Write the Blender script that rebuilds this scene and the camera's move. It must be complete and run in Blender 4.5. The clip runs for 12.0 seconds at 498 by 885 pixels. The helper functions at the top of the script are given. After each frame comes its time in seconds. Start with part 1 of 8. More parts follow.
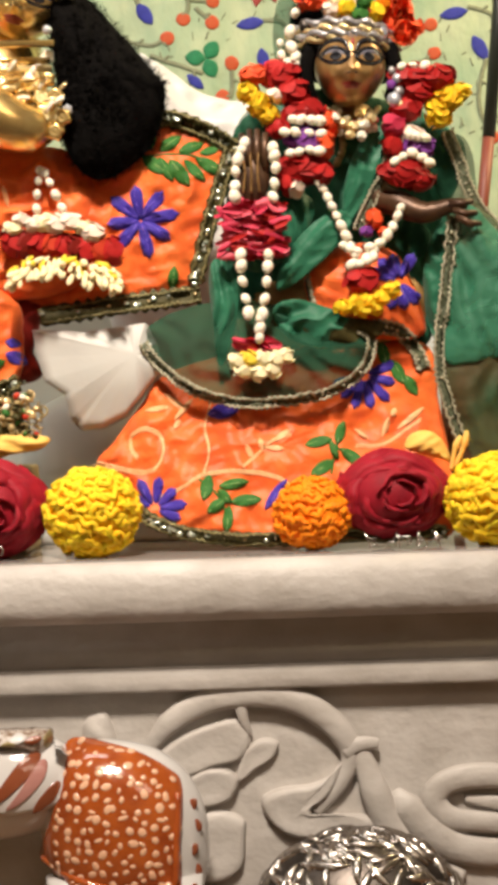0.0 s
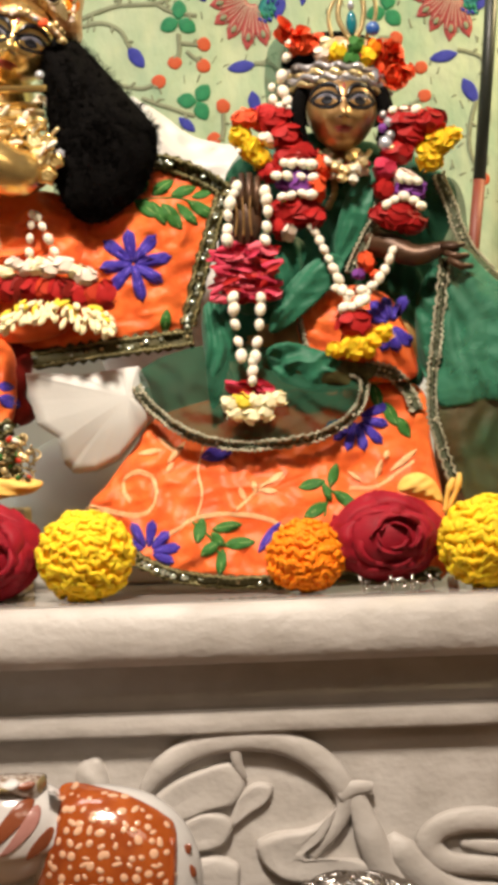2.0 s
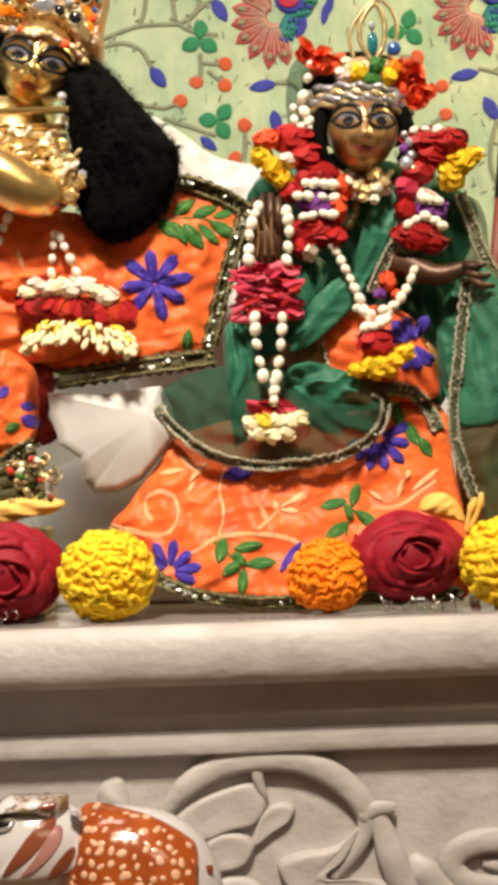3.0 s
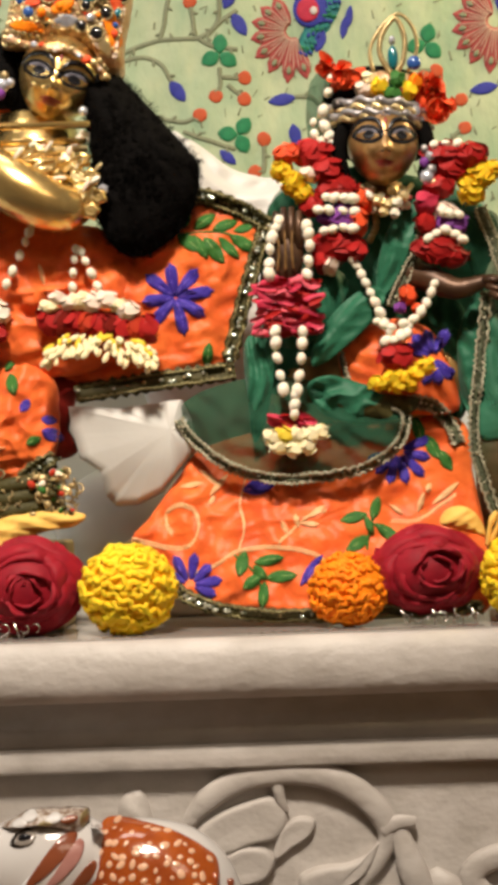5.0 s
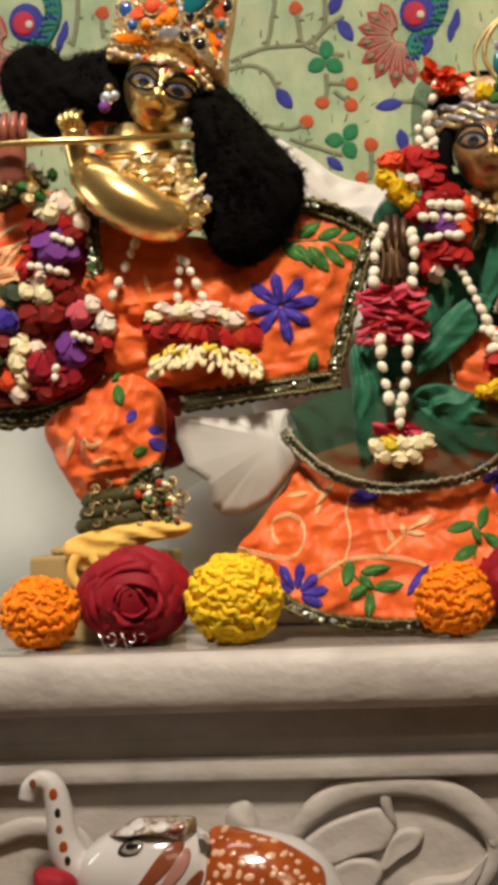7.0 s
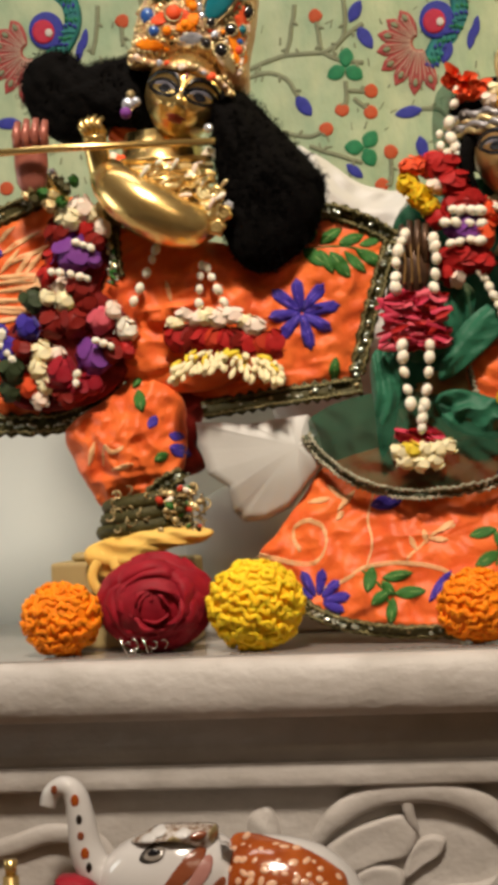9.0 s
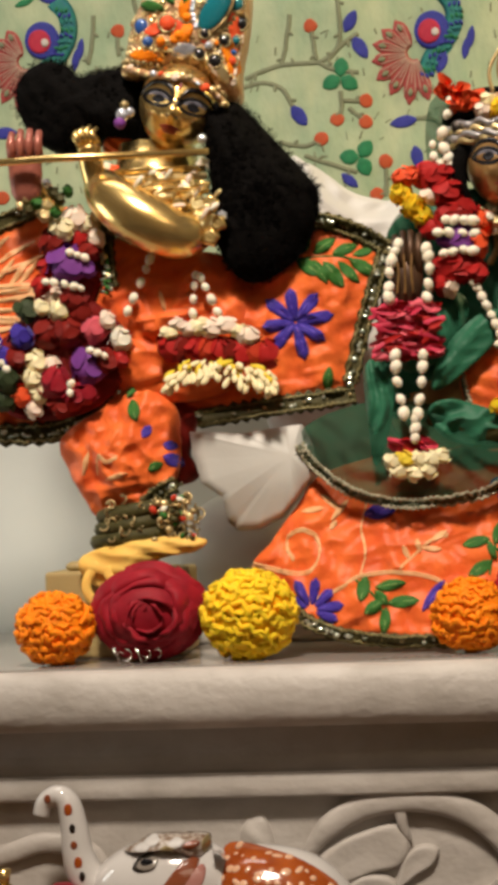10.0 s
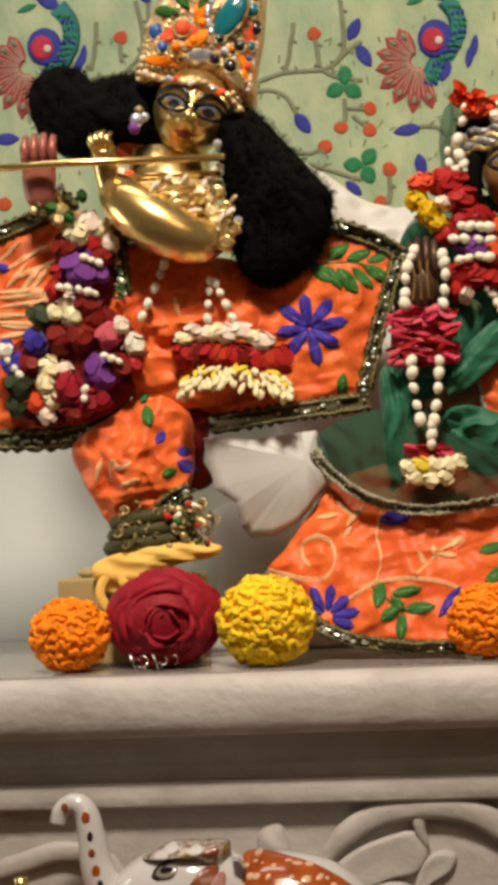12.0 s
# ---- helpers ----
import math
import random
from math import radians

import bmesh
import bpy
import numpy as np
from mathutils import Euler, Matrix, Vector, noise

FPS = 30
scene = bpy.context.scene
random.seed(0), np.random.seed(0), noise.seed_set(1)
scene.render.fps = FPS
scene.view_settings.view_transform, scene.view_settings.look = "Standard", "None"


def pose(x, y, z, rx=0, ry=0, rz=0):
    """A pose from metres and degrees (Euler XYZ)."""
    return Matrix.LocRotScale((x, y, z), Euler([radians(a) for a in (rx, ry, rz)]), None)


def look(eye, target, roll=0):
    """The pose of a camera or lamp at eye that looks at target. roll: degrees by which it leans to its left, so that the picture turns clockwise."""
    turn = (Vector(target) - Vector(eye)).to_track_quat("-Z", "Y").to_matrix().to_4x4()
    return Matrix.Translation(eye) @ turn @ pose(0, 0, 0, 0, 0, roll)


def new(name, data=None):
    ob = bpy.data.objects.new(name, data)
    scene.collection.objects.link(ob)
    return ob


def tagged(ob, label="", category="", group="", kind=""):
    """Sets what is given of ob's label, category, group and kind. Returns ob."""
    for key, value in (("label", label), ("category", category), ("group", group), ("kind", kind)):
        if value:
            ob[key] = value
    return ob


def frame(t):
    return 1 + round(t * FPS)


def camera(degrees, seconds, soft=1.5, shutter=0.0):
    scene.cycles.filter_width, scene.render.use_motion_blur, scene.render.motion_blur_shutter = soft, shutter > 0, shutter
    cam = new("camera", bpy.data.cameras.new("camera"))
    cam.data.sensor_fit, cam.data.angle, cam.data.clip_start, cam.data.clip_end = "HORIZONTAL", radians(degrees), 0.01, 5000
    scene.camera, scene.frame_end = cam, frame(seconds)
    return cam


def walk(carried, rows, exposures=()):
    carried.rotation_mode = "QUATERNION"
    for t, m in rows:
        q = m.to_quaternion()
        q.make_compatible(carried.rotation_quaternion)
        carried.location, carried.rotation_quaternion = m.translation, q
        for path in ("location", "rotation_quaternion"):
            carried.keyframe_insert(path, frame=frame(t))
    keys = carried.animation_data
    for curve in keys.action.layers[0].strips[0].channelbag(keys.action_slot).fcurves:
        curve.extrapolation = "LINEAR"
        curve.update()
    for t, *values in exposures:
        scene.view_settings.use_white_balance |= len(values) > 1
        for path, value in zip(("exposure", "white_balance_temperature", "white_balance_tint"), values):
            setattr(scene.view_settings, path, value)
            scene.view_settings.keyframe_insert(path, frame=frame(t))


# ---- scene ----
cam = camera(17.0, 12.0, soft=5.3)
PATH = [
    (0, (0.022, -1.249, 1.098), (0.019, 0.751, 1.081), -1.8),
    (0.5, (0.022, -1.249, 1.099), (0.034, 0.751, 1.095), -1.9),
    (1, (0.023, -1.25, 1.102), (0.028, 0.75, 1.103), -1.9),
    (1.5, (0.023, -1.249, 1.104), (0.028, 0.751, 1.115), -2.0),
    (2, (0.02, -1.249, 1.104), (0.03, 0.751, 1.129), -2.0),
    (2.5, (0.02, -1.25, 1.106), (0.016, 0.75, 1.138), -2.1),
    (3, (0.02, -1.25, 1.109), (0.005, 0.749, 1.151), -2.0),
    (5, (0.016, -1.252, 1.111), (-0.017, 0.747, 1.167), -2.0),
    (5.5, (0.022, -1.253, 1.112), (-0.058, 0.745, 1.169), -2.1),
    (6, (0.023, -1.252, 1.117), (-0.102, 0.743, 1.177), -2.1),
    (6.5, (0.024, -1.248, 1.115), (-0.14, 0.744, 1.182), -2.1),
    (7, (0.028, -1.25, 1.119), (-0.149, 0.742, 1.179), -2.2),
    (8.8, (0.021, -1.248, 1.113), (-0.161, 0.743, 1.189), -2.2),
    (9, (0.021, -1.248, 1.113), (-0.171, 0.741, 1.19), -2.2),
    (9.5, (0.015, -1.25, 1.118), (-0.164, 0.741, 1.195), -2.1),
    (10, (0.028, -1.25, 1.115), (-0.166, 0.739, 1.2), -2.2),
    (10.5, (0.028, -1.248, 1.118), (-0.172, 0.74, 1.203), -2.2),
    (11, (0.012, -1.251, 1.118), (-0.17, 0.739, 1.204), -2.2),
    (11.5, (0.013, -1.25, 1.117), (-0.167, 0.74, 1.203), -2.2),
    (12, (-0.017, -1.25, 1.111), (-0.162, 0.742, 1.21), -2.2),
]
walk(cam, [(t, look(eye, target, roll)) for t, eye, target, roll in PATH],
     [(0, -0.06, 6500, 10), (3.0, -0.06, 6500, 10), (5.0, -0.32, 6540, 10), (5.6, -0.51, 6580, 10), (7.0, -0.65, 6640, 10), (9.0, -0.68, 6640, 10), (12.0, -0.68, 6640, 10)])

# ---- light ----
world = bpy.data.worlds.new("room_air")
world.use_nodes = True
world.node_tree.nodes["Background"].inputs[0].default_value = (1.0, 0.58, 0.32, 1)
world.node_tree.nodes["Background"].inputs[1].default_value = 0.03
scene.world = world


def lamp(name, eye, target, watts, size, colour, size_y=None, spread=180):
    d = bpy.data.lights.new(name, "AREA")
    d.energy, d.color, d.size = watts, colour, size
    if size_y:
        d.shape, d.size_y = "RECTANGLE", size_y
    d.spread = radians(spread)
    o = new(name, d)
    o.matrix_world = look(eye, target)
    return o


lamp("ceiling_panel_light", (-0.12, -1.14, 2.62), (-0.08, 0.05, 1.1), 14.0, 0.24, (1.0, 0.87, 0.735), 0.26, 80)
# Added fill behind the viewpoint that lifts the shadows; no such fixture is known.
lamp("added_room_fill", (0.9, -2.4, 2.62), (0.5, -2.0, 0.0), 13.0, 0.9, (1.0, 0.81, 0.62))
# Added overhead lamp to brighten the back wall and cloth; no canopy is known.
lamp("added_top_fill", (-0.46, 0.02, 2.4), (-0.4, 0.40, 1.0), 5.6, 0.7, (1.0, 0.96, 0.90), 0.3)
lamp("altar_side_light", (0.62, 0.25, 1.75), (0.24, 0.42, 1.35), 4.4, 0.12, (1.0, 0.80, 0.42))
# Added cool fill from the left for wall and marble animal; there is no niche.
lamp("added_left_fill", (-0.95, 0.06, 1.22), (-0.10, 0.30, 1.10), 1.9, 0.26, (0.94, 1.0, 0.95))


# ---- materials ----
def mat(name, colour, rough=0.6, metal=0.0, second=None, grain=60.0, amount=0.5, bump=0.2, bump_scale=400.0, bump_dist=0.001,
        sheen=0.0, coat=0.0, alpha=1.0, island=0.0, stretch=None, sub=0.0, spec=0.5):
    m = bpy.data.materials.new(name)
    m.use_nodes = True
    nt = m.node_tree
    b = nt.nodes["Principled BSDF"]
    b.inputs["Roughness"].default_value, b.inputs["Metallic"].default_value = rough, metal
    b.inputs["Sheen Weight"].default_value, b.inputs["Coat Weight"].default_value = sheen, coat
    b.inputs["Alpha"].default_value = alpha
    if sub:
        b.inputs["Subsurface Weight"].default_value = sub
        b.inputs["Subsurface Radius"].default_value = (0.006, 0.004, 0.003)
        b.inputs["Subsurface Scale"].default_value = 1.0
    b.inputs["Specular IOR Level"].default_value = spec
    tc = nt.nodes.new("ShaderNodeTexCoord")
    src = tc.outputs["Object"]
    if stretch:
        mp = nt.nodes.new("ShaderNodeMapping")
        mp.inputs["Scale"].default_value = stretch
        nt.links.new(src, mp.inputs[0])
        src = mp.outputs[0]
    second = second or tuple(c * 0.72 for c in colour)
    n1, n2 = nt.nodes.new("ShaderNodeTexNoise"), nt.nodes.new("ShaderNodeTexNoise")
    n1.inputs["Scale"].default_value, n1.inputs["Detail"].default_value = grain, 4
    n2.inputs["Scale"].default_value, n2.inputs["Detail"].default_value = bump_scale, 3
    for n in (n1, n2):
        nt.links.new(src, n.inputs["Vector"])
    ramp = nt.nodes.new("ShaderNodeMapRange")
    ramp.inputs[1].default_value, ramp.inputs[2].default_value = 0.35, 0.68
    ramp.inputs[3].default_value, ramp.inputs[4].default_value = 0.0, amount
    nt.links.new(n1.outputs["Fac"], ramp.inputs[0])
    mix = nt.nodes.new("ShaderNodeMix")
    mix.data_type = "RGBA"
    mix.inputs[6].default_value, mix.inputs[7].default_value = (*colour, 1), (*second, 1)
    nt.links.new(ramp.outputs[0], mix.inputs[0])
    out = mix.outputs[2]
    if island:
        geo, hsv = nt.nodes.new("ShaderNodeNewGeometry"), nt.nodes.new("ShaderNodeHueSaturation")
        mr = nt.nodes.new("ShaderNodeMapRange")
        mr.inputs[3].default_value, mr.inputs[4].default_value = 1 - island, 1 + island
        nt.links.new(geo.outputs["Random Per Island"], mr.inputs[0])
        nt.links.new(mr.outputs[0], hsv.inputs["Value"])
        nt.links.new(out, hsv.inputs["Color"])
        out = hsv.outputs[0]
    nt.links.new(out, b.inputs["Base Color"])
    bp = nt.nodes.new("ShaderNodeBump")
    bp.inputs["Strength"].default_value, bp.inputs["Distance"].default_value = bump, bump_dist
    nt.links.new(n2.outputs["Fac"], bp.inputs["Height"])
    nt.links.new(bp.outputs[0], b.inputs["Normal"])
    return m


MARBLE = mat("white_marble", (0.52, 0.485, 0.45), 0.55, second=(0.37, 0.335, 0.30), grain=30, amount=0.75, bump=0.6, bump_scale=130, bump_dist=0.002, stretch=(0.75, 1, 1))
# Base colour darker than MARBLE: the dark reflections on the shelf are painted in.
MARBLE_TOP = mat("polished_marble_darkened", (0.40, 0.36, 0.33), 0.06, second=(0.33, 0.30, 0.27), grain=14, amount=0.5, bump=0.02)
MARBLE_STATUE = mat("grey_white_marble", (0.57, 0.56, 0.52), 0.45, second=(0.47, 0.46, 0.43), grain=16, amount=0.6, bump=0.1)
MARBLE_COOL = mat("cool_white_marble", (0.68, 0.715, 0.68), 0.3, second=(0.60, 0.64, 0.62), grain=9, amount=0.6, bump=0.06)
WALL = mat("wall_paint", (0.60, 0.52, 0.42), 0.7, grain=3, amount=0.3)
FLOOR = mat("floor_stone", (0.16, 0.10, 0.06), 0.35, grain=5, amount=0.5)
SILK = mat("backdrop_silk", (0.42, 0.48, 0.31), 0.72, second=(0.25, 0.36, 0.23), grain=27, amount=0.9, bump=0.6, bump_scale=60, bump_dist=0.005, sheen=0.15, spec=0.25, stretch=(1, 1, 0.6))
GOLD = mat("polished_gold", (0.90, 0.66, 0.27), 0.25, 0.90, second=(0.66, 0.41, 0.13), grain=40, amount=0.7, bump=0.08, bump_scale=120)
BRONZE = mat("dark_gold_bronze", (0.40, 0.235, 0.085), 0.32, 0.50, second=(0.17, 0.085, 0.032), grain=70, amount=0.8, bump=0.08, bump_scale=160)
DARK_BRONZE = mat("brown_bronze", (0.050, 0.024, 0.013), 0.42, 0.45, second=(0.15, 0.075, 0.035), grain=50, amount=0.6, bump=0.15)
PINK_GOLD = mat("rose_gold", (0.42, 0.14, 0.10), 0.35, 0.25, second=(0.26, 0.07, 0.05), grain=60, amount=0.7, bump=0.1)
BLACK_PAINT = mat("black_paint", (0.012, 0.012, 0.015), 0.25)
WHITE_PAINT = mat("white_paint", (0.17, 0.17, 0.21), 0.3, second=(0.09, 0.08, 0.09), grain=180, amount=0.8)
LIP_PAINT = mat("red_paint", (0.26, 0.02, 0.015), 0.35)
HAIR = mat("black_hair", (0.003, 0.0027, 0.0025), 0.9, second=(0.006, 0.005, 0.0045), grain=200, bump=0.8, bump_scale=350, bump_dist=0.002, spec=0.06)
ORANGE = mat("orange_satin", (0.90, 0.178, 0.032), 0.48, second=(0.68, 0.09, 0.018), grain=38, amount=0.9, bump=0.5, bump_scale=60, bump_dist=0.006, sheen=0.12, spec=0.3)
# Petal colour, and the painted shade of the orange inner trouser leg.
MAROON = mat("maroon_petal_and_shade", (0.20, 0.014, 0.010), 0.5, second=(0.2, 0.015, 0.01), grain=40, bump=0.3, bump_scale=200, spec=0.15)
BLUE_THREAD = mat("violet_blue_embroidery", (0.050, 0.028, 0.32), 0.5, second=(0.03, 0.014, 0.19), grain=120, bump=0.6, bump_scale=700, sheen=0.2, spec=0.15)
GREEN_THREAD = mat("green_embroidery", (0.045, 0.16, 0.03), 0.55, second=(0.018, 0.085, 0.02), grain=120, bump=0.6, bump_scale=700, spec=0.15)
GOLD_THREAD = mat("gold_thread", (0.85, 0.50, 0.24), 0.45, second=(0.75, 0.36, 0.14), grain=200, bump=0.6, bump_scale=900)
GREEN_VEIL = mat("green_veil", (0.024, 0.150, 0.080), 0.5, second=(0.012, 0.085, 0.042), grain=30, amount=0.8, bump=0.35, bump_scale=120, bump_dist=0.004, sheen=0.1, spec=0.25)
SHEER = mat("sheer_green_veil", (0.018, 0.085, 0.045), 0.8, second=(0.010, 0.05, 0.025), grain=26, amount=0.8, bump=0.4, bump_scale=120, bump_dist=0.003, alpha=0.68, spec=0.15)
SHEER_BRIGHT = mat("bright_sheer_green", (0.045, 0.21, 0.12), 0.6, second=(0.025, 0.14, 0.075), grain=24, amount=0.8, bump=0.5, bump_scale=90, bump_dist=0.004, alpha=0.72, spec=0.25)
SHEER_OLIVE = mat("sheer_olive_veil", (0.055, 0.12, 0.055), 0.6, second=(0.12, 0.075, 0.03), grain=22, amount=1.0, bump=0.5, bump_scale=90, bump_dist=0.004, alpha=0.62, spec=0.25)
TRIM_DARK = mat("dark_green_trim", (0.075, 0.065, 0.022), 0.5, second=(0.03, 0.03, 0.012), grain=150, bump=0.8, bump_scale=500, spec=0.15)
PALE_GOLD = mat("pale_gold", (0.95, 0.78, 0.42), 0.3, 0.6, second=(0.75, 0.52, 0.20), grain=120, bump=0.3, island=0.3)
SEQUIN = mat("bright_sequin", (0.85, 0.82, 0.70), 0.15, 0.7, second=(0.35, 0.55, 0.38), grain=300, amount=1.0, island=0.5)
TRIM_LACE = mat("sheer_lace_ground", (0.10, 0.11, 0.055), 0.55, 0.1, second=(0.045, 0.06, 0.03), grain=260, amount=0.9, bump=0.9, bump_scale=420, bump_dist=0.002)
PALE_LACE = mat("pale_silver_lace", (0.50, 0.46, 0.33), 0.45, 0.25, second=(0.26, 0.25, 0.15), grain=240, amount=0.9, bump=0.9, bump_scale=500, island=0.3)
TRIM_CORD = mat("dull_gold_cord", (0.30, 0.25, 0.10), 0.45, 0.35, second=(0.10, 0.10, 0.04), grain=220, amount=0.9, bump=0.8, bump_scale=600, island=0.3)
MOSAIC = mat("painted_mosaic", (0.55, 0.50, 0.45), 0.25, second=(0.16, 0.09, 0.05), grain=210, amount=1.0, bump=0.5, bump_scale=300)
DARK_BROWN = mat("dark_brown", (0.17, 0.095, 0.05), 0.85, grain=40, bump=0.4, spec=0.1)
TRIM_GOLD = mat("antique_gold_trim", (0.50, 0.38, 0.18), 0.32, 0.55, second=(0.25, 0.2, 0.09), grain=300, bump=0.5, bump_scale=600, island=0.5)
BUD = mat("jasmine_bud", (0.86, 0.80, 0.66), 0.5, second=(0.78, 0.68, 0.48), grain=90, bump=0.2, sub=0.2)
CREAM = mat("cream_petal", (0.92, 0.82, 0.52), 0.6, second=(0.68, 0.52, 0.22), grain=90, bump=0.3, island=0.2, sub=0.15, spec=0.15)
ORCHID = mat("pale_orchid_petal", (0.88, 0.74, 0.60), 0.6, second=(0.78, 0.45, 0.36), grain=60, bump=0.2, sub=0.15, spec=0.15)
MARI_Y = mat("yellow_marigold_petal", (1.0, 0.60, 0.025), 0.6, second=(1.0, 0.50, 0.012), grain=120, bump=0.2, island=0.08, sub=0.55, spec=0.12)
YELLOW_BASE = mat("lemon_petal", (0.80, 0.58, 0.05), 0.6, second=(0.62, 0.50, 0.05), grain=90, bump=0.2, sub=0.15, spec=0.15)
PINK_LIGHT = mat("light_pink_petal", (0.72, 0.13, 0.17), 0.5, second=(0.55, 0.05, 0.09), grain=90, bump=0.2, island=0.2, sub=0.1, spec=0.2)
BLUE_LIGHT = mat("light_violet_thread", (0.16, 0.10, 0.55), 0.5, grain=200, bump=0.6, bump_scale=900, spec=0.15)
GREEN_LIGHT = mat("light_green_thread", (0.20, 0.32, 0.10), 0.55, grain=200, bump=0.6, bump_scale=900, spec=0.15)
FEATHER_PALE = mat("pale_rose_thread", (0.46, 0.28, 0.22), 0.55, grain=160, bump=0.5, bump_scale=700, spec=0.15)
LEAF_OLIVE = mat("dark_olive_leaf", (0.035, 0.05, 0.022), 0.5, second=(0.06, 0.08, 0.035), grain=90, bump=0.3, spec=0.2)
CORAL_DARK = mat("brick_red_petal", (0.50, 0.045, 0.018), 0.5, second=(0.32, 0.02, 0.012), grain=70, bump=0.2, island=0.2, spec=0.15)
DEEP_RED = mat("dark_red_backing", (0.11, 0.008, 0.008), 0.6, second=(0.20, 0.015, 0.012), grain=60, amount=0.8, bump=0.5, bump_scale=120, bump_dist=0.004, spec=0.1)
MARI_O = mat("orange_marigold_petal", (0.96, 0.27, 0.010), 0.55, second=(0.85, 0.17, 0.006), grain=120, bump=0.3, island=0.16, sub=0.2, spec=0.15)
ROSE = mat("crimson_rose_petal", (0.33, 0.008, 0.020), 0.6, second=(0.17, 0.003, 0.010), grain=50, amount=0.7, bump=0.25, bump_scale=250, sheen=0.05, sub=0.3, island=0.14, spec=0.2)
RED_PETAL = mat("red_petal", (0.42, 0.018, 0.016), 0.5, second=(0.20, 0.006, 0.010), grain=70, bump=0.2, island=0.3, sub=0.1, spec=0.15)
PINK_PETAL = mat("deep_pink_petal", (0.50, 0.025, 0.065), 0.5, second=(0.65, 0.10, 0.14), grain=90, bump=0.2, island=0.35, sub=0.1, spec=0.15)
CORAL_PETAL = mat("coral_petal", (0.80, 0.10, 0.03), 0.5, second=(0.6, 0.05, 0.02), grain=70, bump=0.2, island=0.25, spec=0.15)
PURPLE_PETAL = mat("purple_petal", (0.19, 0.05, 0.26), 0.5, second=(0.15, 0.04, 0.25), grain=90, bump=0.3, island=0.25, spec=0.15)
YELLOW_CLOTH = mat("yellow_petal_cloth", (0.85, 0.55, 0.14), 0.55, second=(0.78, 0.42, 0.07), grain=40, bump=0.2, sub=0.1, spec=0.15)
JEWEL_TEAL = mat("teal_stone", (0.01, 0.16, 0.20), 0.08, coat=1.0)
JEWEL_BLUE = mat("blue_stone", (0.03, 0.10, 0.35), 0.08, coat=1.0)
JEWEL_BLACK = mat("black_stone", (0.012, 0.012, 0.014), 0.06, coat=1.0)
JEWEL_WHITE = mat("clear_stone", (0.72, 0.74, 0.82), 0.05, 0.6, coat=1.0)
JEWEL_RED = mat("red_stone", (0.45, 0.02, 0.05), 0.08, coat=1.0)
CROWN_PEACH = mat("peach_enamel", (0.66, 0.46, 0.28), 0.40, 0.35, second=(0.50, 0.22, 0.07), grain=75, amount=0.9, bump=0.8, bump_scale=200, bump_dist=0.003)
SILVER_GREY = mat("silver_grey_band", (0.45, 0.43, 0.42), 0.35, 0.6, second=(0.2, 0.19, 0.2), grain=120, amount=0.9, bump=0.5, bump_scale=260)
SILVER = mat("embossed_silver", (0.62, 0.57, 0.52), 0.22, 1.0, second=(0.2, 0.17, 0.15), grain=120, amount=0.6, bump=0.2)
SILVER_DARK = mat("dark_silver", (0.10, 0.085, 0.075), 0.4, 1.0)
BASE_STONE = mat("yellow_stone", (0.42, 0.31, 0.13), 0.5, second=(0.32, 0.25, 0.11), grain=30)
PORCELAIN = mat("white_porcelain", (0.56, 0.54, 0.52), 0.1, second=(0.60, 0.57, 0.55), grain=30, bump=0.05, coat=0.6)
BLANKET = mat("rust_glaze", (0.38, 0.085, 0.014), 0.14, second=(0.20, 0.032, 0.008), grain=42, amount=0.8, bump=0.25, bump_scale=120, coat=0.6)
PINK_GLAZE = mat("pink_brown_glaze", (0.42, 0.20, 0.17), 0.2, second=(0.30, 0.12, 0.10), grain=80, coat=0.5)
EYE_GREY = mat("grey_glaze", (0.24, 0.21, 0.18), 0.15, coat=0.6)
DOT = mat("pale_glaze_dot", (0.72, 0.42, 0.26), 0.2, coat=0.5)
BROWN_GLAZE = mat("brown_glaze", (0.22, 0.06, 0.025), 0.15, coat=0.5)
MOTIF_BLUE = mat("backdrop_blue", (0.040, 0.045, 0.30), 0.55, second=(0.02, 0.03, 0.16), grain=160, bump=0.5, bump_scale=700, spec=0.15)
MOTIF_RED = mat("backdrop_red", (0.44, 0.085, 0.03), 0.55, second=(0.42, 0.06, 0.03), grain=160, bump=0.5, bump_scale=700, spec=0.15)
MOTIF_ROSE = mat("backdrop_rose", (0.34, 0.065, 0.06), 0.55, second=(0.36, 0.06, 0.06), grain=160, bump=0.5, bump_scale=700, spec=0.15)
MOTIF_CRIMSON = mat("backdrop_crimson", (0.46, 0.03, 0.06), 0.55, second=(0.30, 0.02, 0.05), grain=160, bump=0.5, bump_scale=700, spec=0.15)
MOTIF_GREEN = mat("backdrop_green", (0.025, 0.20, 0.085), 0.55, second=(0.015, 0.10, 0.05), grain=160, bump=0.5, bump_scale=700, spec=0.15)
MOTIF_VINE = mat("backdrop_vine", (0.22, 0.24, 0.15), 0.6, second=(0.14, 0.15, 0.10), grain=160, bump=0.5, bump_scale=700, spec=0.15)
MOTIF_TEAL = mat("backdrop_teal", (0.03, 0.22, 0.17), 0.5, second=(0.03, 0.06, 0.20), grain=130, bump=0.5, bump_scale=700, spec=0.15)
POLE = mat("dark_pole", (0.018, 0.022, 0.016), 0.4)
POLE_RED = mat("red_brown_pole", (0.20, 0.04, 0.02), 0.5)


# ---- builders ----
def thing(name, at, label, category, group="", kind=""):
    o = new(name)
    o.location = at
    o.empty_display_size = 0.01
    return tagged(o, label, category, group, kind)


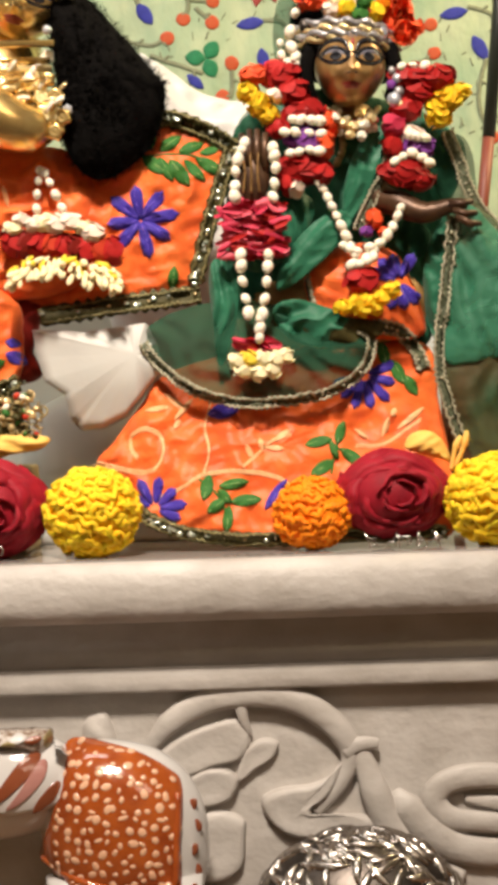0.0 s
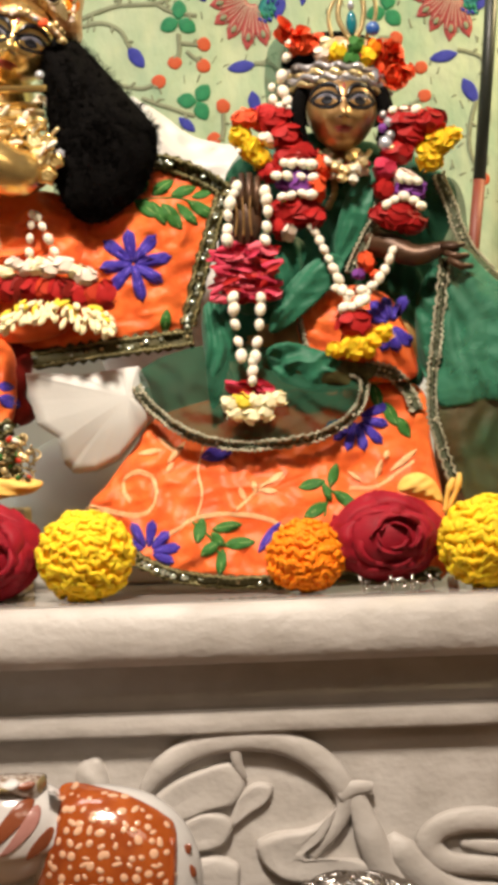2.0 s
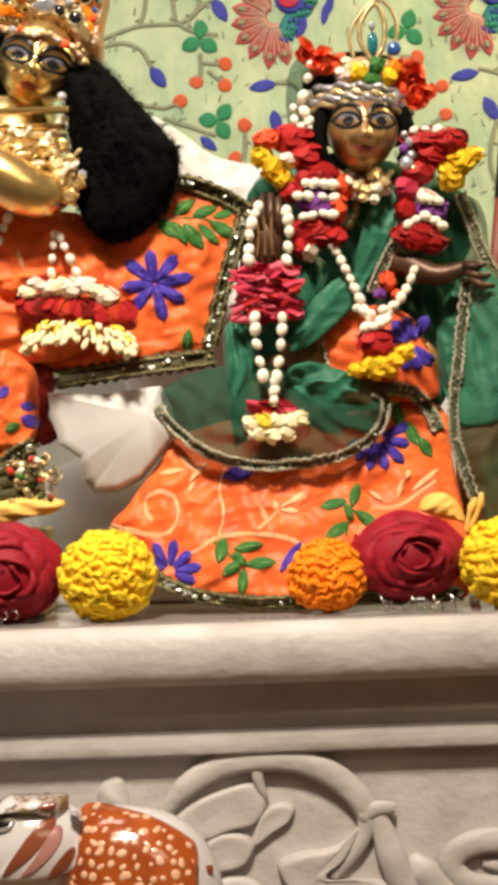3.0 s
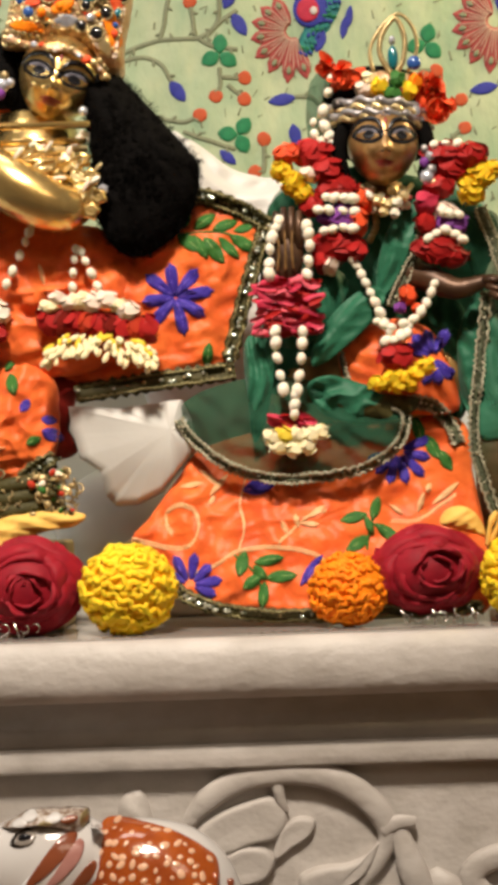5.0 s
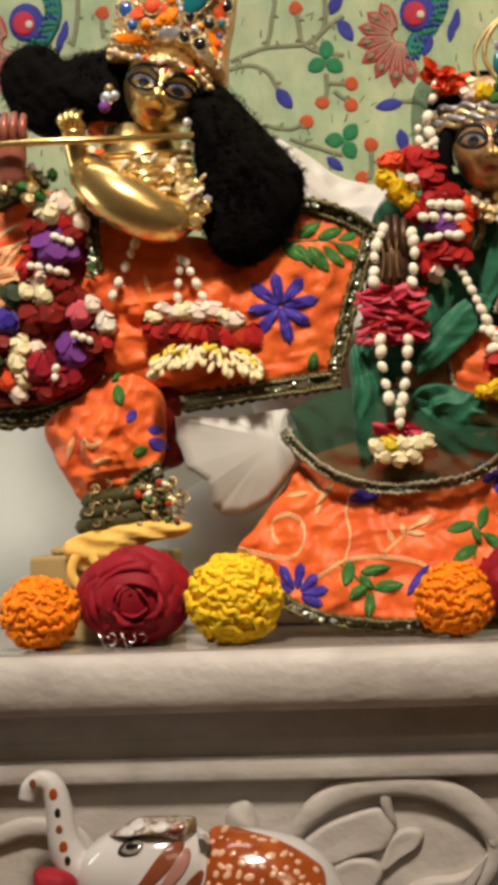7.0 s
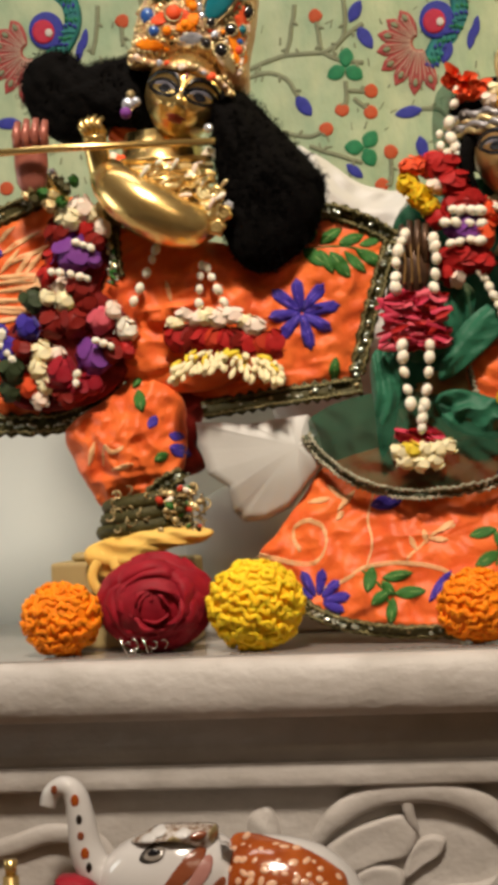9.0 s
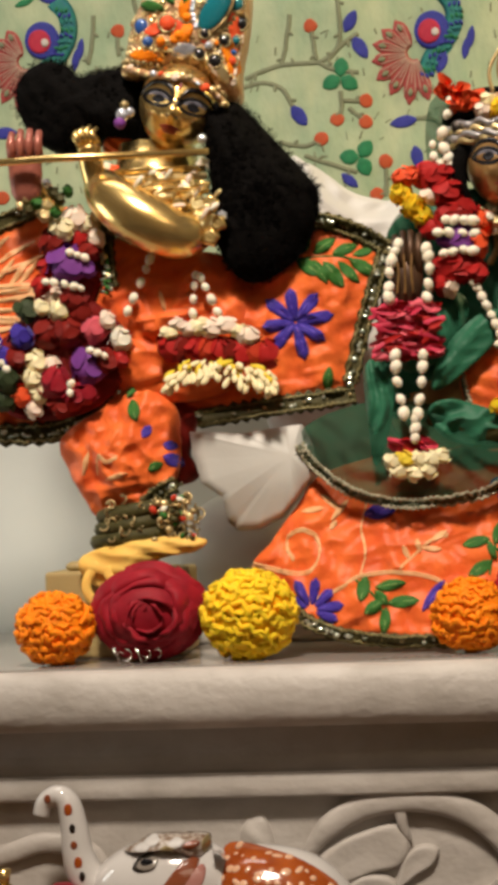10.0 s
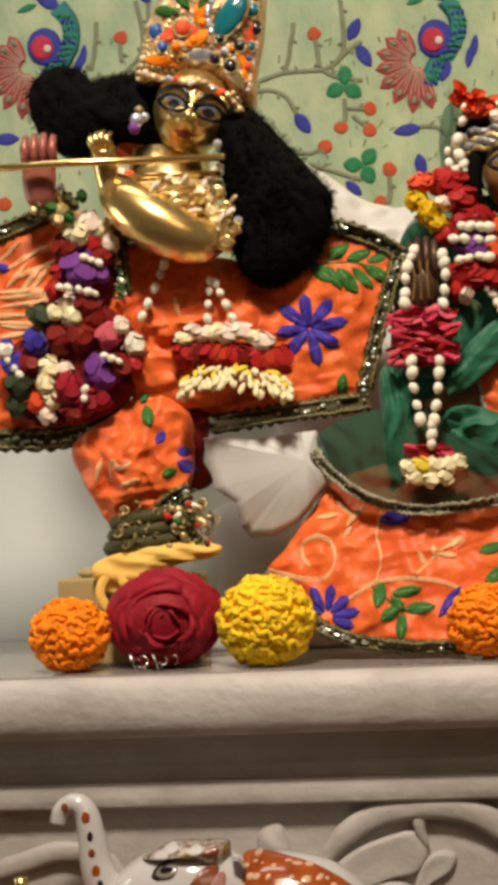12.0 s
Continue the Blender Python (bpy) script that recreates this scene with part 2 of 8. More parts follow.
def world_at(o):
    p = Vector(o.location)
    while o.parent:
        o = o.parent
        p += Vector(o.location)
    return p


def part(name, bm, material, parent=None, label="", smooth=True):
    """Links a bmesh in world places as one mesh; its origin goes to the middle of its base."""
    me = bpy.data.meshes.new(name)
    lo = [min(v.co[i] for v in bm.verts) for i in range(3)]
    hi = [max(v.co[i] for v in bm.verts) for i in range(3)]
    base = Vector(((lo[0] + hi[0]) / 2, (lo[1] + hi[1]) / 2, lo[2]))
    bmesh.ops.translate(bm, verts=bm.verts, vec=-base)
    bmesh.ops.recalc_face_normals(bm, faces=bm.faces)
    for f in bm.faces:
        f.smooth = smooth
    bm.to_mesh(me)
    bm.free()
    for m in material if isinstance(material, (list, tuple)) else [material]:
        me.materials.append(m)
    o = new(name, me)
    o.location = base - (world_at(parent) if parent else Vector())
    o.parent = parent
    if label:
        o["label"] = label
    return o


def solo(name, bm, material, label, category, group="", kind="", smooth=True):
    return tagged(part(name, bm, material, None, "", smooth), label, category, group, kind)


def loop_points(pts, per=6, closed=True):
    """A smooth line through the points."""
    P = [Vector(p) for p in pts]
    n, out = len(P), []
    for i in range(n if closed else n - 1):
        if closed:
            a, b, c, d = (P[(i + k) % n] for k in (-1, 0, 1, 2))
        else:
            a, b, c, d = P[max(i - 1, 0)], P[i], P[i + 1], P[min(i + 2, n - 1)]
        for k in range(per):
            t = k / per
            out.append(0.5 * ((2 * b) + (c - a) * t + (2 * a - 5 * b + 4 * c - d) * t * t + (3 * b - a - 3 * c + d) * t ** 3))
    if not closed:
        out.append(P[-1])
    return out


def add_tube(bm, pts, radius, seg=8, index=0, flat=1.0):
    """A round bar along points; radius is a number or one for each point."""
    P = [Vector(p) for p in pts]
    R = radius if isinstance(radius, (list, tuple)) else [radius] * len(P)
    rings = []
    for i, p in enumerate(P):
        d = (P[min(i + 1, len(P) - 1)] - P[max(i - 1, 0)]).normalized()
        side = d.cross(Vector((0, 1, 0)))
        side = side.normalized() if side.length > 0.05 else Vector((1, 0, 0))
        up = side.cross(d).normalized()
        rings.append([bm.verts.new(p + R[i] * (math.cos(a) * side + flat * math.sin(a) * up)) for a in [2 * math.pi * k / seg for k in range(seg)]])
    faces = []
    for a, b in zip(rings, rings[1:]):
        for k in range(seg):
            faces.append(bm.faces.new((a[k], a[(k + 1) % seg], b[(k + 1) % seg], b[k])))
    faces += [bm.faces.new(rings[0]), bm.faces.new(rings[-1][::-1])]
    for f in faces:
        f.material_index = index
    return bm


def add_ball(bm, c, r, turn=None, u=16, v=10, index=0, rough=0.0, freq=60):
    r = (r, r, r) if not isinstance(r, (tuple, list)) else r
    m = Matrix.Translation(c) @ (turn.to_4x4() if turn else Matrix()) @ Matrix.Diagonal((*r, 1))
    made = bmesh.ops.create_uvsphere(bm, u_segments=u, v_segments=v, radius=1, matrix=m)
    for w in made["verts"]:
        if rough:
            w.co += (w.co - Vector(c)).normalized() * rough * noise.noise(w.co * freq)
        for f in w.link_faces:
            f.material_index = index
    return bm


def add_box(bm, lo, hi, bevel=0.0):
    m = Matrix.Translation([(a + b) / 2 for a, b in zip(lo, hi)]) @ Matrix.Diagonal([b - a for a, b in zip(lo, hi)] + [1])
    made = bmesh.ops.create_cube(bm, size=1, matrix=m)
    if bevel:
        es = {e for w in made["verts"] for e in w.link_edges}
        bmesh.ops.bevel(bm, geom=list(es), offset=bevel, segments=3, affect="EDGES", profile=0.6)
    return bm


def add_sheet(bm, outline, centre, bulge=0.01, thick=0.002, rings=10, folds=0.0, across=(1, 0), pitch=0.02, crumple=0.0, per=5, index=0, closed_back=True):
    """Cloth or a leaf: a sheet inside an outline, domed towards the room, with folds that run across."""
    loop = loop_points(outline, per)
    c = Vector(centre)
    n = len(loop)

    def spot(i, s):
        p = c.lerp(loop[i], s)
        w = (p.x * across[0] + p.z * across[1]) / pitch
        w += 1.2 * noise.noise(p * 22)
        d = bulge * math.sqrt(max(0.0, 1 - s * s * 0.98)) + folds * math.sin(w * 2 * math.pi) * (0.35 + 0.65 * s)
        d += crumple * (noise.noise(p * 28) + 0.4 * noise.noise(p * 62) + 1.5 * (0.3 - abs(noise.noise(Vector((p.x * 46 + p.z * 20, 5, p.z * 46 - p.x * 20) )))) + 0.7 * (0.3 - abs(noise.noise(Vector((p.x * 30 - p.z * 80, 2, p.z * 40 + p.x * 20))))))
        return p - Vector((0, d, 0))
    rows = []
    for k in range(1, rings + 1):
        s = (k / rings) ** 0.8
        rows.append([bm.verts.new(spot(i, s)) for i in range(n)])
    mid = bm.verts.new(spot(0, 0.0))
    faces = [bm.faces.new((mid, rows[0][i], rows[0][(i + 1) % n])) for i in range(n)]
    for a, b in zip(rows, rows[1:]):
        for i in range(n):
            j = (i + 1) % n
            faces.append(bm.faces.new((a[i], b[i], b[j], a[j])))
    if closed_back:
        edge = [bm.verts.new(v.co + Vector((0, thick, 0))) for v in rows[-1]]
        back = bm.verts.new(c + Vector((0, thick, 0)))
        for i in range(n):
            j = (i + 1) % n
            faces.append(bm.faces.new((rows[-1][i], edge[i], edge[j], rows[-1][j])))
            faces.append(bm.faces.new((edge[i], back, edge[j])))
    for f in faces:
        f.material_index = index
    return bm


def tree_of(*obs):
    """A search tree over objects whose world places are known."""
    from mathutils.bvhtree import BVHTree
    V, F = [], []
    for o in obs:
        off, n = world_at(o), len(V)
        V += [v.co + off for v in o.data.vertices]
        F += [[n + i for i in p.vertices] for p in o.data.polygons]
    return BVHTree.FromPolygons(V, F)


def onto(tree, p, lift):
    """The place on the cloth straight behind or before p, lifted towards the room."""
    hit = tree.ray_cast(Vector((p[0], p[1] - 1.0, p[2])), Vector((0, 1, 0)))
    y = hit[0].y if hit[0] is not None else p[1]
    return Vector((p[0], y - lift, p[2]))


def add_patch(bm, tree, outline, lift=0.0006, index=0, per=4, crown=0.0007, fine=False):
    """An embroidered patch that follows the cloth beneath it."""
    loop = loop_points(outline, per)
    c = sum(loop, Vector()) / len(loop)
    n, rows = len(loop), []
    steps = [(k / 12, crown) for k in range(1, 12)] if fine else [(0.5, crown), (0.85, crown * 0.7)]
    for s, h in steps + [(1.0, 0.0), (1.0, -0.003)]:
        rows.append([bm.verts.new(onto(tree, c.lerp(p, s), lift + h)) for p in loop])
    mid = bm.verts.new(onto(tree, c, lift + crown))
    fs = [bm.faces.new((mid, rows[0][i], rows[0][(i + 1) % n])) for i in range(n)]
    for a, b in zip(rows, rows[1:]):
        fs += [bm.faces.new((a[i], b[i], b[(i + 1) % n], a[(i + 1) % n])) for i in range(n)]
    for f in fs:
        f.material_index = index
    return bm


def petal_outline(c, angle, r0, r1, width, tip=0.75):
    """A pointed petal in the upright plane, from r0 to r1 out of c, at an angle in degrees from the x axis."""
    a = radians(angle)
    d, s = Vector((math.cos(a), 0, math.sin(a))), Vector((-math.sin(a), 0, math.cos(a)))
    c, n = Vector(c), r1 - r0
    wide = tip * 0.78
    steps = ((0.16, 0.30), (wide * 0.62, 0.45), (wide, 0.5), ((wide + 1) / 2, 0.40), (0.92, 0.19))
    side = [(c + d * (r0 + n * f), s * width * w) for f, w in steps]
    return [c + d * r0] + [p + q for p, q in side] + [c + d * r1] + [p - q for p, q in side[::-1]]


def add_stitch(bm, tree, pts, width, lift=0.0003, index=0, per=5, flat=0.35):
    """A line of embroidery on a cloth."""
    line = [onto(tree, p, lift) for p in loop_points(pts, per, False)]
    return add_tube(bm, line, width / 2, 6, index, flat)


def blossom(name, parent, tree, c, angles, r0, r1, width, material, label=""):
    for a in angles:
        k = random.uniform(0.9, 1.08)
        bm = bmesh.new()
        add_patch(bm, tree, petal_outline(c, a, r0, r1 * k, width * 0.98, 0.92), crown=0.0016)
        petal = part(name, bm, material, parent, label)
        d, o = Vector((math.cos(radians(a)), 0, math.sin(radians(a)))), Vector(c)
        side = Vector((-d.z, 0, d.x)) * width * 0.12
        bm = bmesh.new()
        add_stitch(bm, tree, [o + d * (r0 + 0.003), o + d * r1 * 0.5 + side, o + d * r1 * 0.86], width * 0.14, 0.0019)
        part("petal_vein", bm, BLUE_LIGHT, petal, "lighter violet thread")


def add_trim(bm_band, bm_beads, pts, width, tree=None, lift=0.002, wave=0.0, step=0.0035, per=8, beads=3):
    """A woven border along a line, with a scalloped edge and rows of metal beads."""
    line = loop_points(pts, per, False)
    rows, run = [], 0.0
    for i, p in enumerate(line):
        d = (line[min(i + 1, len(line) - 1)] - line[max(i - 1, 0)])
        d.y = 0
        d.normalize()
        s = Vector((-d.z, 0, d.x))
        if i:
            run += (p - line[i - 1]).length
        half = width / 2 * (1 + wave * math.sin(run / 0.009 * 2 * math.pi))
        row = []
        for k in (-1, -0.5, 0, 0.5, 1):
            q = p + s * half * k
            q = onto(tree, q, lift) if tree else q
            q.y -= 0.0012 * (1 - k * k) + 0.0008 * noise.noise(q * 150) + 0.0016 * k * k * wave * 5 * math.sin(run / 0.009 * 2 * math.pi + k)
            row.append(q)
        rows.append(row)
    vs = [[bm_band.verts.new(q) for q in row] + [bm_band.verts.new(q + Vector((0, 0.0025, 0))) for q in row[::-1]] for row in rows]
    for a, b in zip(vs, vs[1:]):
        for k in range(10):
            bm_band.faces.new((a[k], a[(k + 1) % 10], b[(k + 1) % 10], b[k]))
    bm_band.faces.new(vs[0])
    bm_band.faces.new(vs[-1][::-1])
    for i in range(len(rows) - 1):
        a, b = rows[i], rows[i + 1]
        n = max(1, int((b[2] - a[2]).length / step))
        for j in range(n):
            t = (j + random.random()) / n
            for k in range(beads):
                f = (k + 0.5) / beads * 4
                k0 = min(int(f), 3)
                q = a[k0].lerp(b[k0], t).lerp(a[k0 + 1].lerp(b[k0 + 1], t), f - k0)
                if random.random() < 0.22:
                    r = random.uniform(0.0006, 0.0016)
                    add_ball(bm_beads, q - Vector((0, 0.0006, 0)), (r * 1.3, r * 0.6, r), u=6, v=4)


def border(parent, pts, width, tree=None, lift=0.002, wave=0.12, beads=3, label="", weave=None):
    a, b = bmesh.new(), bmesh.new()
    add_trim(a, b, pts, width * (0.8 if weave else 1.0), tree, lift, wave if weave else max(wave, 0.16), beads=beads)
    t = part("border", a, weave or TRIM_DARK, parent, label)
    tagged(part("beading", b, PALE_LACE if weave else TRIM_GOLD, t), kind="stuff")
    line = loop_points(pts, 16, False)
    for e in (-0.42, 0.42) if weave else (-0.30, 0.34):
        cord, rows, run = bmesh.new(), [], 0.0
        for i, p in enumerate(line):
            d = line[min(i + 1, len(line) - 1)] - line[max(i - 1, 0)]
            d.y = 0
            d.normalize()
            run += (p - line[i - 1]).length if i else 0.0
            q = p + Vector((-d.z, 0, d.x)) * (width * e + 0.0011 * math.sin(run / 0.0042 * 6.28) + 0.0012 * noise.noise(p * 90))
            rows.append(onto(tree, q, lift + 0.0026) if tree else q - Vector((0, 0.003, 0)))
        add_tube(cord, rows, [0.0009 + 0.0005 * abs(math.sin(k * 1.3)) for k in range(len(rows))], 6)
        part("edge_cord", cord, PALE_LACE if weave else TRIM_CORD, t, "pale twisted cord" if weave else "dull gold twisted cord")
    if weave is None:
        for i, p in enumerate(line):
            if noise.noise(p * 26) > -0.20 and random.random() < 0.42:
                s = bmesh.new()
                q = onto(tree, p, lift + 0.0026) if tree else p - Vector((0, 0.003, 0))
                q += Vector((random.uniform(-1, 1), 0, random.uniform(-1, 1))) * width * 0.12
                add_ball(s, q, (random.uniform(0.0014, 0.0034), 0.0008, random.uniform(0.0014, 0.0022)), Matrix.Rotation(random.uniform(-0.6, 0.6), 3, "X"), 8, 5)
                part("sequin", s, SEQUIN, t, "bright sequin")
    return t


def turn_to(d, roll=0.0):
    return Vector(d).to_track_quat("Z", "Y").to_matrix() @ Matrix.Rotation(roll, 3, "Z")


def add_petal(bm, base, way, length, width, cup=0.3, roll=0.0, curl=0.2, index=0, rows=4):
    """One smooth curved petal with a rounded tip, out of base along way."""
    m = turn_to(way, roll)
    grid = []
    for i in range(rows + 1):
        t = i / rows
        w = width * (0.30 + 0.70 * math.sin(math.pi * (0.10 + 0.78 * t ** 0.9)))
        row = []
        for k in (-1, -0.5, 0, 0.5, 1):
            p = Vector((k * w / 2, cup * w * k * k * 0.5 - curl * length * t * t, length * (t - 0.10 * k * k * t)))
            row.append(bm.verts.new(Vector(base) + m @ p))
        grid.append(row)
    for a, b in zip(grid, grid[1:]):
        for k in range(4):
            bm.faces.new((a[k], a[k + 1], b[k + 1], b[k])).material_index = index
    return bm


def add_finger(bm, base, way, length, width, bend=0.0, index=0):
    """A plump slender petal or bud, pointed at its base and round at its tip."""
    m = turn_to(way)
    line = [Vector(base) + m @ Vector((bend * length * t * t, 0, length * t)) for t in (0, 0.2, 0.45, 0.7, 0.88, 1.0)]
    return add_tube(bm, line, [width * k / 2 for k in (0.35, 0.7, 0.95, 1.0, 0.75, 0.25)], 7, index, 0.75)


def ribbon_head(c, r, n, seed):
    """A ruffled flower head: a core set all over with plump wavy ribbons."""
    rng = random.Random(seed)
    bm = bmesh.new()
    c = Vector(c)
    ball = bmesh.ops.create_uvsphere(bm, u_segments=40, v_segments=26, radius=1)
    for v in ball["verts"]:
        q = v.co.copy()
        v.co = c + Vector((q.x * r[0], q.y * r[1], q.z * r[2])) * (0.90 + 0.06 * noise.noise(q * 3 + Vector((seed, 0, 0))))
    for i in range(n):
        z = 1 - 2 * (i + 0.5) / n
        a = i * 2.39996 + rng.uniform(-0.25, 0.25)
        q = math.sqrt(1 - z * z)
        d = Vector((q * math.cos(a), -z, q * math.sin(a)))
        side = d.cross(Vector((rng.uniform(-0.6, 0.6), rng.uniform(-0.3, 0.3), 1))).normalized()
        up = d.cross(side).normalized()
        span, bow, ph = rng.uniform(0.28, 0.52), rng.uniform(-0.6, 0.6), rng.uniform(0, 6.28)
        size = 0.94 + 0.06 * noise.noise(d * 2.2 + Vector((0, seed, 0))) + rng.uniform(-0.03, 0.03)
        line = []
        for j in range(8):
            t = j / 3.5 - 1
            e = (d + side * span * t * 0.55 + up * (bow * t * t * 0.3 + 0.06 * math.sin(ph + j * 1.6))).normalized()
            e = e * (size - 0.05 * t * t)
            line.append(c + Vector([v * k for v, k in zip(e, r)]))
        w = r[0] * rng.uniform(0.044, 0.070)
        add_tube(bm, line, [w * k for k in (0.4, 0.85, 1.1, 0.9, 1.15, 1.0, 0.8, 0.35)], 6)
    return bm


def puff(c, r, n, length, width, seed, front=True):
    """A full flower head: broad cupped petals that lap round a core, like an opening bud."""
    rng = random.Random(seed)
    bm = bmesh.new()
    c = Vector(c)
    r = Vector(r) if isinstance(r, (tuple, list)) else Vector((r, r, r))
    ball = bmesh.ops.create_uvsphere(bm, u_segments=16, v_segments=10, radius=1)
    for v in ball["verts"]:
        q = v.co.copy()
        v.co = c + Vector((q.x * r.x, q.y * r.y, q.z * r.z)) * (0.86 + 0.10 * noise.noise(q * 2 + Vector((seed, 0, 0))))
    m = max(7, n // 3)
    wide = min(0.85, max(0.42, 0.75 * width / min(r.x, r.z)))
    for i in range(m):
        z = 1 - 1.35 * (i + 0.5) / m
        a = i * 2.39996 + rng.uniform(-0.4, 0.4)
        q = math.sqrt(max(0.0, 1 - z * z))
        d = Vector((q * math.cos(a), -z if front else z, q * math.sin(a)))
        e1 = d.cross(Vector((0.3, 1, 0.2))).normalized()
        e2 = d.cross(e1).normalized()
        lip, k = rng.uniform(0, 6.28), wide * rng.uniform(0.75, 1.25)
        mid = bm.verts.new(c + Vector((d.x * r.x, d.y * r.y, d.z * r.z)) * 0.93)
        rings = []
        for f in (0.45, 0.8, 1.0):
            ring = []
            for j in range(12):
                b = j * math.pi / 6
                e = (d + (e1 * math.cos(b) * 0.8 + e2 * math.sin(b)) * k * f * (1 + 0.12 * math.sin(3 * b + lip))).normalized()
                g = 0.93 + f * f * (0.11 + 0.16 * max(0.0, math.cos(b - lip))) - 0.10 * f * max(0.0, -math.cos(b - lip))
                ring.append(bm.verts.new(c + Vector((e.x * r.x, e.y * r.y, e.z * r.z)) * g))
            rings.append(ring)
        for j in range(12):
            bm.faces.new((mid, rings[0][j], rings[0][(j + 1) % 12]))
            for u, v in zip(rings, rings[1:]):
                bm.faces.new((u[j], v[j], v[(j + 1) % 12], u[(j + 1) % 12]))
    return bm


def cluster(c, spread, n, length, width, seed, up=(0, -1, 0), wild=0.9):
    """A loose bunch of petals."""
    rng = random.Random(seed)
    bm = bmesh.new()
    add_ball(bm, Vector(c) + Vector((0, length * 0.25, 0)), (spread[0] + length * 0.25, spread[1] + length * 0.3, spread[2] + length * 0.25), u=20, v=12, rough=length * 0.35, freq=90)
    for i in range(n):
        p = Vector(c) + Vector([rng.uniform(-1, 1) * s for s in spread])
        way = (Vector(up) + Vector((rng.uniform(-1, 1), rng.uniform(-0.6, 0.4), rng.uniform(-1, 1))) * wild).normalized()
        k = rng.uniform(0.75, 1.25)
        add_petal(bm, p, way, length * k, width * k, rng.uniform(0.3, 1.2), rng.uniform(0, 6.28), rng.uniform(-0.3, 0.6), rows=3)
    return bm


# ---- room ----
def slab(name, lo, hi, material, label, category):
    bm = bmesh.new()
    add_box(bm, lo, hi)
    return solo(name, bm, material, label, category, kind="structure", smooth=False)


slab("floor", (-2.2, -3.4, -0.1), (2.2, 0.6, 0.0), FLOOR, "polished brown stone floor of the prayer room", "floor")
slab("ceiling", (-2.2, -3.4, 2.7), (2.2, 0.6, 2.8), WALL, "plain cream painted ceiling", "ceiling")
slab("wall_west", (-2.3, -3.4, 0.0), (-2.2, 0.6, 2.7), WALL, "plain cream painted side wall", "wall")
slab("wall_east", (2.2, -3.4, 0.0), (2.3, 0.6, 2.7), WALL, "plain cream painted side wall", "wall")
slab("wall_south", (-2.2, -3.5, 0.0), (2.2, -3.4, 2.7), WALL, "plain cream painted wall opposite the altar", "wall")
slab("wall_north", (-2.2, 0.452, 0.0), (2.2, 0.6, 2.7), MARBLE_COOL, "smooth cool white marble wall behind the altar", "wall")


# ---- altar ----
def add_profile(bm, prof, x0, x1, cuts=1):
    """A moulding: a closed profile of (y, z) drawn out along x."""
    rows = [[bm.verts.new((x0 + (x1 - x0) * k / cuts, y, z)) for y, z in prof] for k in range(cuts + 1)]
    n = len(prof)
    for a, b in zip(rows, rows[1:]):
        for i in range(n):
            bm.faces.new((a[i], a[(i + 1) % n], b[(i + 1) % n], b[i]))
    bm.faces.new(rows[0])
    bm.faces.new(rows[-1][::-1])
    return bm


altar = thing("altar", (0, 0.2, 0), "carved white marble altar with a rounded shelf edge", "altar", kind="structure")
nose = [(0.020 - 0.020 * max(0.0, math.sin(a)) ** 0.6, 0.9765 + 0.0235 * math.cos(a)) for a in [math.pi * k / 20 for k in range(21)]]
bm = bmesh.new()
add_profile(bm, [(0.45, 1.0), (0.06, 1.0)] + nose + [(0.06, 0.953), (0.45, 0.953)], -1.2, 1.2)
top = part("shelf", bm, MARBLE, altar, "rounded marble shelf slab")
for p in top.data.polygons:
    p.use_smooth = abs(p.normal.z) < 0.98
bm = bmesh.new()
add_box(bm, (-1.2, 0.014, 1.0), (1.2, 0.449, 1.0012))
part("shelf_top", bm, MARBLE_TOP, altar, "glossy polished marble top, darkened to imitate dark reflections", False)
bm = bmesh.new()
cove = [(0.047, 0.953), (0.049, 0.948), (0.050, 0.940), (0.050, 0.930), (0.0485, 0.924), (0.045, 0.919), (0.040, 0.916)]
add_profile(bm, [(0.2, 0.9525)] + [(y, z - 0.0005) for y, z in cove] + [(0.2, 0.9145)], -1.19, 1.19)
part("cove", bm, MARBLE, altar, "hollow moulding under the shelf")
bm = bmesh.new()
add_profile(bm, [(0.2, 0.914), (0.040, 0.914), (0.037, 0.912), (0.0362, 0.909), (0.0360, 0.905), (0.0362, 0.8985), (0.0375, 0.8965), (0.040, 0.896), (0.2, 0.896)], -1.18, 1.18)
part("fillet", bm, MARBLE, altar, "narrow marble fillet")
bm = bmesh.new()
add_box(bm, (-1.17, 0.052, 0.70), (1.17, 0.2, 0.8955))
part("panel", bm, MARBLE, altar, "marble panel behind the carving", False)
# Unseen step top; brown is added so less light bounces up into the cove.
bm = bmesh.new()
add_box(bm, (-1.2, -0.32, 0.0), (1.2, 0.2, 0.698), 0.006)
part("step", bm, DARK_BROWN, altar, "lower step, its brown cover added to cut bounced light", False)


def scroll(pts, radii, flat=0.52, name="scroll"):
    bm = bmesh.new()
    line = [Vector((q.x, 0.0530 - (0.052 - q.y) * 0.65, q.z)) for q in loop_points(pts, 8, False)]
    n, m = len(line), len(radii)
    R = []
    for i in range(n):
        f = i / (n - 1) * (m - 1)
        k = min(int(f), m - 2)
        R.append(radii[k] * (1 - f + k) + radii[k + 1] * (f - k))
    add_tube(bm, line, [r * 1.02 for r in R], 14, 0, flat)
    return part(name, bm, MARBLE, altar)


def carved_leaf(outline, centre, bulge):
    bm = bmesh.new()
    c = Vector(centre)
    wide = [c + (Vector(p) - c) * 1.12 for p in outline]
    add_sheet(bm, wide, centre, bulge * 0.6, 0.01, 9, 0.0007, (0.7, 0.7), 0.016, 0.0005)
    return part("carved_leaf", bm, MARBLE, altar)


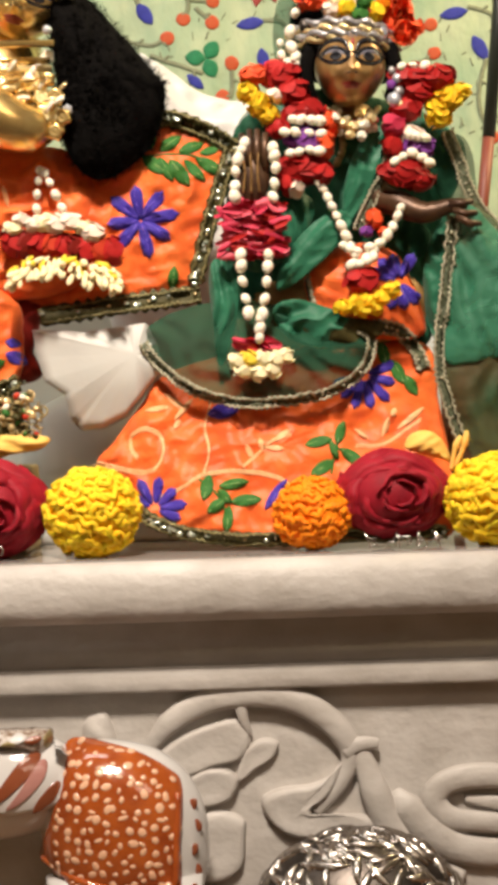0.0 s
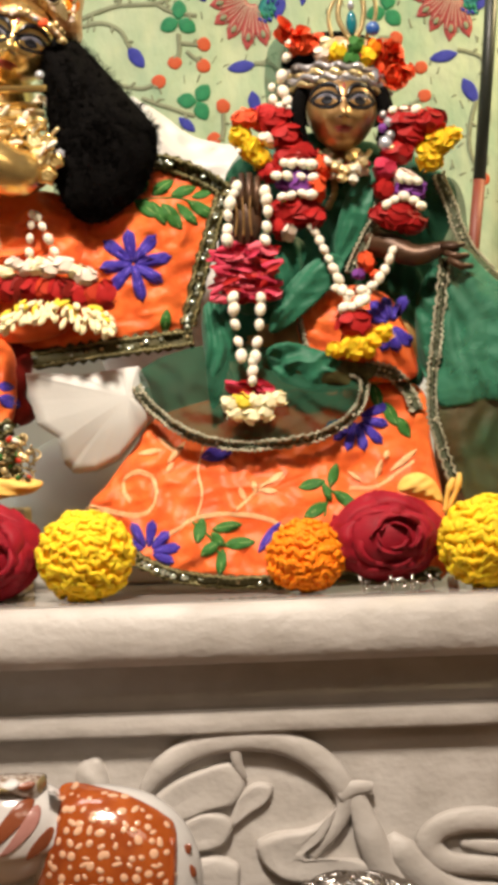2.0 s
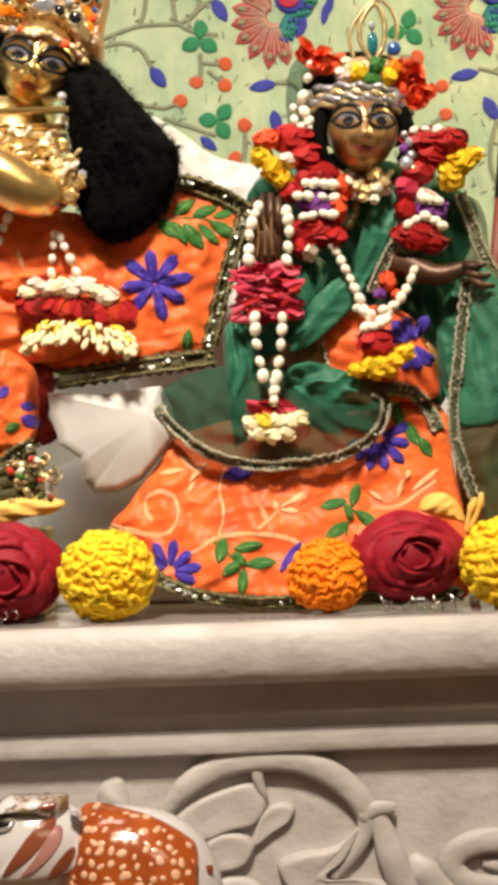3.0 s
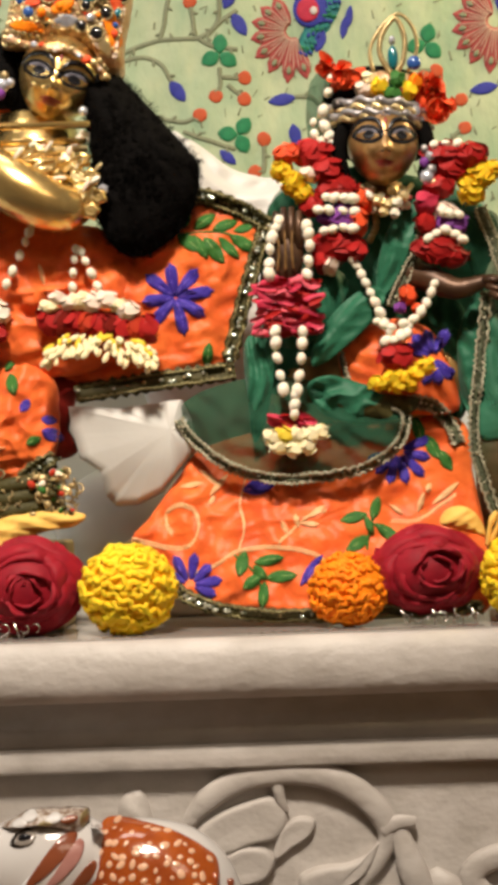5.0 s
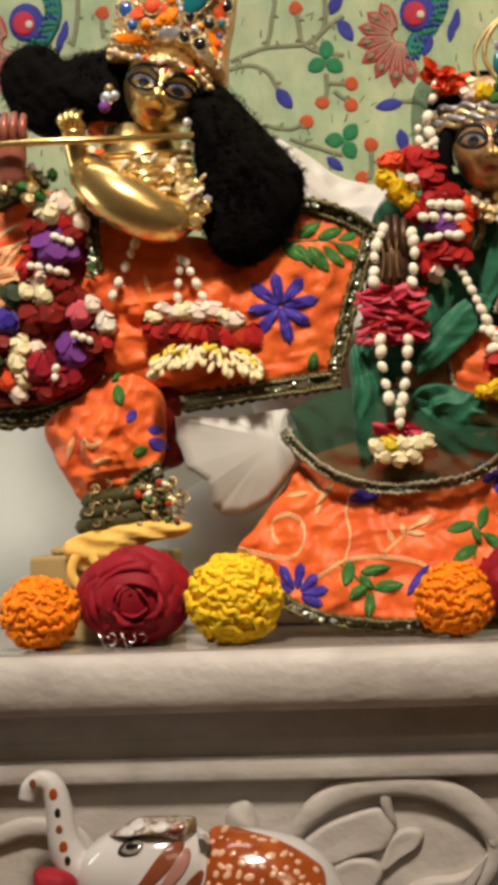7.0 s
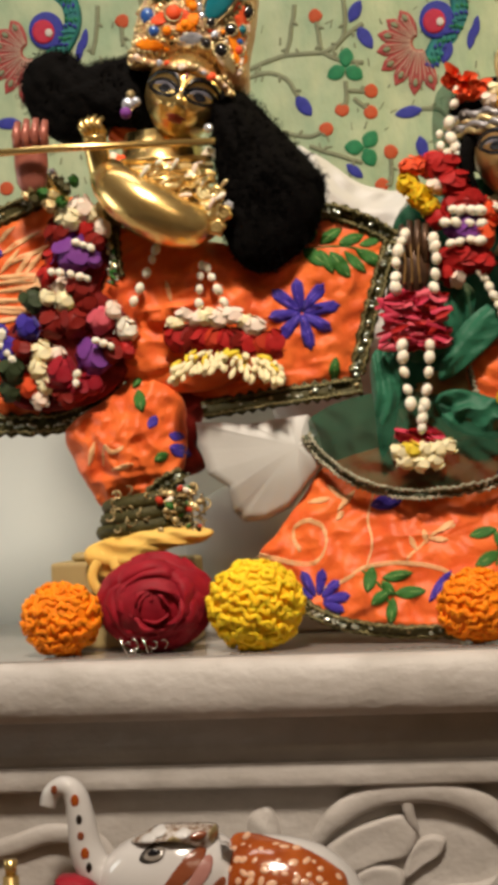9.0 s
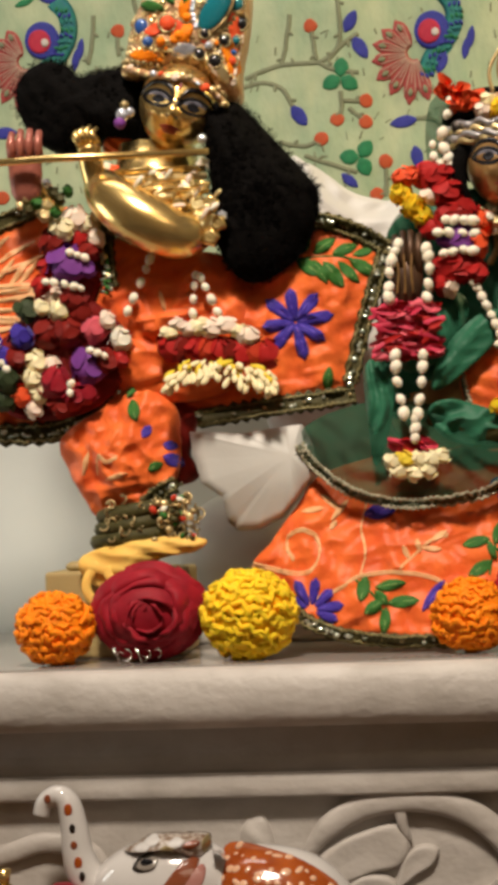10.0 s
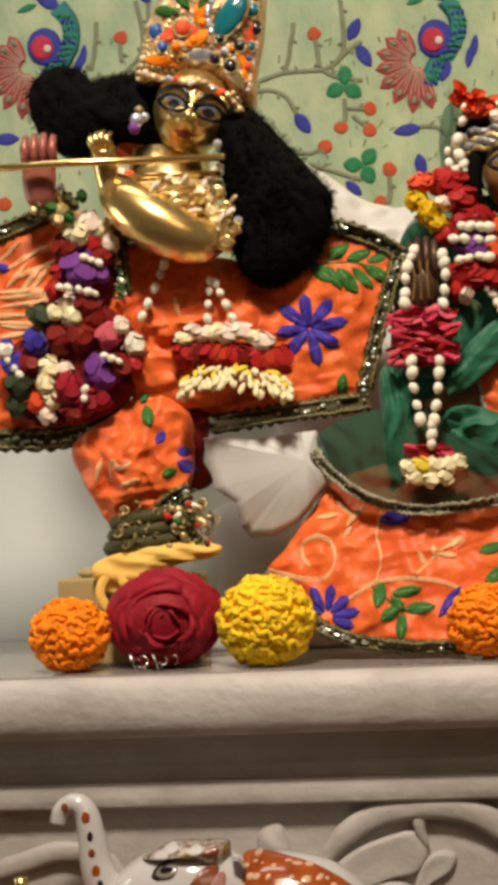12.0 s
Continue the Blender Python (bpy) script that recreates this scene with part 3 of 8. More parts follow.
def relief(outline, centre, depth):
    """A flat raised form with a rounded rim that rises from the panel."""
    bm = bmesh.new()
    line = [Vector(p) for p in loop_points(outline, 5, True)]
    c = Vector(centre)
    rings = []
    for s, d in ((1.05, -0.12), (1.02, 0.45), (0.98, 0.78), (0.92, 0.95), (0.78, 1.0), (0.5, 0.9), (0.25, 0.84)):
        ring = []
        for p in line:
            q = c + (p - c) * s
            ring.append(bm.verts.new((q.x, 0.052 - depth * 0.72 * d - 0.0006 * noise.noise(q * 60), q.z)))
        rings.append(ring)
    n = len(line)
    for a, b in zip(rings, rings[1:]):
        for i in range(n):
            bm.faces.new((a[i], a[(i + 1) % n], b[(i + 1) % n], b[i]))
    bm.faces.new(rings[-1])
    bmesh.ops.recalc_face_normals(bm, faces=bm.faces)
    return part("carved_form", bm, MARBLE, altar)


scroll([(-0.0660, 0.0460, 0.8490), (-0.0490, 0.0420, 0.8700), (-0.0220, 0.0400, 0.8860), (0.0090, 0.0380, 0.8910), (0.0420, 0.0380, 0.8880), (0.0700, 0.0390, 0.8740), (0.0880, 0.0410, 0.8540), (0.0910, 0.0430, 0.8360), (0.0810, 0.0440, 0.8160), (0.0630, 0.0460, 0.7970)],
       [0.004, 0.009, 0.010, 0.0095, 0.010, 0.010, 0.0095, 0.007, 0.006, 0.004])
scroll([(0.0870, 0.0400, 0.8430), (0.0990, 0.0380, 0.8500), (0.1130, 0.0380, 0.8500)], [0.006, 0.006, 0.004])
scroll([(0.1000, 0.0420, 0.8450), (0.1090, 0.0400, 0.8140), (0.1220, 0.0420, 0.7830), (0.1410, 0.0440, 0.7550), (0.1760, 0.0460, 0.7400)], [0.006, 0.011, 0.012, 0.012, 0.008])
relief([(0.0220, 0.0510, 0.8080), (0.0370, 0.0510, 0.8160), (0.0580, 0.0510, 0.8180), (0.0740, 0.0510, 0.8240), (0.0850, 0.0510, 0.8360), (0.0800, 0.0510, 0.8210), (0.0720, 0.0510, 0.8100), (0.0610, 0.0510, 0.8030), (0.0600, 0.0510, 0.7950), (0.0720, 0.0510, 0.7950), (0.1020, 0.0510, 0.7930), (0.1110, 0.0510, 0.7830), (0.0860, 0.0510, 0.7770), (0.0490, 0.0510, 0.7780), (0.0290, 0.0510, 0.7900)], (0.0470, 0.0500, 0.7970), 0.012)
scroll([(0.0070, 0.0380, 0.8850), (0.0090, 0.0400, 0.8720), (0.0140, 0.0440, 0.8600)], [0.005, 0.004, 0.002])
relief([(-0.0600, 0.0510, 0.8420), (-0.0420, 0.0510, 0.8580), (-0.0160, 0.0510, 0.8680), (0.0040, 0.0510, 0.8710), (0.0130, 0.0510, 0.8550), (0.0050, 0.0510, 0.8400), (-0.0170, 0.0510, 0.8350), (-0.0350, 0.0510, 0.8280), (-0.0560, 0.0510, 0.8290)], (-0.0210, 0.0500, 0.8490), 0.010)
relief([(0.0040, 0.0510, 0.8330), (0.0100, 0.0510, 0.8470), (0.0230, 0.0510, 0.8550), (0.0350, 0.0510, 0.8520), (0.0310, 0.0510, 0.8410), (0.0170, 0.0510, 0.8320), (0.0030, 0.0510, 0.8220)], (0.0170, 0.0500, 0.8410), 0.008)
relief([(-0.0370, 0.0510, 0.8240), (-0.0220, 0.0510, 0.8330), (-0.0040, 0.0510, 0.8320), (0.0030, 0.0510, 0.8220), (-0.0040, 0.0510, 0.8090), (-0.0230, 0.0510, 0.8040), (-0.0360, 0.0510, 0.8090)], (-0.0180, 0.0500, 0.8190), 0.011)
relief([(-0.0300, 0.0510, 0.7930), (-0.0130, 0.0510, 0.8000), (0.0050, 0.0510, 0.7930), (0.0070, 0.0510, 0.7820), (0.0020, 0.0510, 0.7530), (-0.0270, 0.0510, 0.7450), (-0.0320, 0.0510, 0.7720)], (-0.0130, 0.0500, 0.7720), 0.010)
scroll([(0.1250, 0.0460, 0.8120), (0.1330, 0.0420, 0.8000), (0.1500, 0.0420, 0.7820), (0.1720, 0.0440, 0.7670), (0.2030, 0.0460, 0.7610), (0.2380, 0.0480, 0.7640)], [0.004, 0.012, 0.013, 0.012, 0.012, 0.006])
scroll([(0.2380, 0.0420, 0.7790), (0.2030, 0.0410, 0.7850), (0.1680, 0.0410, 0.7900), (0.1550, 0.0410, 0.8060), (0.1690, 0.0410, 0.8190), (0.2000, 0.0410, 0.8220), (0.2390, 0.0420, 0.8140)], [0.008, 0.008, 0.009, 0.010, 0.010, 0.010, 0.008])
scroll([(0.2400, 0.0500, 0.7970), (0.2040, 0.0470, 0.8000), (0.1800, 0.0470, 0.8040)], [0.008, 0.006, 0.003])
carved_leaf([(-0.1160, 0.0520, 0.8630), (-0.1090, 0.0520, 0.8770), (-0.0980, 0.0520, 0.8770), (-0.0920, 0.0520, 0.8530), (-0.1030, 0.0520, 0.8410)], (-0.1030, 0.0500, 0.8630), 0.008)
scroll([(-0.3460, 0.0460, 0.8420), (-0.3000, 0.0430, 0.8550), (-0.2690, 0.0420, 0.8630), (-0.2340, 0.0430, 0.8530), (-0.2220, 0.0460, 0.8220)], [0.006, 0.008, 0.008, 0.008, 0.006])


# ---- flowers on the shelf ----
def marigold(c, r, material, label, seed, n=190):
    c = Vector(c)
    c.z = 1.0012 + r * 0.885
    t = thing("marigold_flower", (c.x, c.y, 1.0012), label, "flower", "flowers along the altar shelf")
    part("petals", ribbon_head(c, (r, r * 0.9, r * 0.93), n, seed), material, t)
    bm = bmesh.new()
    add_tube(bm, [(c.x, c.y + r * 0.95, c.z - r * 0.1), (c.x, c.y + r * 0.6, c.z)], [0.006, 0.011], 10)
    part("calyx", bm, GREEN_THREAD, t, "green calyx")
    return t


def rose(c, rx, rz, label, seed):
    """A full rose that opens towards the room."""
    rng = random.Random(seed)
    c = Vector(c)
    t = thing("rose_flower", (c.x, c.y, 1.0012), label, "flower", "flowers along the altar shelf")
    bm = bmesh.new()
    add_ball(bm, c + Vector((0, 0.006, 0)), (rx * 0.84, 0.031, rz * 0.84), u=24, v=14)
    part("flower_base", bm, ROSE, t)
    layers = [(0.16, 2, 0.022), (0.30, 3, 0.025), (0.45, 4, 0.024), (0.60, 4, 0.021), (0.75, 5, 0.016), (0.88, 5, 0.008), (0.97, 6, 0.000)]
    for k, (s, n, depth) in enumerate(layers):
        ox, oz = rx * 0.22 * (1 - s) * math.cos(seed * 2.1 + k), rz * 0.22 * (1 - s) * math.sin(seed + k * 1.7)
        for i in range(n):
            a0 = 2 * math.pi * (i + 0.37 * k) / n + rng.uniform(-0.15, 0.15)
            span = 2 * math.pi / n * 0.78
            bm = bmesh.new()
            rows = []
            for u in range(11):
                f = (u / 10 - 0.5) * 2
                a = a0 + f * span
                fade = 1 - 0.35 * f * f
                row = []
                for v in range(6):
                    g = v / 5
                    ss = s * (0.62 + 0.38 * g) + (0.10 * g * g if k > 2 else 0.02 * g) * (1.0 if k > 1 else 0.5)
                    y = c.y + 0.014 - (depth + 0.012) * math.sin(g * math.pi * 0.62) * fade + (0.012 * g ** 3 if k > 2 else 0.0)
                    wob = 1 + (0.34 - 0.22 * s) * noise.noise(Vector((math.cos(a) * 1.6 + i, math.sin(a) * 1.6 + g, seed + k)))
                    row.append(bm.verts.new((c.x + ox + rx * ss * wob * math.cos(a), y - 0.006 * (k < 6) + 0.007 * g * noise.noise(Vector((a * 3.5, g, k + seed))), c.z + oz + rz * ss * wob * math.sin(a))))
                rows.append(row)
            for p, q in zip(rows, rows[1:]):
                for v in range(5):
                    bm.faces.new((p[v], q[v], q[v + 1], p[v + 1]))
            part("petal", bm, ROSE, t)
    return t


marigold((-0.2580, 0.0500, 1.0310), 0.0326, MARI_O, "ruffled orange marigold head on the marble shelf", 1)
rose((-0.1850, 0.0550, 1.0400), 0.0433, 0.0371, "large dark crimson rose resting on the marble shelf", 2)
marigold((-0.1040, 0.0500, 1.0370), 0.0392, MARI_Y, "ruffled bright yellow marigold head beside the rose", 3, 240)
marigold((0.0680, 0.0550, 1.0290), 0.0323, MARI_O, "ruffled orange marigold head before the orange skirt", 4)
rose((0.1320, 0.0500, 1.0425), 0.0430, 0.0330, "broad dark crimson rose before the orange skirt", 5)
marigold((0.2090, 0.0500, 1.0310), 0.0396, MARI_Y, "bright yellow marigold head beside the broad rose", 6, 240)


# ---- backdrop cloth ----
bm = bmesh.new()
nx, nz = 160, 60
grid = []
for i in range(nx + 1):
    x = -0.75 + 1.5 * i / nx
    col = []
    for k in range(nz + 1):
        z = 1.225 + 0.725 * k / nz
        y = 0.432 + 0.003 * math.sin(x * 38 + 1.3 * noise.noise(Vector((x * 3, 0, z * 2)))) + 0.0025 * noise.noise(Vector((x * 30, 1, z * 22)))
        col.append(bm.verts.new((x, y, z)))
    grid.append(col)
for a, b in zip(grid, grid[1:]):
    for k in range(nz):
        bm.faces.new((a[k], b[k], b[k + 1], a[k + 1]))
backdrop = thing("backdrop_cloth", (0, 0.43, 1.225), "pale green silk cloth embroidered with peacocks, vines and berries", "curtain", kind="structure")
silk = part("cloth", bm, SILK, backdrop)
SILK_TREE = tree_of(silk)


def motif_leaf(c, angle, length, width, material=MOTIF_BLUE):
    bm = bmesh.new()
    add_patch(bm, SILK_TREE, petal_outline(c, angle, -length / 2, length / 2, width, 0.62))
    part("leaf", bm, material, backdrop)


def motif_disc(c, r, material=MOTIF_RED, name="berry"):
    bm = bmesh.new()
    add_patch(bm, SILK_TREE, [Vector(c) + Vector((r * random.uniform(0.9, 1.1) * math.cos(a), 0, r * random.uniform(0.9, 1.1) * math.sin(a))) for a in [k * math.pi / 4 for k in range(8)]], per=3)
    part(name, bm, material, backdrop)


def vine(*pts, width=0.0048):
    line = [p + 0.0011 * Vector((noise.noise(p * 70), 0, noise.noise(p * 70 + Vector((3, 0, 0))))) for p in loop_points(pts, 5, False)]
    bm = bmesh.new()
    add_stitch(bm, SILK_TREE, line, width, per=2)
    stem = part("vine", bm, MOTIF_VINE, backdrop)
    for k in range(3, len(line) - 2, 5):
        d = (line[k + 1] - line[k]).normalized()
        side = Vector((-d.z, 0, d.x)) * (1 if k % 2 else -1)
        bm = bmesh.new()
        add_patch(bm, SILK_TREE, petal_outline(line[k], math.degrees(math.atan2((d * 0.6 + side).z, (d * 0.6 + side).x)), 0, 0.0075, 0.0032), per=2)
        part("thorn", bm, MOTIF_VINE, stem)


def trefoil(c, r, turn):
    for k in range(3):
        a = radians(turn + 120 * k)
        motif_leaf(Vector(c) + Vector((math.cos(a), 0, math.sin(a))) * r, turn + 120 * k, r * 1.9, r * 1.5, MOTIF_GREEN)


def peacock(c, k=1.0, flip=1):
    """An embroidered bird: a fan of tail feathers, a round body and a teal neck."""
    c = Vector(c)
    u = 0.00054 * k
    for i, a in enumerate((118, 142, 166, 190, 214, 238, 262, 284)):
        r = (72, 76, 80, 82, 88, 92, 100, 96)[i] * u
        o = c + Vector((-10 * u * flip, 0, 0))
        ang = a if flip > 0 else 180 - a
        bm = bmesh.new()
        add_patch(bm, SILK_TREE, petal_outline(o, ang, 12 * u, r, 27 * u, 0.8))
        part("tail_feather", bm, MOTIF_ROSE, backdrop)
        d = Vector((math.cos(radians(ang)), 0, math.sin(radians(ang))))
        bm = bmesh.new()
        add_patch(bm, SILK_TREE, petal_outline(o + d * r * 0.76, ang, -8 * u, 8 * u, 9 * u), lift=0.0028)
        part("feather_eye", bm, MOTIF_VINE, backdrop)
        for turn in (-7, 0, 7):
            e = Vector((math.cos(radians(ang + turn)), 0, math.sin(radians(ang + turn))))
            bm = bmesh.new()
            add_stitch(bm, SILK_TREE, [o + e * 16 * u, o + e * r * 0.4, o + e * r * (0.62 if turn == 0 else 0.80)], 2.6 * u, 0.0020, per=3)
            part("feather_thread", bm, FEATHER_PALE, backdrop)
    b = c + Vector((24 * u * flip, 0, 40 * u))
    bm = bmesh.new()
    line = [b + Vector((x * u * flip, 0, z * u)) for x, z in ((24, 76), (44, 46), (46, 8), (28, -28), (4, -50), (-12, -84))]
    add_stitch(bm, SILK_TREE, line, 42 * u, flat=0.07)
    part("bird_neck", bm, MOTIF_TEAL, backdrop)
    for j, q in enumerate(loop_points(line, 3, False)[2:]):
        for s in (-9, 0, 9):
            bm = bmesh.new()
            o = q + Vector((s * u, 0, random.uniform(-3, 3) * u))
            add_patch(bm, SILK_TREE, petal_outline(o, 60 + 20 * j, -5 * u, 5 * u, 6 * u), lift=0.0024, per=2)
            part("neck_feather", bm, (MOTIF_GREEN, MOTIF_BLUE, MOTIF_TEAL)[(j + s) % 3], backdrop)
    for dx, dz, r, m in ((0, 0, 33, MOTIF_BLUE), (-5, -3, 21, MOTIF_CRIMSON), (6, -6, 7, MARBLE)):
        bm = bmesh.new()
        add_patch(bm, SILK_TREE, [b + Vector(((dx * flip + r * math.cos(q)) * u, 0, (dz + r * 1.1 * math.sin(q)) * u)) for q in [j * math.pi / 4 for j in range(8)]], lift=0.0024 + (30 - r) * 0.00012)
        part("bird_body", bm, m, backdrop)
    for x, z, a, l, wd, m in ((8, 88, 150, 54, 26, MOTIF_BLUE), (-32, 76, 200, 40, 14, MOTIF_GREEN), (2, 112, 110, 34, 10, MOTIF_TEAL), (16, -62, 250, 44, 22, MOTIF_BLUE)):
        motif_leaf(b + Vector((x * u * flip, 0, z * u)), a if flip > 0 else 180 - a, l * u, wd * u, m)
    for x, z in ((62, -40), (72, -20)):
        motif_leaf(b + Vector((x * u * flip, 0, z * u)), 80, 44 * u, 15 * u)


peacock((0.0530, 0.4300, 1.5760))
peacock((-0.3480, 0.4300, 1.5910))
peacock((0.2580, 0.4300, 1.5770))
motif_leaf((-0.0720, 0.4300, 1.5180), -55, 0.0262, 0.0137)
motif_leaf((-0.0160, 0.4300, 1.6110), 62, 0.0251, 0.0125)
motif_leaf((-0.0070, 0.4300, 1.5840), -60, 0.0274, 0.0137)
motif_leaf((0.0340, 0.4300, 1.5060), 188, 0.0285, 0.0125)
motif_leaf((0.0460, 0.4300, 1.4690), -80, 0.0239, 0.0125)
motif_leaf((-0.0230, 0.4300, 1.4480), -42, 0.0217, 0.0103)
motif_leaf((-0.3780, 0.4300, 1.5180), 180, 0.0274, 0.0125)
motif_leaf((-0.0520, 0.4300, 1.6610), 60, 0.0251, 0.0125)
motif_leaf((-0.2300, 0.4300, 1.6610), 120, 0.0251, 0.0125)
motif_leaf((0.2390, 0.4300, 1.5090), 188, 0.0285, 0.0125)
motif_leaf((0.2640, 0.4300, 1.4730), -62, 0.0285, 0.0137)
motif_disc((-0.0570, 0.4300, 1.6090), 0.0072)
motif_disc((-0.0030, 0.4300, 1.5290), 0.0072)
motif_disc((-0.0330, 0.4300, 1.5110), 0.0072)
motif_disc((-0.0040, 0.4300, 1.5070), 0.0072)
motif_disc((-0.0500, 0.4300, 1.4920), 0.0072)
motif_disc((0.0140, 0.4300, 1.4660), 0.0072)
motif_disc((0.0040, 0.4300, 1.4330), 0.0072)
motif_disc((-0.2560, 0.4300, 1.6180), 0.0072)
motif_disc((-0.3820, 0.4300, 1.4500), 0.0072)
motif_disc((-0.0070, 0.4300, 1.6530), 0.0072)
motif_disc((0.1920, 0.4300, 1.5300), 0.0068)
motif_disc((0.2180, 0.4300, 1.4700), 0.0068)
motif_disc((0.2160, 0.4300, 1.4990), 0.0068)
motif_disc((0.1790, 0.4300, 1.5240), 0.0068)
motif_disc((0.2740, 0.4300, 1.3830), 0.0068)
trefoil((-0.0280, 0.4300, 1.5540), 0.0105, 85)
trefoil((-0.0120, 0.4300, 1.4710), 0.0105, 55)
trefoil((0.1820, 0.4300, 1.5580), 0.0105, 75)
vine((-0.0300, 0.4300, 1.6480), (-0.0270, 0.4300, 1.6190), (-0.0290, 0.4300, 1.5870), (-0.0500, 0.4300, 1.5720), (-0.0910, 0.4300, 1.5710), (-0.1260, 0.4300, 1.5600))
vine((-0.0090, 0.4300, 1.5990), (-0.0260, 0.4300, 1.5870), (-0.0390, 0.4300, 1.5740))
vine((-0.0770, 0.4300, 1.6230), (-0.0820, 0.4300, 1.5930), (-0.0880, 0.4300, 1.5710))
vine((-0.1380, 0.4300, 1.5490), (-0.1090, 0.4300, 1.5550), (-0.0890, 0.4300, 1.5470), (-0.0780, 0.4300, 1.5280))
vine((-0.0500, 0.4300, 1.5720), (-0.0330, 0.4300, 1.5620), (-0.0100, 0.4300, 1.5580))
vine((-0.0280, 0.4300, 1.5400), (-0.0280, 0.4300, 1.5260), (-0.0300, 0.4300, 1.5130))
vine((-0.0280, 0.4300, 1.5300), (-0.0060, 0.4300, 1.5290))
vine((-0.0210, 0.4300, 1.5220), (-0.0070, 0.4300, 1.5100))
vine((-0.0570, 0.4300, 1.6080), (-0.0540, 0.4300, 1.5910), (-0.0520, 0.4300, 1.5750))
vine((0.0470, 0.4300, 1.5090), (0.0640, 0.4300, 1.5060), (0.0780, 0.4300, 1.4910))
vine((-0.0940, 0.4300, 1.4930), (-0.0680, 0.4300, 1.4860), (-0.0510, 0.4300, 1.4910))
vine((-0.0680, 0.4300, 1.4760), (-0.0430, 0.4300, 1.4660), (-0.0150, 0.4300, 1.4560))
vine((0.0140, 0.4300, 1.4650), (0.0140, 0.4300, 1.4420), (0.0120, 0.4300, 1.4310))
vine((-0.2390, 0.4300, 1.6550), (-0.2330, 0.4300, 1.6200), (-0.2360, 0.4300, 1.5990), (-0.2560, 0.4300, 1.5800), (-0.2880, 0.4300, 1.5770))
vine((-0.2810, 0.4300, 1.6360), (-0.2840, 0.4300, 1.6050), (-0.2880, 0.4300, 1.5860))
vine((-0.2570, 0.4300, 1.6180), (-0.2560, 0.4300, 1.5920))
vine((-0.2260, 0.4300, 1.6550), (-0.2270, 0.4300, 1.6190), (-0.2350, 0.4300, 1.5970))
vine((-0.1320, 0.4300, 1.5430), (-0.1370, 0.4300, 1.5140), (-0.1110, 0.4300, 1.4810))
vine((0.2530, 0.4300, 1.5150), (0.2760, 0.4300, 1.5060), (0.2800, 0.4300, 1.4850))
vine((0.2700, 0.4300, 1.4630), (0.2610, 0.4300, 1.4230), (0.2720, 0.4300, 1.3830))
vine((0.1910, 0.4300, 1.5300), (0.1740, 0.4300, 1.5300))
vine((0.2170, 0.4300, 1.4690), (0.2050, 0.4300, 1.4600))
vine((0.0800, 0.4300, 1.5310), (0.0780, 0.4300, 1.5020), (0.0710, 0.4300, 1.4620))

rng = random.Random(12)
bm = bmesh.new()
for k in range(420):
    p = Vector((rng.uniform(-0.34, 0.34), 0.43, rng.uniform(1.30, 1.62)))
    a, l = rng.choice((80, 95, 100, 70, 20)) + rng.uniform(-15, 15), rng.uniform(0.004, 0.010)
    d = Vector((math.cos(radians(a)), 0, math.sin(radians(a)))) * l / 2
    add_stitch(bm, SILK_TREE, [p - d, p, p + d], rng.uniform(0.0010, 0.0020), per=2)
tagged(part("running_stitch", bm, MOTIF_VINE, backdrop, "small scattered grey-green stitches"), kind="stuff")


# ---- white marble animal behind the figures ----
def add_pleats(bm, outline, centre):
    """A stiff carved mane: flat pleats that fan out from one point."""
    c = Vector(centre)
    loop = []
    n = len(outline)
    for i in range(n):
        a, b = Vector(outline[i]), Vector(outline[(i + 1) % n])
        loop += [a.lerp(b, k / 12) for k in range(12)]
    rows = []
    for s in (0.06, 0.25, 0.45, 0.65, 0.85, 0.97, 1.0):
        row = []
        for p in loop:
            q = c.lerp(p, s)
            ang = math.atan2(p.z - c.z, p.x - c.x) + 0.12 * noise.noise(q * 14)
            f = (ang * 0.95 + 0.2) % 1.0
            d = 0.012 * (1 - s * s) + 0.0065 * s * s * (f / 0.75 if f < 0.75 else (1 - f) * 4) + 0.004 * noise.noise(q * 24)
            row.append(bm.verts.new(q - Vector((0, d, 0)) + Vector((0, 0.05 if s == 1.0 else 0.0, 0))))
        rows.append(row)
    for a, b in zip(rows, rows[1:]):
        for i in range(len(loop)):
            j = (i + 1) % len(loop)
            bm.faces.new((a[i], b[i], b[j], a[j]))
    bm.faces.new(rows[0])


bm = bmesh.new()
add_sheet(bm, [(-0.0723, 0.25, 1.4325), (-0.0555, 0.25, 1.4294), (-0.0395, 0.25, 1.4202), (-0.0172, 0.25, 1.4019), (0.0129, 0.25, 1.3915), (0.0481, 0.25, 1.3844), (0.11, 0.25, 1.28), (0.09, 0.25, 1.17), (-0.06, 0.25, 1.13), (-0.11, 0.25, 1.25), (-0.09, 0.25, 1.36)], (-0.020, 0.245, 1.270), 0.020, 0.03, 18, 0.0022, (0.8, 0.6), 0.05, 0.003)
add_pleats(bm, [(-0.1556, 0.106, 1.1843), (-0.1535, 0.106, 1.1647), (-0.146, 0.106, 1.1403), (-0.1288, 0.106, 1.1285), (-0.1258, 0.106, 1.1081), (-0.1187, 0.106, 1.0999), (-0.101, 0.106, 1.1007), (-0.0798, 0.106, 1.1109), (-0.0508, 0.106, 1.1443), (-0.0544, 0.106, 1.1698), (-0.0607, 0.106, 1.1867), (-0.0862, 0.106, 1.1841), (-0.1119, 0.106, 1.1806), (-0.1351, 0.106, 1.1834)], (-0.07, 0.106, 1.1603))
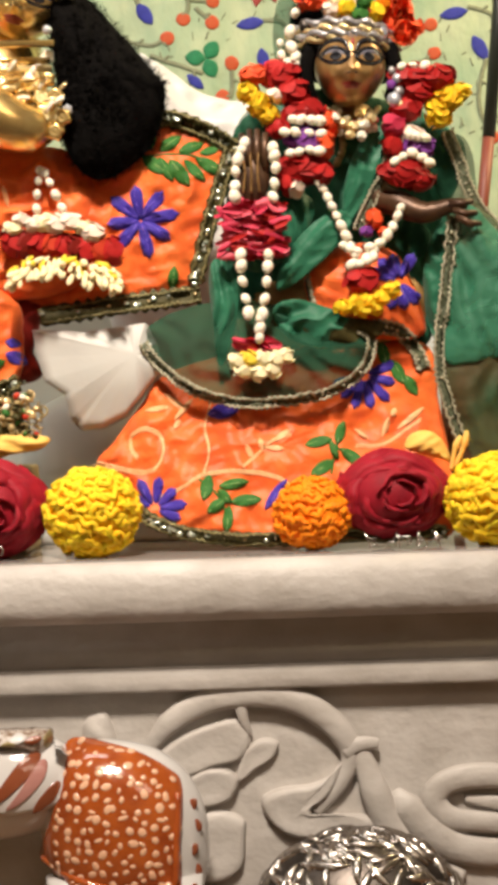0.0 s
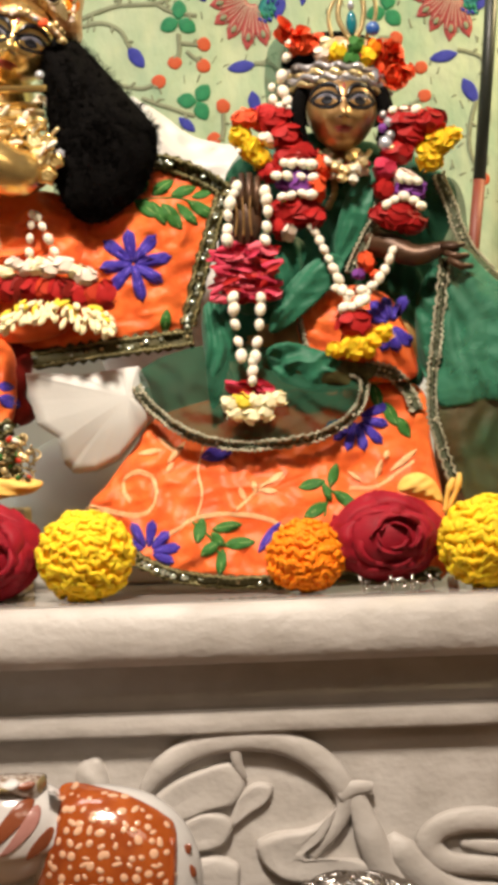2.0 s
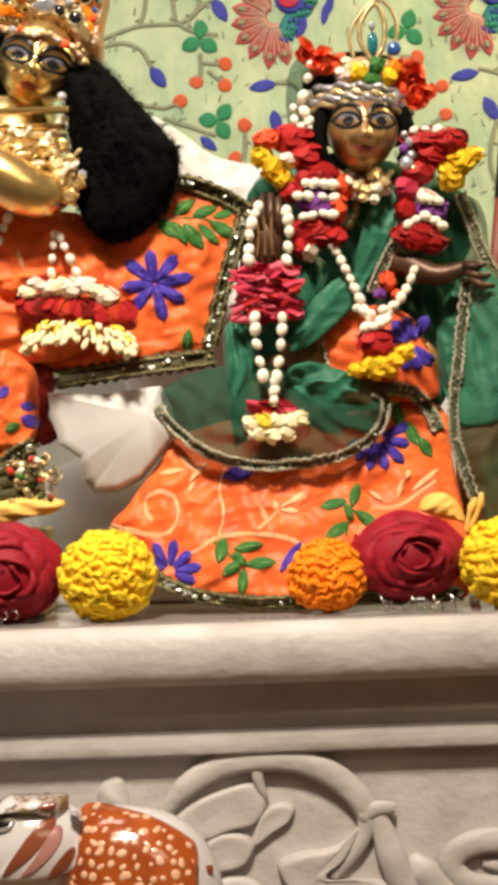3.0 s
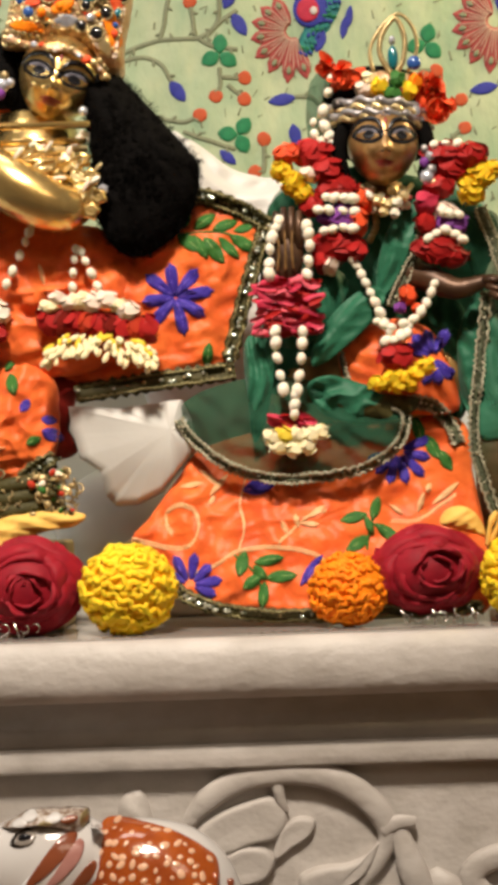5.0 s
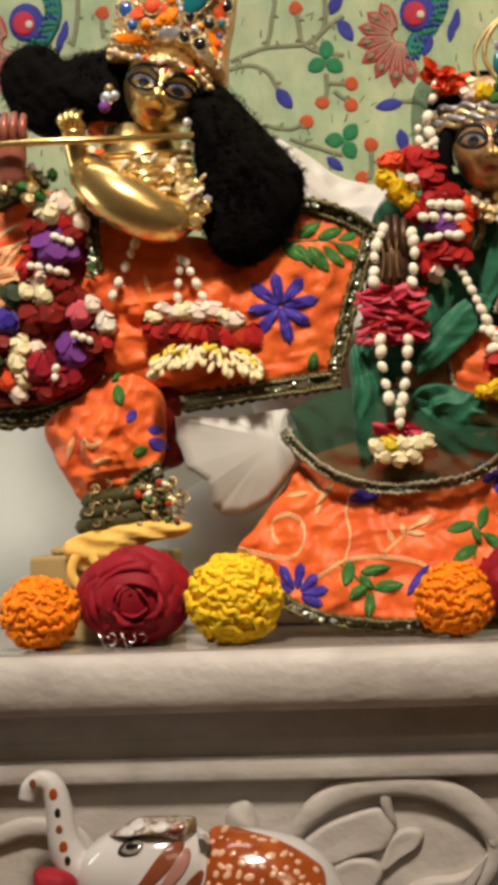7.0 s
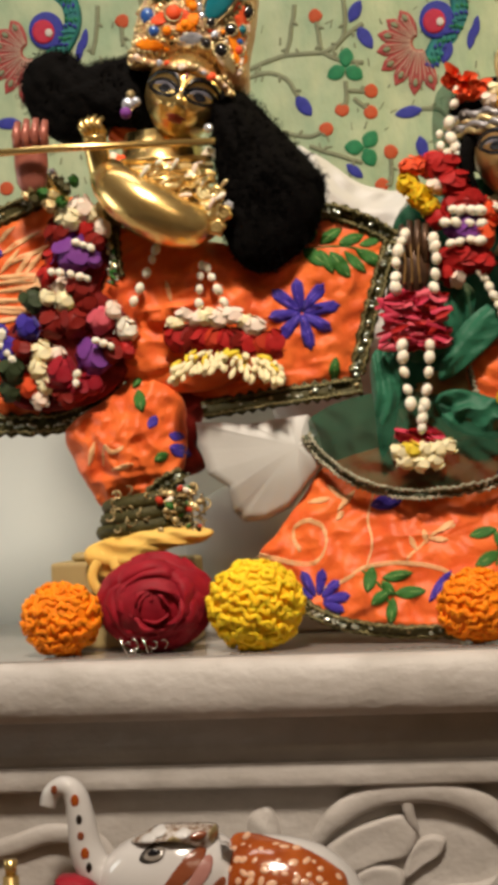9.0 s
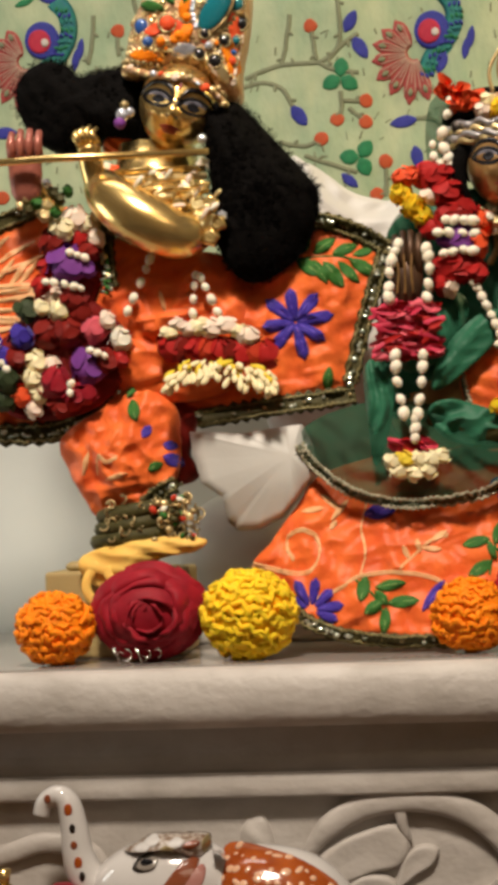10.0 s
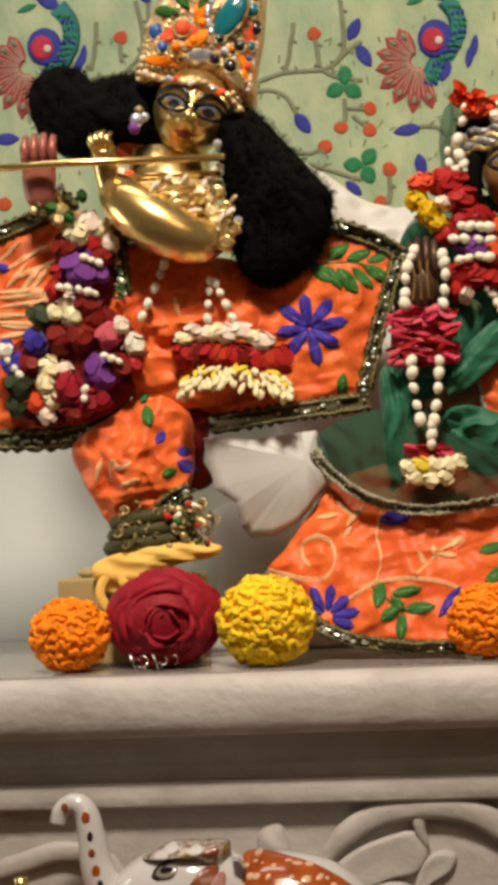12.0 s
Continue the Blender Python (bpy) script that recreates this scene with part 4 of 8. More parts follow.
add_ball(bm, (-0.1150, 0.2400, 1.0830), (0.07, 0.04, 0.055), u=30, v=20)
add_box(bm, (-0.20, 0.21, 1.0012), (0.06, 0.30, 1.03), 0.008)
white_animal = solo("animal_statue", bm, MARBLE_STATUE, "smooth white marble animal statue behind the dressed figures", "statue")


# ---- flute player: statue, hair, dress ----
def tilt(deg):
    return Matrix.Rotation(radians(deg), 3, "Y")


def add_face(bm, c, w, h, d, turn, mouth=-0.55, ex=0.44, ez=0.03, nose=-0.24, eh=0.24, skin=0, black=1, white=2, red=3):
    """A smooth metal head with painted eyes, brows and lips."""
    c = Vector(c)
    start = len(bm.verts)
    add_ball(bm, c, (w, d, h), u=48, v=36, index=skin)
    bm.verts.ensure_lookup_table()
    for v in list(bm.verts)[start:]:
        p = v.co - c
        x, z = p.x / w, p.z / h
        if p.y < 0:
            p.y -= d * 0.36 * math.exp(-(x / (0.10 if z > -0.2 else 0.16)) ** 2 - ((z - nose) / 0.26) ** 2 * (0.6 if z > nose else 4.0))
            p.y += d * 0.14 * (math.exp(-((abs(x) - 0.42) / 0.26) ** 2 - ((z - ez) / 0.17) ** 2))
            p.y -= d * 0.12 * (math.exp(-((abs(x) - 0.46) / 0.20) ** 2 - ((z + 0.36) / 0.16) ** 2))
            p.y -= d * 0.12 * math.exp(-(x / 0.22) ** 2 - ((z - mouth) / 0.09) ** 2)
            p.y -= d * 0.14 * math.exp(-(x / 0.22) ** 2 - ((z - mouth + 0.30) / 0.12) ** 2)
        p.x *= 1 - 0.13 * max(0.0, -z) ** 1.5
        v.co = c + p
    from mathutils.bvhtree import BVHTree
    tree = BVHTree.FromBMesh(bm)

    def at(x, z):
        return c + Vector((x * w, 0, z * h))

    def almond(x, z, rw, rh, lean, index, lift):
        pts = []
        for k in range(10):
            a = 2 * math.pi * k / 10
            u, q = math.cos(a) * rw, math.sin(a) * rh * (1 - 0.25 * abs(math.cos(a)))
            pts.append(at(x + u, z + q + lean * u))
        add_patch(bm, tree, pts, lift * 0.6, index, 3, 0.0004)
    for s in (-1, 1):
        almond(s * ex, ez, 0.43, eh * 1.08, s * 0.10, black, 0.0008)
        almond(s * ex, ez + 0.03, 0.27, eh * 0.58, s * 0.10, white, 0.0016)
        almond(s * ex, ez - 0.035, 0.31, eh * 0.50, s * 0.10, skin, 0.0024)
        almond(s * (ex - 0.02), ez - 0.02, 0.165, eh * 0.52, 0, black, 0.0032)
        line = [onto(tree, at(s * x, z + ez), 0.0008) for x, z in ((0.10, 0.10), (0.22, eh + 0.08), (0.48, eh + 0.16), (0.76, eh + 0.08), (0.95, 0.06))]
        add_tube(bm, loop_points(line, 5, False), [0.0008 + 0.0015 * math.sin(math.pi * k / 20) for k in range(21)], 6, black, 0.6)
        add_tube(bm, [onto(tree, at(s * x, nose - 0.02), 0.0003) for x in (0.05, 0.10, 0.15)], [0.0004, 0.0008, 0.0004], 6, black)
    add_tube(bm, loop_points([onto(tree, at(x, ez + 0.06), 0.0004) for x in (-0.16, 0, 0.16)], 4, False), 0.0007, 6, black)
    almond(0, mouth + 0.03, 0.27, 0.042, 0, red, 0.0008)
    almond(0, mouth - 0.035, 0.20, 0.05, 0, red, 0.0010)
    for k in range(-2, 3):
        almond(0.10 * k, ez + 0.50 + 0.02 * k * k, 0.035, 0.045, 0, white, 0.0008)
    almond(0, ez + 0.34, 0.05, 0.10, 0, red, 0.0010)
    if turn:
        bmesh.ops.rotate(bm, verts=list(bm.verts)[start:], cent=c, matrix=turn)
    return bm


player = bmesh.new()
add_face(player, (-0.1510, 0.1000, 1.4525), 0.0330, 0.0375, 0.036, Matrix.Rotation(radians(18), 3, "Y") @ Matrix.Rotation(radians(6), 3, "Z"), -0.68, 0.46, -0.10, -0.44, 0.20)
add_tube(player, [(-0.1740, 0.1250, 1.4250), (-0.1760, 0.1250, 1.3920), (-0.1730, 0.1300, 1.3550)], [0.0325, 0.0371, 0.0441], 20)
arm = loop_points([(-0.2170, 0.0850, 1.3900), (-0.2020, 0.0720, 1.3720), (-0.1770, 0.0660, 1.3530), (-0.1480, 0.0720, 1.3410), (-0.1280, 0.1000, 1.3590)], 6, False)
add_tube(player, arm, [0.0089 + 0.0139 * math.sin(math.pi * min(1, 0.12 + 0.80 * i / (len(arm) - 1))) for i in range(len(arm))], 24)
add_tube(player, loop_points([(-0.2170, 0.0780, 1.3830), (-0.2210, 0.0740, 1.4030), (-0.2220, 0.0700, 1.4180)], 5, False), [0.0098] * 11, 14)
for i, (x, z) in enumerate(((0, 0), (9, -6), (18, -9), (27, -6))):
    p = Vector((-0.2270, 0.0660, 1.4160)) + Vector((x * 0.00045, 0.002 * i, -z * 0.00045))
    add_tube(player, [p, p + Vector((-0.004, -0.004, 0.008)), p + Vector((-0.004 + 0.001 * i, 0.002, 0.013))], [0.0035, 0.0034, 0.0024], 8)
add_tube(player, [(-0.2740, 0.0820, 1.3710), (-0.2760, 0.0770, 1.3840), (-0.2760, 0.0760, 1.3970), (-0.2760, 0.0750, 1.4080), (-0.2750, 0.0750, 1.4120)], [0.007, 0.0125, 0.0140, 0.0140, 0.012], 18, 4, 0.5)
for i in range(4):
    p = Vector((-0.2860, 0.0720, 1.4100)) + Vector((i * 0.0075, 0, 0))
    add_tube(player, [p, p + Vector((0, -0.004, 0.012)), p + Vector((0.0005, 0.001, 0.022 + (0.002 if i in (1, 2) else 0)))], [0.0040, 0.0039, 0.0028], 8, 4)
add_tube(player, [(-0.2740, 0.0850, 1.3890), (-0.2650, 0.1150, 1.3760), (-0.2470, 0.1400, 1.3500)], [0.009, 0.010, 0.012], 12)
add_tube(player, [(-0.2060, 0.1330, 1.1500), (-0.2080, 0.1280, 1.1250), (-0.2110, 0.1220, 1.0980), (-0.2090, 0.1150, 1.0770)], [0.014, 0.015, 0.016, 0.02], 14)
solo("flute_player_statue", player, [GOLD, BLACK_PAINT, WHITE_PAINT, LIP_PAINT, PINK_GOLD], "polished gold metal statue of a flute player", "statue")

bm = bmesh.new()
add_tube(bm, [(-0.3450, 0.0580, 1.4040), (-0.2490, 0.0580, 1.4060), (-0.1230, 0.0580, 1.4040)], 0.0031, 14)
flute = solo("flute", bm, GOLD, "thin polished gold flute held at the lips", "flute")


def curls(outline, centre, bulge):
    bm = bmesh.new()
    add_sheet(bm, outline, centre, bulge, 0.03, 16, 0.0015, (0.8, 0.4), 0.012, 0.0035)
    return bm


def strands(outline, centre, bulge, n, seed):
    """Short curled hairs over the surface and past its edge."""
    rng = random.Random(seed)
    loop, c = loop_points(outline, 8), Vector(centre)
    bm = bmesh.new()
    for i in range(n):
        s = math.sqrt(rng.uniform(0.0, 1.0))
        if rng.random() < 0.3:
            s = rng.uniform(0.93, 1.0)
        p = c.lerp(rng.choice(loop), s) - Vector((0, bulge * math.sqrt(max(0, 1 - s * s)) - 0.001, 0))
        a = rng.uniform(0, 6.28)
        way = Vector((math.cos(a), rng.uniform(-0.5, 0.1), math.sin(a))) * 0.6 + (p - c).normalized() * 0.15 * s
        side = way.cross(Vector((0, 1, 0))).normalized()
        L = rng.uniform(0.003, 0.007)
        if s > 0.93:
            L = rng.uniform(0.004, 0.009)
            way = way * 0.9 + (p - c).normalized() * 0.3
        q = rng.uniform(0, 6.28)
        line = [p + way * L * t / 4 + side * 0.0018 * math.sin(q + t * 1.9) for t in range(5)]
        add_tube(bm, line, [0.0004, 0.0004, 0.0004, 0.0003, 0.0002], 3)
    return bm


hair = thing("hair_wig", (-0.1070, 0.1200, 1.3260), "long curly black hair of the flute player", "wig")
right_hair = [(-0.1330, 0.1300, 1.4650), (-0.1170, 0.1300, 1.4590), (-0.0980, 0.1400, 1.4490), (-0.0720, 0.1400, 1.4200), (-0.0440, 0.1400, 1.3850), (-0.0410, 0.1400, 1.3710), (-0.0450, 0.1400, 1.3470), (-0.0620, 0.1400, 1.3220), (-0.0880, 0.1300, 1.3070), (-0.1100, 0.1200, 1.3120), (-0.1240, 0.1200, 1.3410), (-0.1260, 0.1200, 1.3840), (-0.1300, 0.1200, 1.4270)]
left_hair = [(-0.2900, 0.1400, 1.4740), (-0.2820, 0.1400, 1.4910), (-0.2630, 0.1400, 1.5000), (-0.2460, 0.1400, 1.4950), (-0.2350, 0.1400, 1.4850), (-0.2150, 0.1400, 1.4880), (-0.1920, 0.1400, 1.4890), (-0.1870, 0.1300, 1.4610), (-0.1930, 0.1300, 1.4350), (-0.2170, 0.1400, 1.4350), (-0.2390, 0.1400, 1.4250), (-0.2630, 0.1400, 1.4280), (-0.2830, 0.1400, 1.4460)]
bm = bmesh.new()
add_ball(bm, (-0.1740, 0.1500, 1.4630), (0.0436, 0.016, 0.0351), u=28, v=20)
part("hair_mass", bm, HAIR, hair)
part("hair_mass", curls(right_hair, (-0.0930, 0.1250, 1.3830), 0.028), HAIR, hair)
part("hair_mass", curls(left_hair, (-0.2430, 0.1400, 1.4620), 0.018), HAIR, hair)
tagged(part("fuzz", strands(right_hair, (-0.0930, 0.1250, 1.3830), 0.029, 1800, 3), HAIR, hair), kind="stuff")
tagged(part("fuzz", strands(left_hair, (-0.2430, 0.1400, 1.4620), 0.019, 900, 4), HAIR, hair), kind="stuff")

hair.location.y -= 0.025

# crown of the flute player
crown = thing("crown", (-0.1520, 0.1100, 1.4780), "tall jewelled gold and peach crown with coloured stones", "crown")
bm = bmesh.new()
add_sheet(bm, [(-0.1950, 0.1000, 1.4780), (-0.1920, 0.1000, 1.4990), (-0.1860, 0.1000, 1.5240), (-0.1710, 0.1000, 1.5520), (-0.1470, 0.1000, 1.5790), (-0.1190, 0.1000, 1.5840), (-0.0904, 0.1000, 1.5705), (-0.0889, 0.1000, 1.5373), (-0.0927, 0.1000, 1.5093), (-0.0985, 0.1000, 1.4814), (-0.1003, 0.1000, 1.4580), (-0.1140, 0.1000, 1.4540), (-0.1230, 0.1000, 1.4690), (-0.1550, 0.0950, 1.4810)], (-0.1350, 0.1000, 1.5210), 0.030, 0.03, 12, 0.0012, (0.5, 0.8), 0.012, 0.003)
body = part("crown_body", bm, CROWN_PEACH, crown)
CROWN_TREE = tree_of(body)


def studs(parent, tree, line, n, r, material, name="bead", lift=0.001, squash=0.7):
    """A row of round stones along a line on a surface."""
    pts = loop_points(line, 12, False)
    for k in range(n):
        p = pts[round(k / max(1, n - 1) * (len(pts) - 1))]
        bm = bmesh.new()
        add_ball(bm, onto(tree, p, lift), (r, r * squash, r), u=10, v=7)
        part(name, bm, material, parent)


def stone(parent, tree, c, rx, rz, angle, material, rim=True, name="stone"):
    bm = bmesh.new()
    p = onto(tree, c, 0.0015)
    add_ball(bm, p, (rx, 0.004, rz), tilt(angle), 16, 10)
    s = part(name, bm, material, parent)
    if rim:
        bm = bmesh.new()
        m = tilt(angle)
        ring = [p + m @ Vector((rx * 1.12 * math.cos(a), 0, rz * 1.12 * math.sin(a))) for a in [k * math.pi / 10 for k in range(21)]]
        add_tube(bm, ring, 0.0011, 6)
        part("stone_rim", bm, TRIM_GOLD, s)


bm = bmesh.new()
brim = loop_points([(-0.1920, 0.0850, 1.4830), (-0.1720, 0.0700, 1.4730), (-0.1540, 0.0640, 1.4680), (-0.1360, 0.0640, 1.4650), (-0.1200, 0.0700, 1.4550), (-0.1100, 0.0850, 1.4470)], 6, False)
add_tube(bm, brim, 0.0027, 12)
part("brim", bm, CROWN_PEACH, crown, "rolled gold brim")
for k in range(0, len(brim), 2):
    bm = bmesh.new()
    r = 0.0020 + 0.0022 * abs(noise.noise(Vector((k * 3.7, 0, 0))))
    add_ball(bm, Vector(brim[k]) - Vector((0, 0.0018, 0.0015 * math.sin(k * 2.3))), (r * 1.3, 0.0020, r), tilt(40 * math.sin(k * 1.7)), 10, 8)
    part("bead", bm, (PALE_GOLD, ORCHID, PALE_GOLD, TRIM_GOLD, JEWEL_WHITE, CORAL_PETAL)[k // 2 % 6], crown)
stone(crown, CROWN_TREE, (-0.1150, 0.1000, 1.5220), 0.0101, 0.0201, 35, JEWEL_TEAL)
stone(crown, CROWN_TREE, (-0.1770, 0.1000, 1.5150), 0.0059, 0.0069, 0, JEWEL_BLUE)
stone(crown, CROWN_TREE, (-0.1710, 0.1000, 1.5000), 0.0046, 0.0046, 0, JEWEL_BLUE)
stone(crown, CROWN_TREE, (-0.1240, 0.1000, 1.5030), 0.0041, 0.0041, 0, JEWEL_BLACK, True)
stone(crown, CROWN_TREE, (-0.1090, 0.1000, 1.4980), 0.0050, 0.0050, 0, JEWEL_BLACK, True)
stone(crown, CROWN_TREE, (-0.1290, 0.1000, 1.4880), 0.0046, 0.0046, 0, JEWEL_BLACK, True)
stone(crown, CROWN_TREE, (-0.1170, 0.1000, 1.4810), 0.0055, 0.0055, 0, JEWEL_BLACK, True)
stone(crown, CROWN_TREE, (-0.0970, 0.1000, 1.5400), 0.0059, 0.0059, 0, JEWEL_BLACK, True)
stone(crown, CROWN_TREE, (-0.0960, 0.1000, 1.5140), 0.0055, 0.0055, 0, JEWEL_BLACK, True)
stone(crown, CROWN_TREE, (-0.0980, 0.1000, 1.5280), 0.0059, 0.0059, 0, JEWEL_TEAL, True)
stone(crown, CROWN_TREE, (-0.1210, 0.1000, 1.4930), 0.0037, 0.0037, 0, JEWEL_WHITE, False)
stone(crown, CROWN_TREE, (-0.1480, 0.1000, 1.4750), 0.0037, 0.0037, 0, JEWEL_WHITE, False)
stone(crown, CROWN_TREE, (-0.1100, 0.1000, 1.5150), 0.0027, 0.0027, 0, JEWEL_WHITE, False)
stone(crown, CROWN_TREE, (-0.1040, 0.1000, 1.4820), 0.0041, 0.0041, 0, CORAL_PETAL, True)
stone(crown, CROWN_TREE, (-0.1540, 0.1000, 1.5130), 0.0064, 0.0064, 0, CORAL_PETAL, True)
stone(crown, CROWN_TREE, (-0.1450, 0.1000, 1.5030), 0.0041, 0.0041, 0, MARI_O, True)
stone(crown, CROWN_TREE, (-0.1380, 0.1000, 1.5170), 0.0041, 0.0041, 0, MARI_O, True)
stone(crown, CROWN_TREE, (-0.1600, 0.1000, 1.4990), 0.0037, 0.0037, 0, MARI_O, False)
stone(crown, CROWN_TREE, (-0.1460, 0.1000, 1.4680), 0.0023, 0.0023, 0, JEWEL_RED, False)
stone(crown, CROWN_TREE, (-0.1005, 0.1000, 1.4990), 0.0041, 0.0041, 0, JEWEL_TEAL, True)
stone(crown, CROWN_TREE, (-0.1025, 0.1000, 1.4890), 0.0032, 0.0032, 0, JEWEL_BLUE, False)
studs(crown, CROWN_TREE, [(-0.1930, 0.1000, 1.4880), (-0.1690, 0.1000, 1.4840), (-0.1460, 0.1000, 1.4790), (-0.1250, 0.1000, 1.4700), (-0.1120, 0.1000, 1.4560)], 22, 0.0028, TRIM_GOLD)
studs(crown, CROWN_TREE, [(-0.1900, 0.1000, 1.4950), (-0.1640, 0.1000, 1.4940), (-0.1410, 0.1000, 1.4890), (-0.1180, 0.1000, 1.4800), (-0.1020, 0.1000, 1.4670)], 24, 0.0022, PALE_GOLD)
studs(crown, CROWN_TREE, [(-0.1680, 0.1000, 1.5180), (-0.1530, 0.1000, 1.5360), (-0.1340, 0.1000, 1.5450)], 9, 0.0026, PALE_GOLD)
studs(crown, CROWN_TREE, [(-0.1310, 0.1000, 1.5090), (-0.1330, 0.1000, 1.5260), (-0.1230, 0.1000, 1.5420), (-0.1060, 0.1000, 1.5480)], 16, 0.0026, JEWEL_WHITE)
studs(crown, CROWN_TREE, [(-0.1260, 0.1000, 1.5040), (-0.1120, 0.1000, 1.5060), (-0.1000, 0.1000, 1.5190), (-0.0970, 0.1000, 1.5380)], 14, 0.0026, TRIM_GOLD)
studs(crown, CROWN_TREE, [(-0.0945, 0.1000, 1.5500), (-0.0935, 0.1000, 1.5250), (-0.0965, 0.1000, 1.5020), (-0.1010, 0.1000, 1.4820), (-0.1040, 0.1000, 1.4650)], 18, 0.0026, ORCHID)
for c, a, ln, wd, m in (((-0.1000, 0.1000, 1.5080), 95, 0.026, 0.011, CORAL_PETAL), ((-0.1030, 0.1000, 1.4780), 80, 0.022, 0.009, MARI_O), ((-0.0990, 0.1000, 1.5360), 100, 0.024, 0.010, ORCHID), ((-0.1150, 0.1000, 1.4730), 140, 0.018, 0.008, ORCHID)):
    bm = bmesh.new()
    add_patch(bm, CROWN_TREE, petal_outline(c, a, -ln / 2, ln / 2, wd), 0.0020)
    part("enamel_petal", bm, m, crown)
rng = random.Random(77)
for k in range(80):
    p = Vector((-0.1370, 0.1000, 1.5240)) + Vector((rng.uniform(-0.055, 0.055), 0, rng.uniform(-0.055, 0.055)))
    hit = CROWN_TREE.ray_cast(Vector((p.x, -1, p.z)), Vector((0, 1, 0)))
    if hit[0] is None:
        continue
    bm = bmesh.new()
    r = rng.uniform(0.0012, 0.0025)
    add_ball(bm, hit[0] - Vector((0, 0.0008, 0)), (r, r * 0.7, r * rng.uniform(0.7, 1.4)), u=8, v=6)
    part("bead", bm, rng.choice((TRIM_GOLD, TRIM_GOLD, GOLD, JEWEL_WHITE, CORAL_PETAL, BUD, MARI_O, JEWEL_BLACK)), crown)
for c, a, ln, wd, m in (((-0.1600, 0.1000, 1.5120), 200, 0.020, 0.011, CORAL_PETAL), ((-0.1520, 0.1000, 1.5120), 330, 0.020, 0.012, CORAL_PETAL), ((-0.1480, 0.1000, 1.5010), 30, 0.022, 0.013, MARI_O), ((-0.1690, 0.1000, 1.4890), 170, 0.024, 0.009, MARI_O),
                        ((-0.1410, 0.1000, 1.5210), 70, 0.022, 0.010, MARI_O), ((-0.1040, 0.1000, 1.4820), 95, 0.024, 0.012, MARI_O), ((-0.1480, 0.1000, 1.4900), 10, 0.022, 0.010, JEWEL_WHITE), ((-0.1100, 0.1000, 1.4680), 110, 0.020, 0.010, PALE_GOLD)):
    bm = bmesh.new()
    add_patch(bm, CROWN_TREE, petal_outline(c, a, -0.005, ln - 0.005, wd), 0.0022)
    part("enamel_petal", bm, m, crown)
bm = bmesh.new()
for c, a in (((-0.1620, 0.1000, 1.5280), 155), ((-0.1510, 0.1000, 1.5340), 125), ((-0.1370, 0.1000, 1.5330), 60)):
    add_patch(bm, CROWN_TREE, petal_outline(c, a, -0.006, 0.018, 0.008), 0.003)
part("leaf_spray", bm, GREEN_THREAD, crown, "green leaf ornament")
bm = bmesh.new()
for k in range(210):
    p = Vector((-0.1370, 0.1000, 1.5240)) + Vector((rng.uniform(-0.058, 0.058), 0, rng.uniform(-0.058, 0.058)))
    a0, r, s = rng.uniform(0, 6.28), rng.uniform(0.002, 0.006), rng.choice((-1, 1))
    line = [p + Vector((r * math.cos(a0 + s * 0.7 * j) * (1 - 0.08 * j), 0, r * math.sin(a0 + s * 0.7 * j) * (1 - 0.08 * j))) for j in range(7)]
    if all(CROWN_TREE.ray_cast(Vector((q.x, -1, q.z)), Vector((0, 1, 0)))[0] is not None for q in line):
        add_tube(bm, [onto(CROWN_TREE, q, 0.0006) for q in line], 0.0008, 5)
tagged(part("filigree", bm, PALE_GOLD, crown, "curled gold filigree"), kind="stuff")


def bud_mesh():
    bm = bmesh.new()
    add_ball(bm, (0, 0, 0), (0.0037, 0.0036, 0.0046), u=10, v=8)
    for v in bm.verts:
        if v.co.z > 0:
            v.co.x *= 1 - 18 * v.co.z
            v.co.y *= 1 - 18 * v.co.z
    for f in bm.faces:
        f.smooth = True
    me = bpy.data.meshes.new("bud")
    bm.to_mesh(me)
    bm.free()
    me.materials.append(BUD)
    return me


BUD_SHAPE = bud_mesh()


def strand(parent, pts, n, size=1.0):
    """Jasmine buds threaded along a line."""
    line = loop_points(pts, 12, False)
    at = world_at(parent)
    for k in range(n):
        i = k / max(1, n - 1) * (len(line) - 1)
        j = min(int(i), len(line) - 2)
        p = line[j].lerp(line[j + 1], i - j)
        d = (line[j + 1] - line[j]).normalized() + Vector((random.uniform(-1, 1), random.uniform(-1, 1), random.uniform(-1, 1))) * 0.55
        o = new("bud", BUD_SHAPE)
        o.parent = parent
        s = size * random.uniform(0.84, 1.14)
        o.matrix_basis = Matrix.Translation(p - at) @ turn_to(d, random.uniform(0, 6)).to_4x4() @ Matrix.Diagonal((s, s, s, 1))


def bunch(parent, c, rx, rz, n, length, width, material, name="flower", seed=0, wild=0.9, ry=0.006):
    return part(name, cluster(c, (rx, ry, rz), n, length, width, seed, wild=wild), material, parent)


def bloom(parent, c, r, material, seed, n=70):
    """A small full flower head of broad petals."""
    k = r[0] if isinstance(r, tuple) else r
    return part("flower", puff(c, r, max(21, n // 2), k * 0.72, k * 0.85, seed), material, parent)


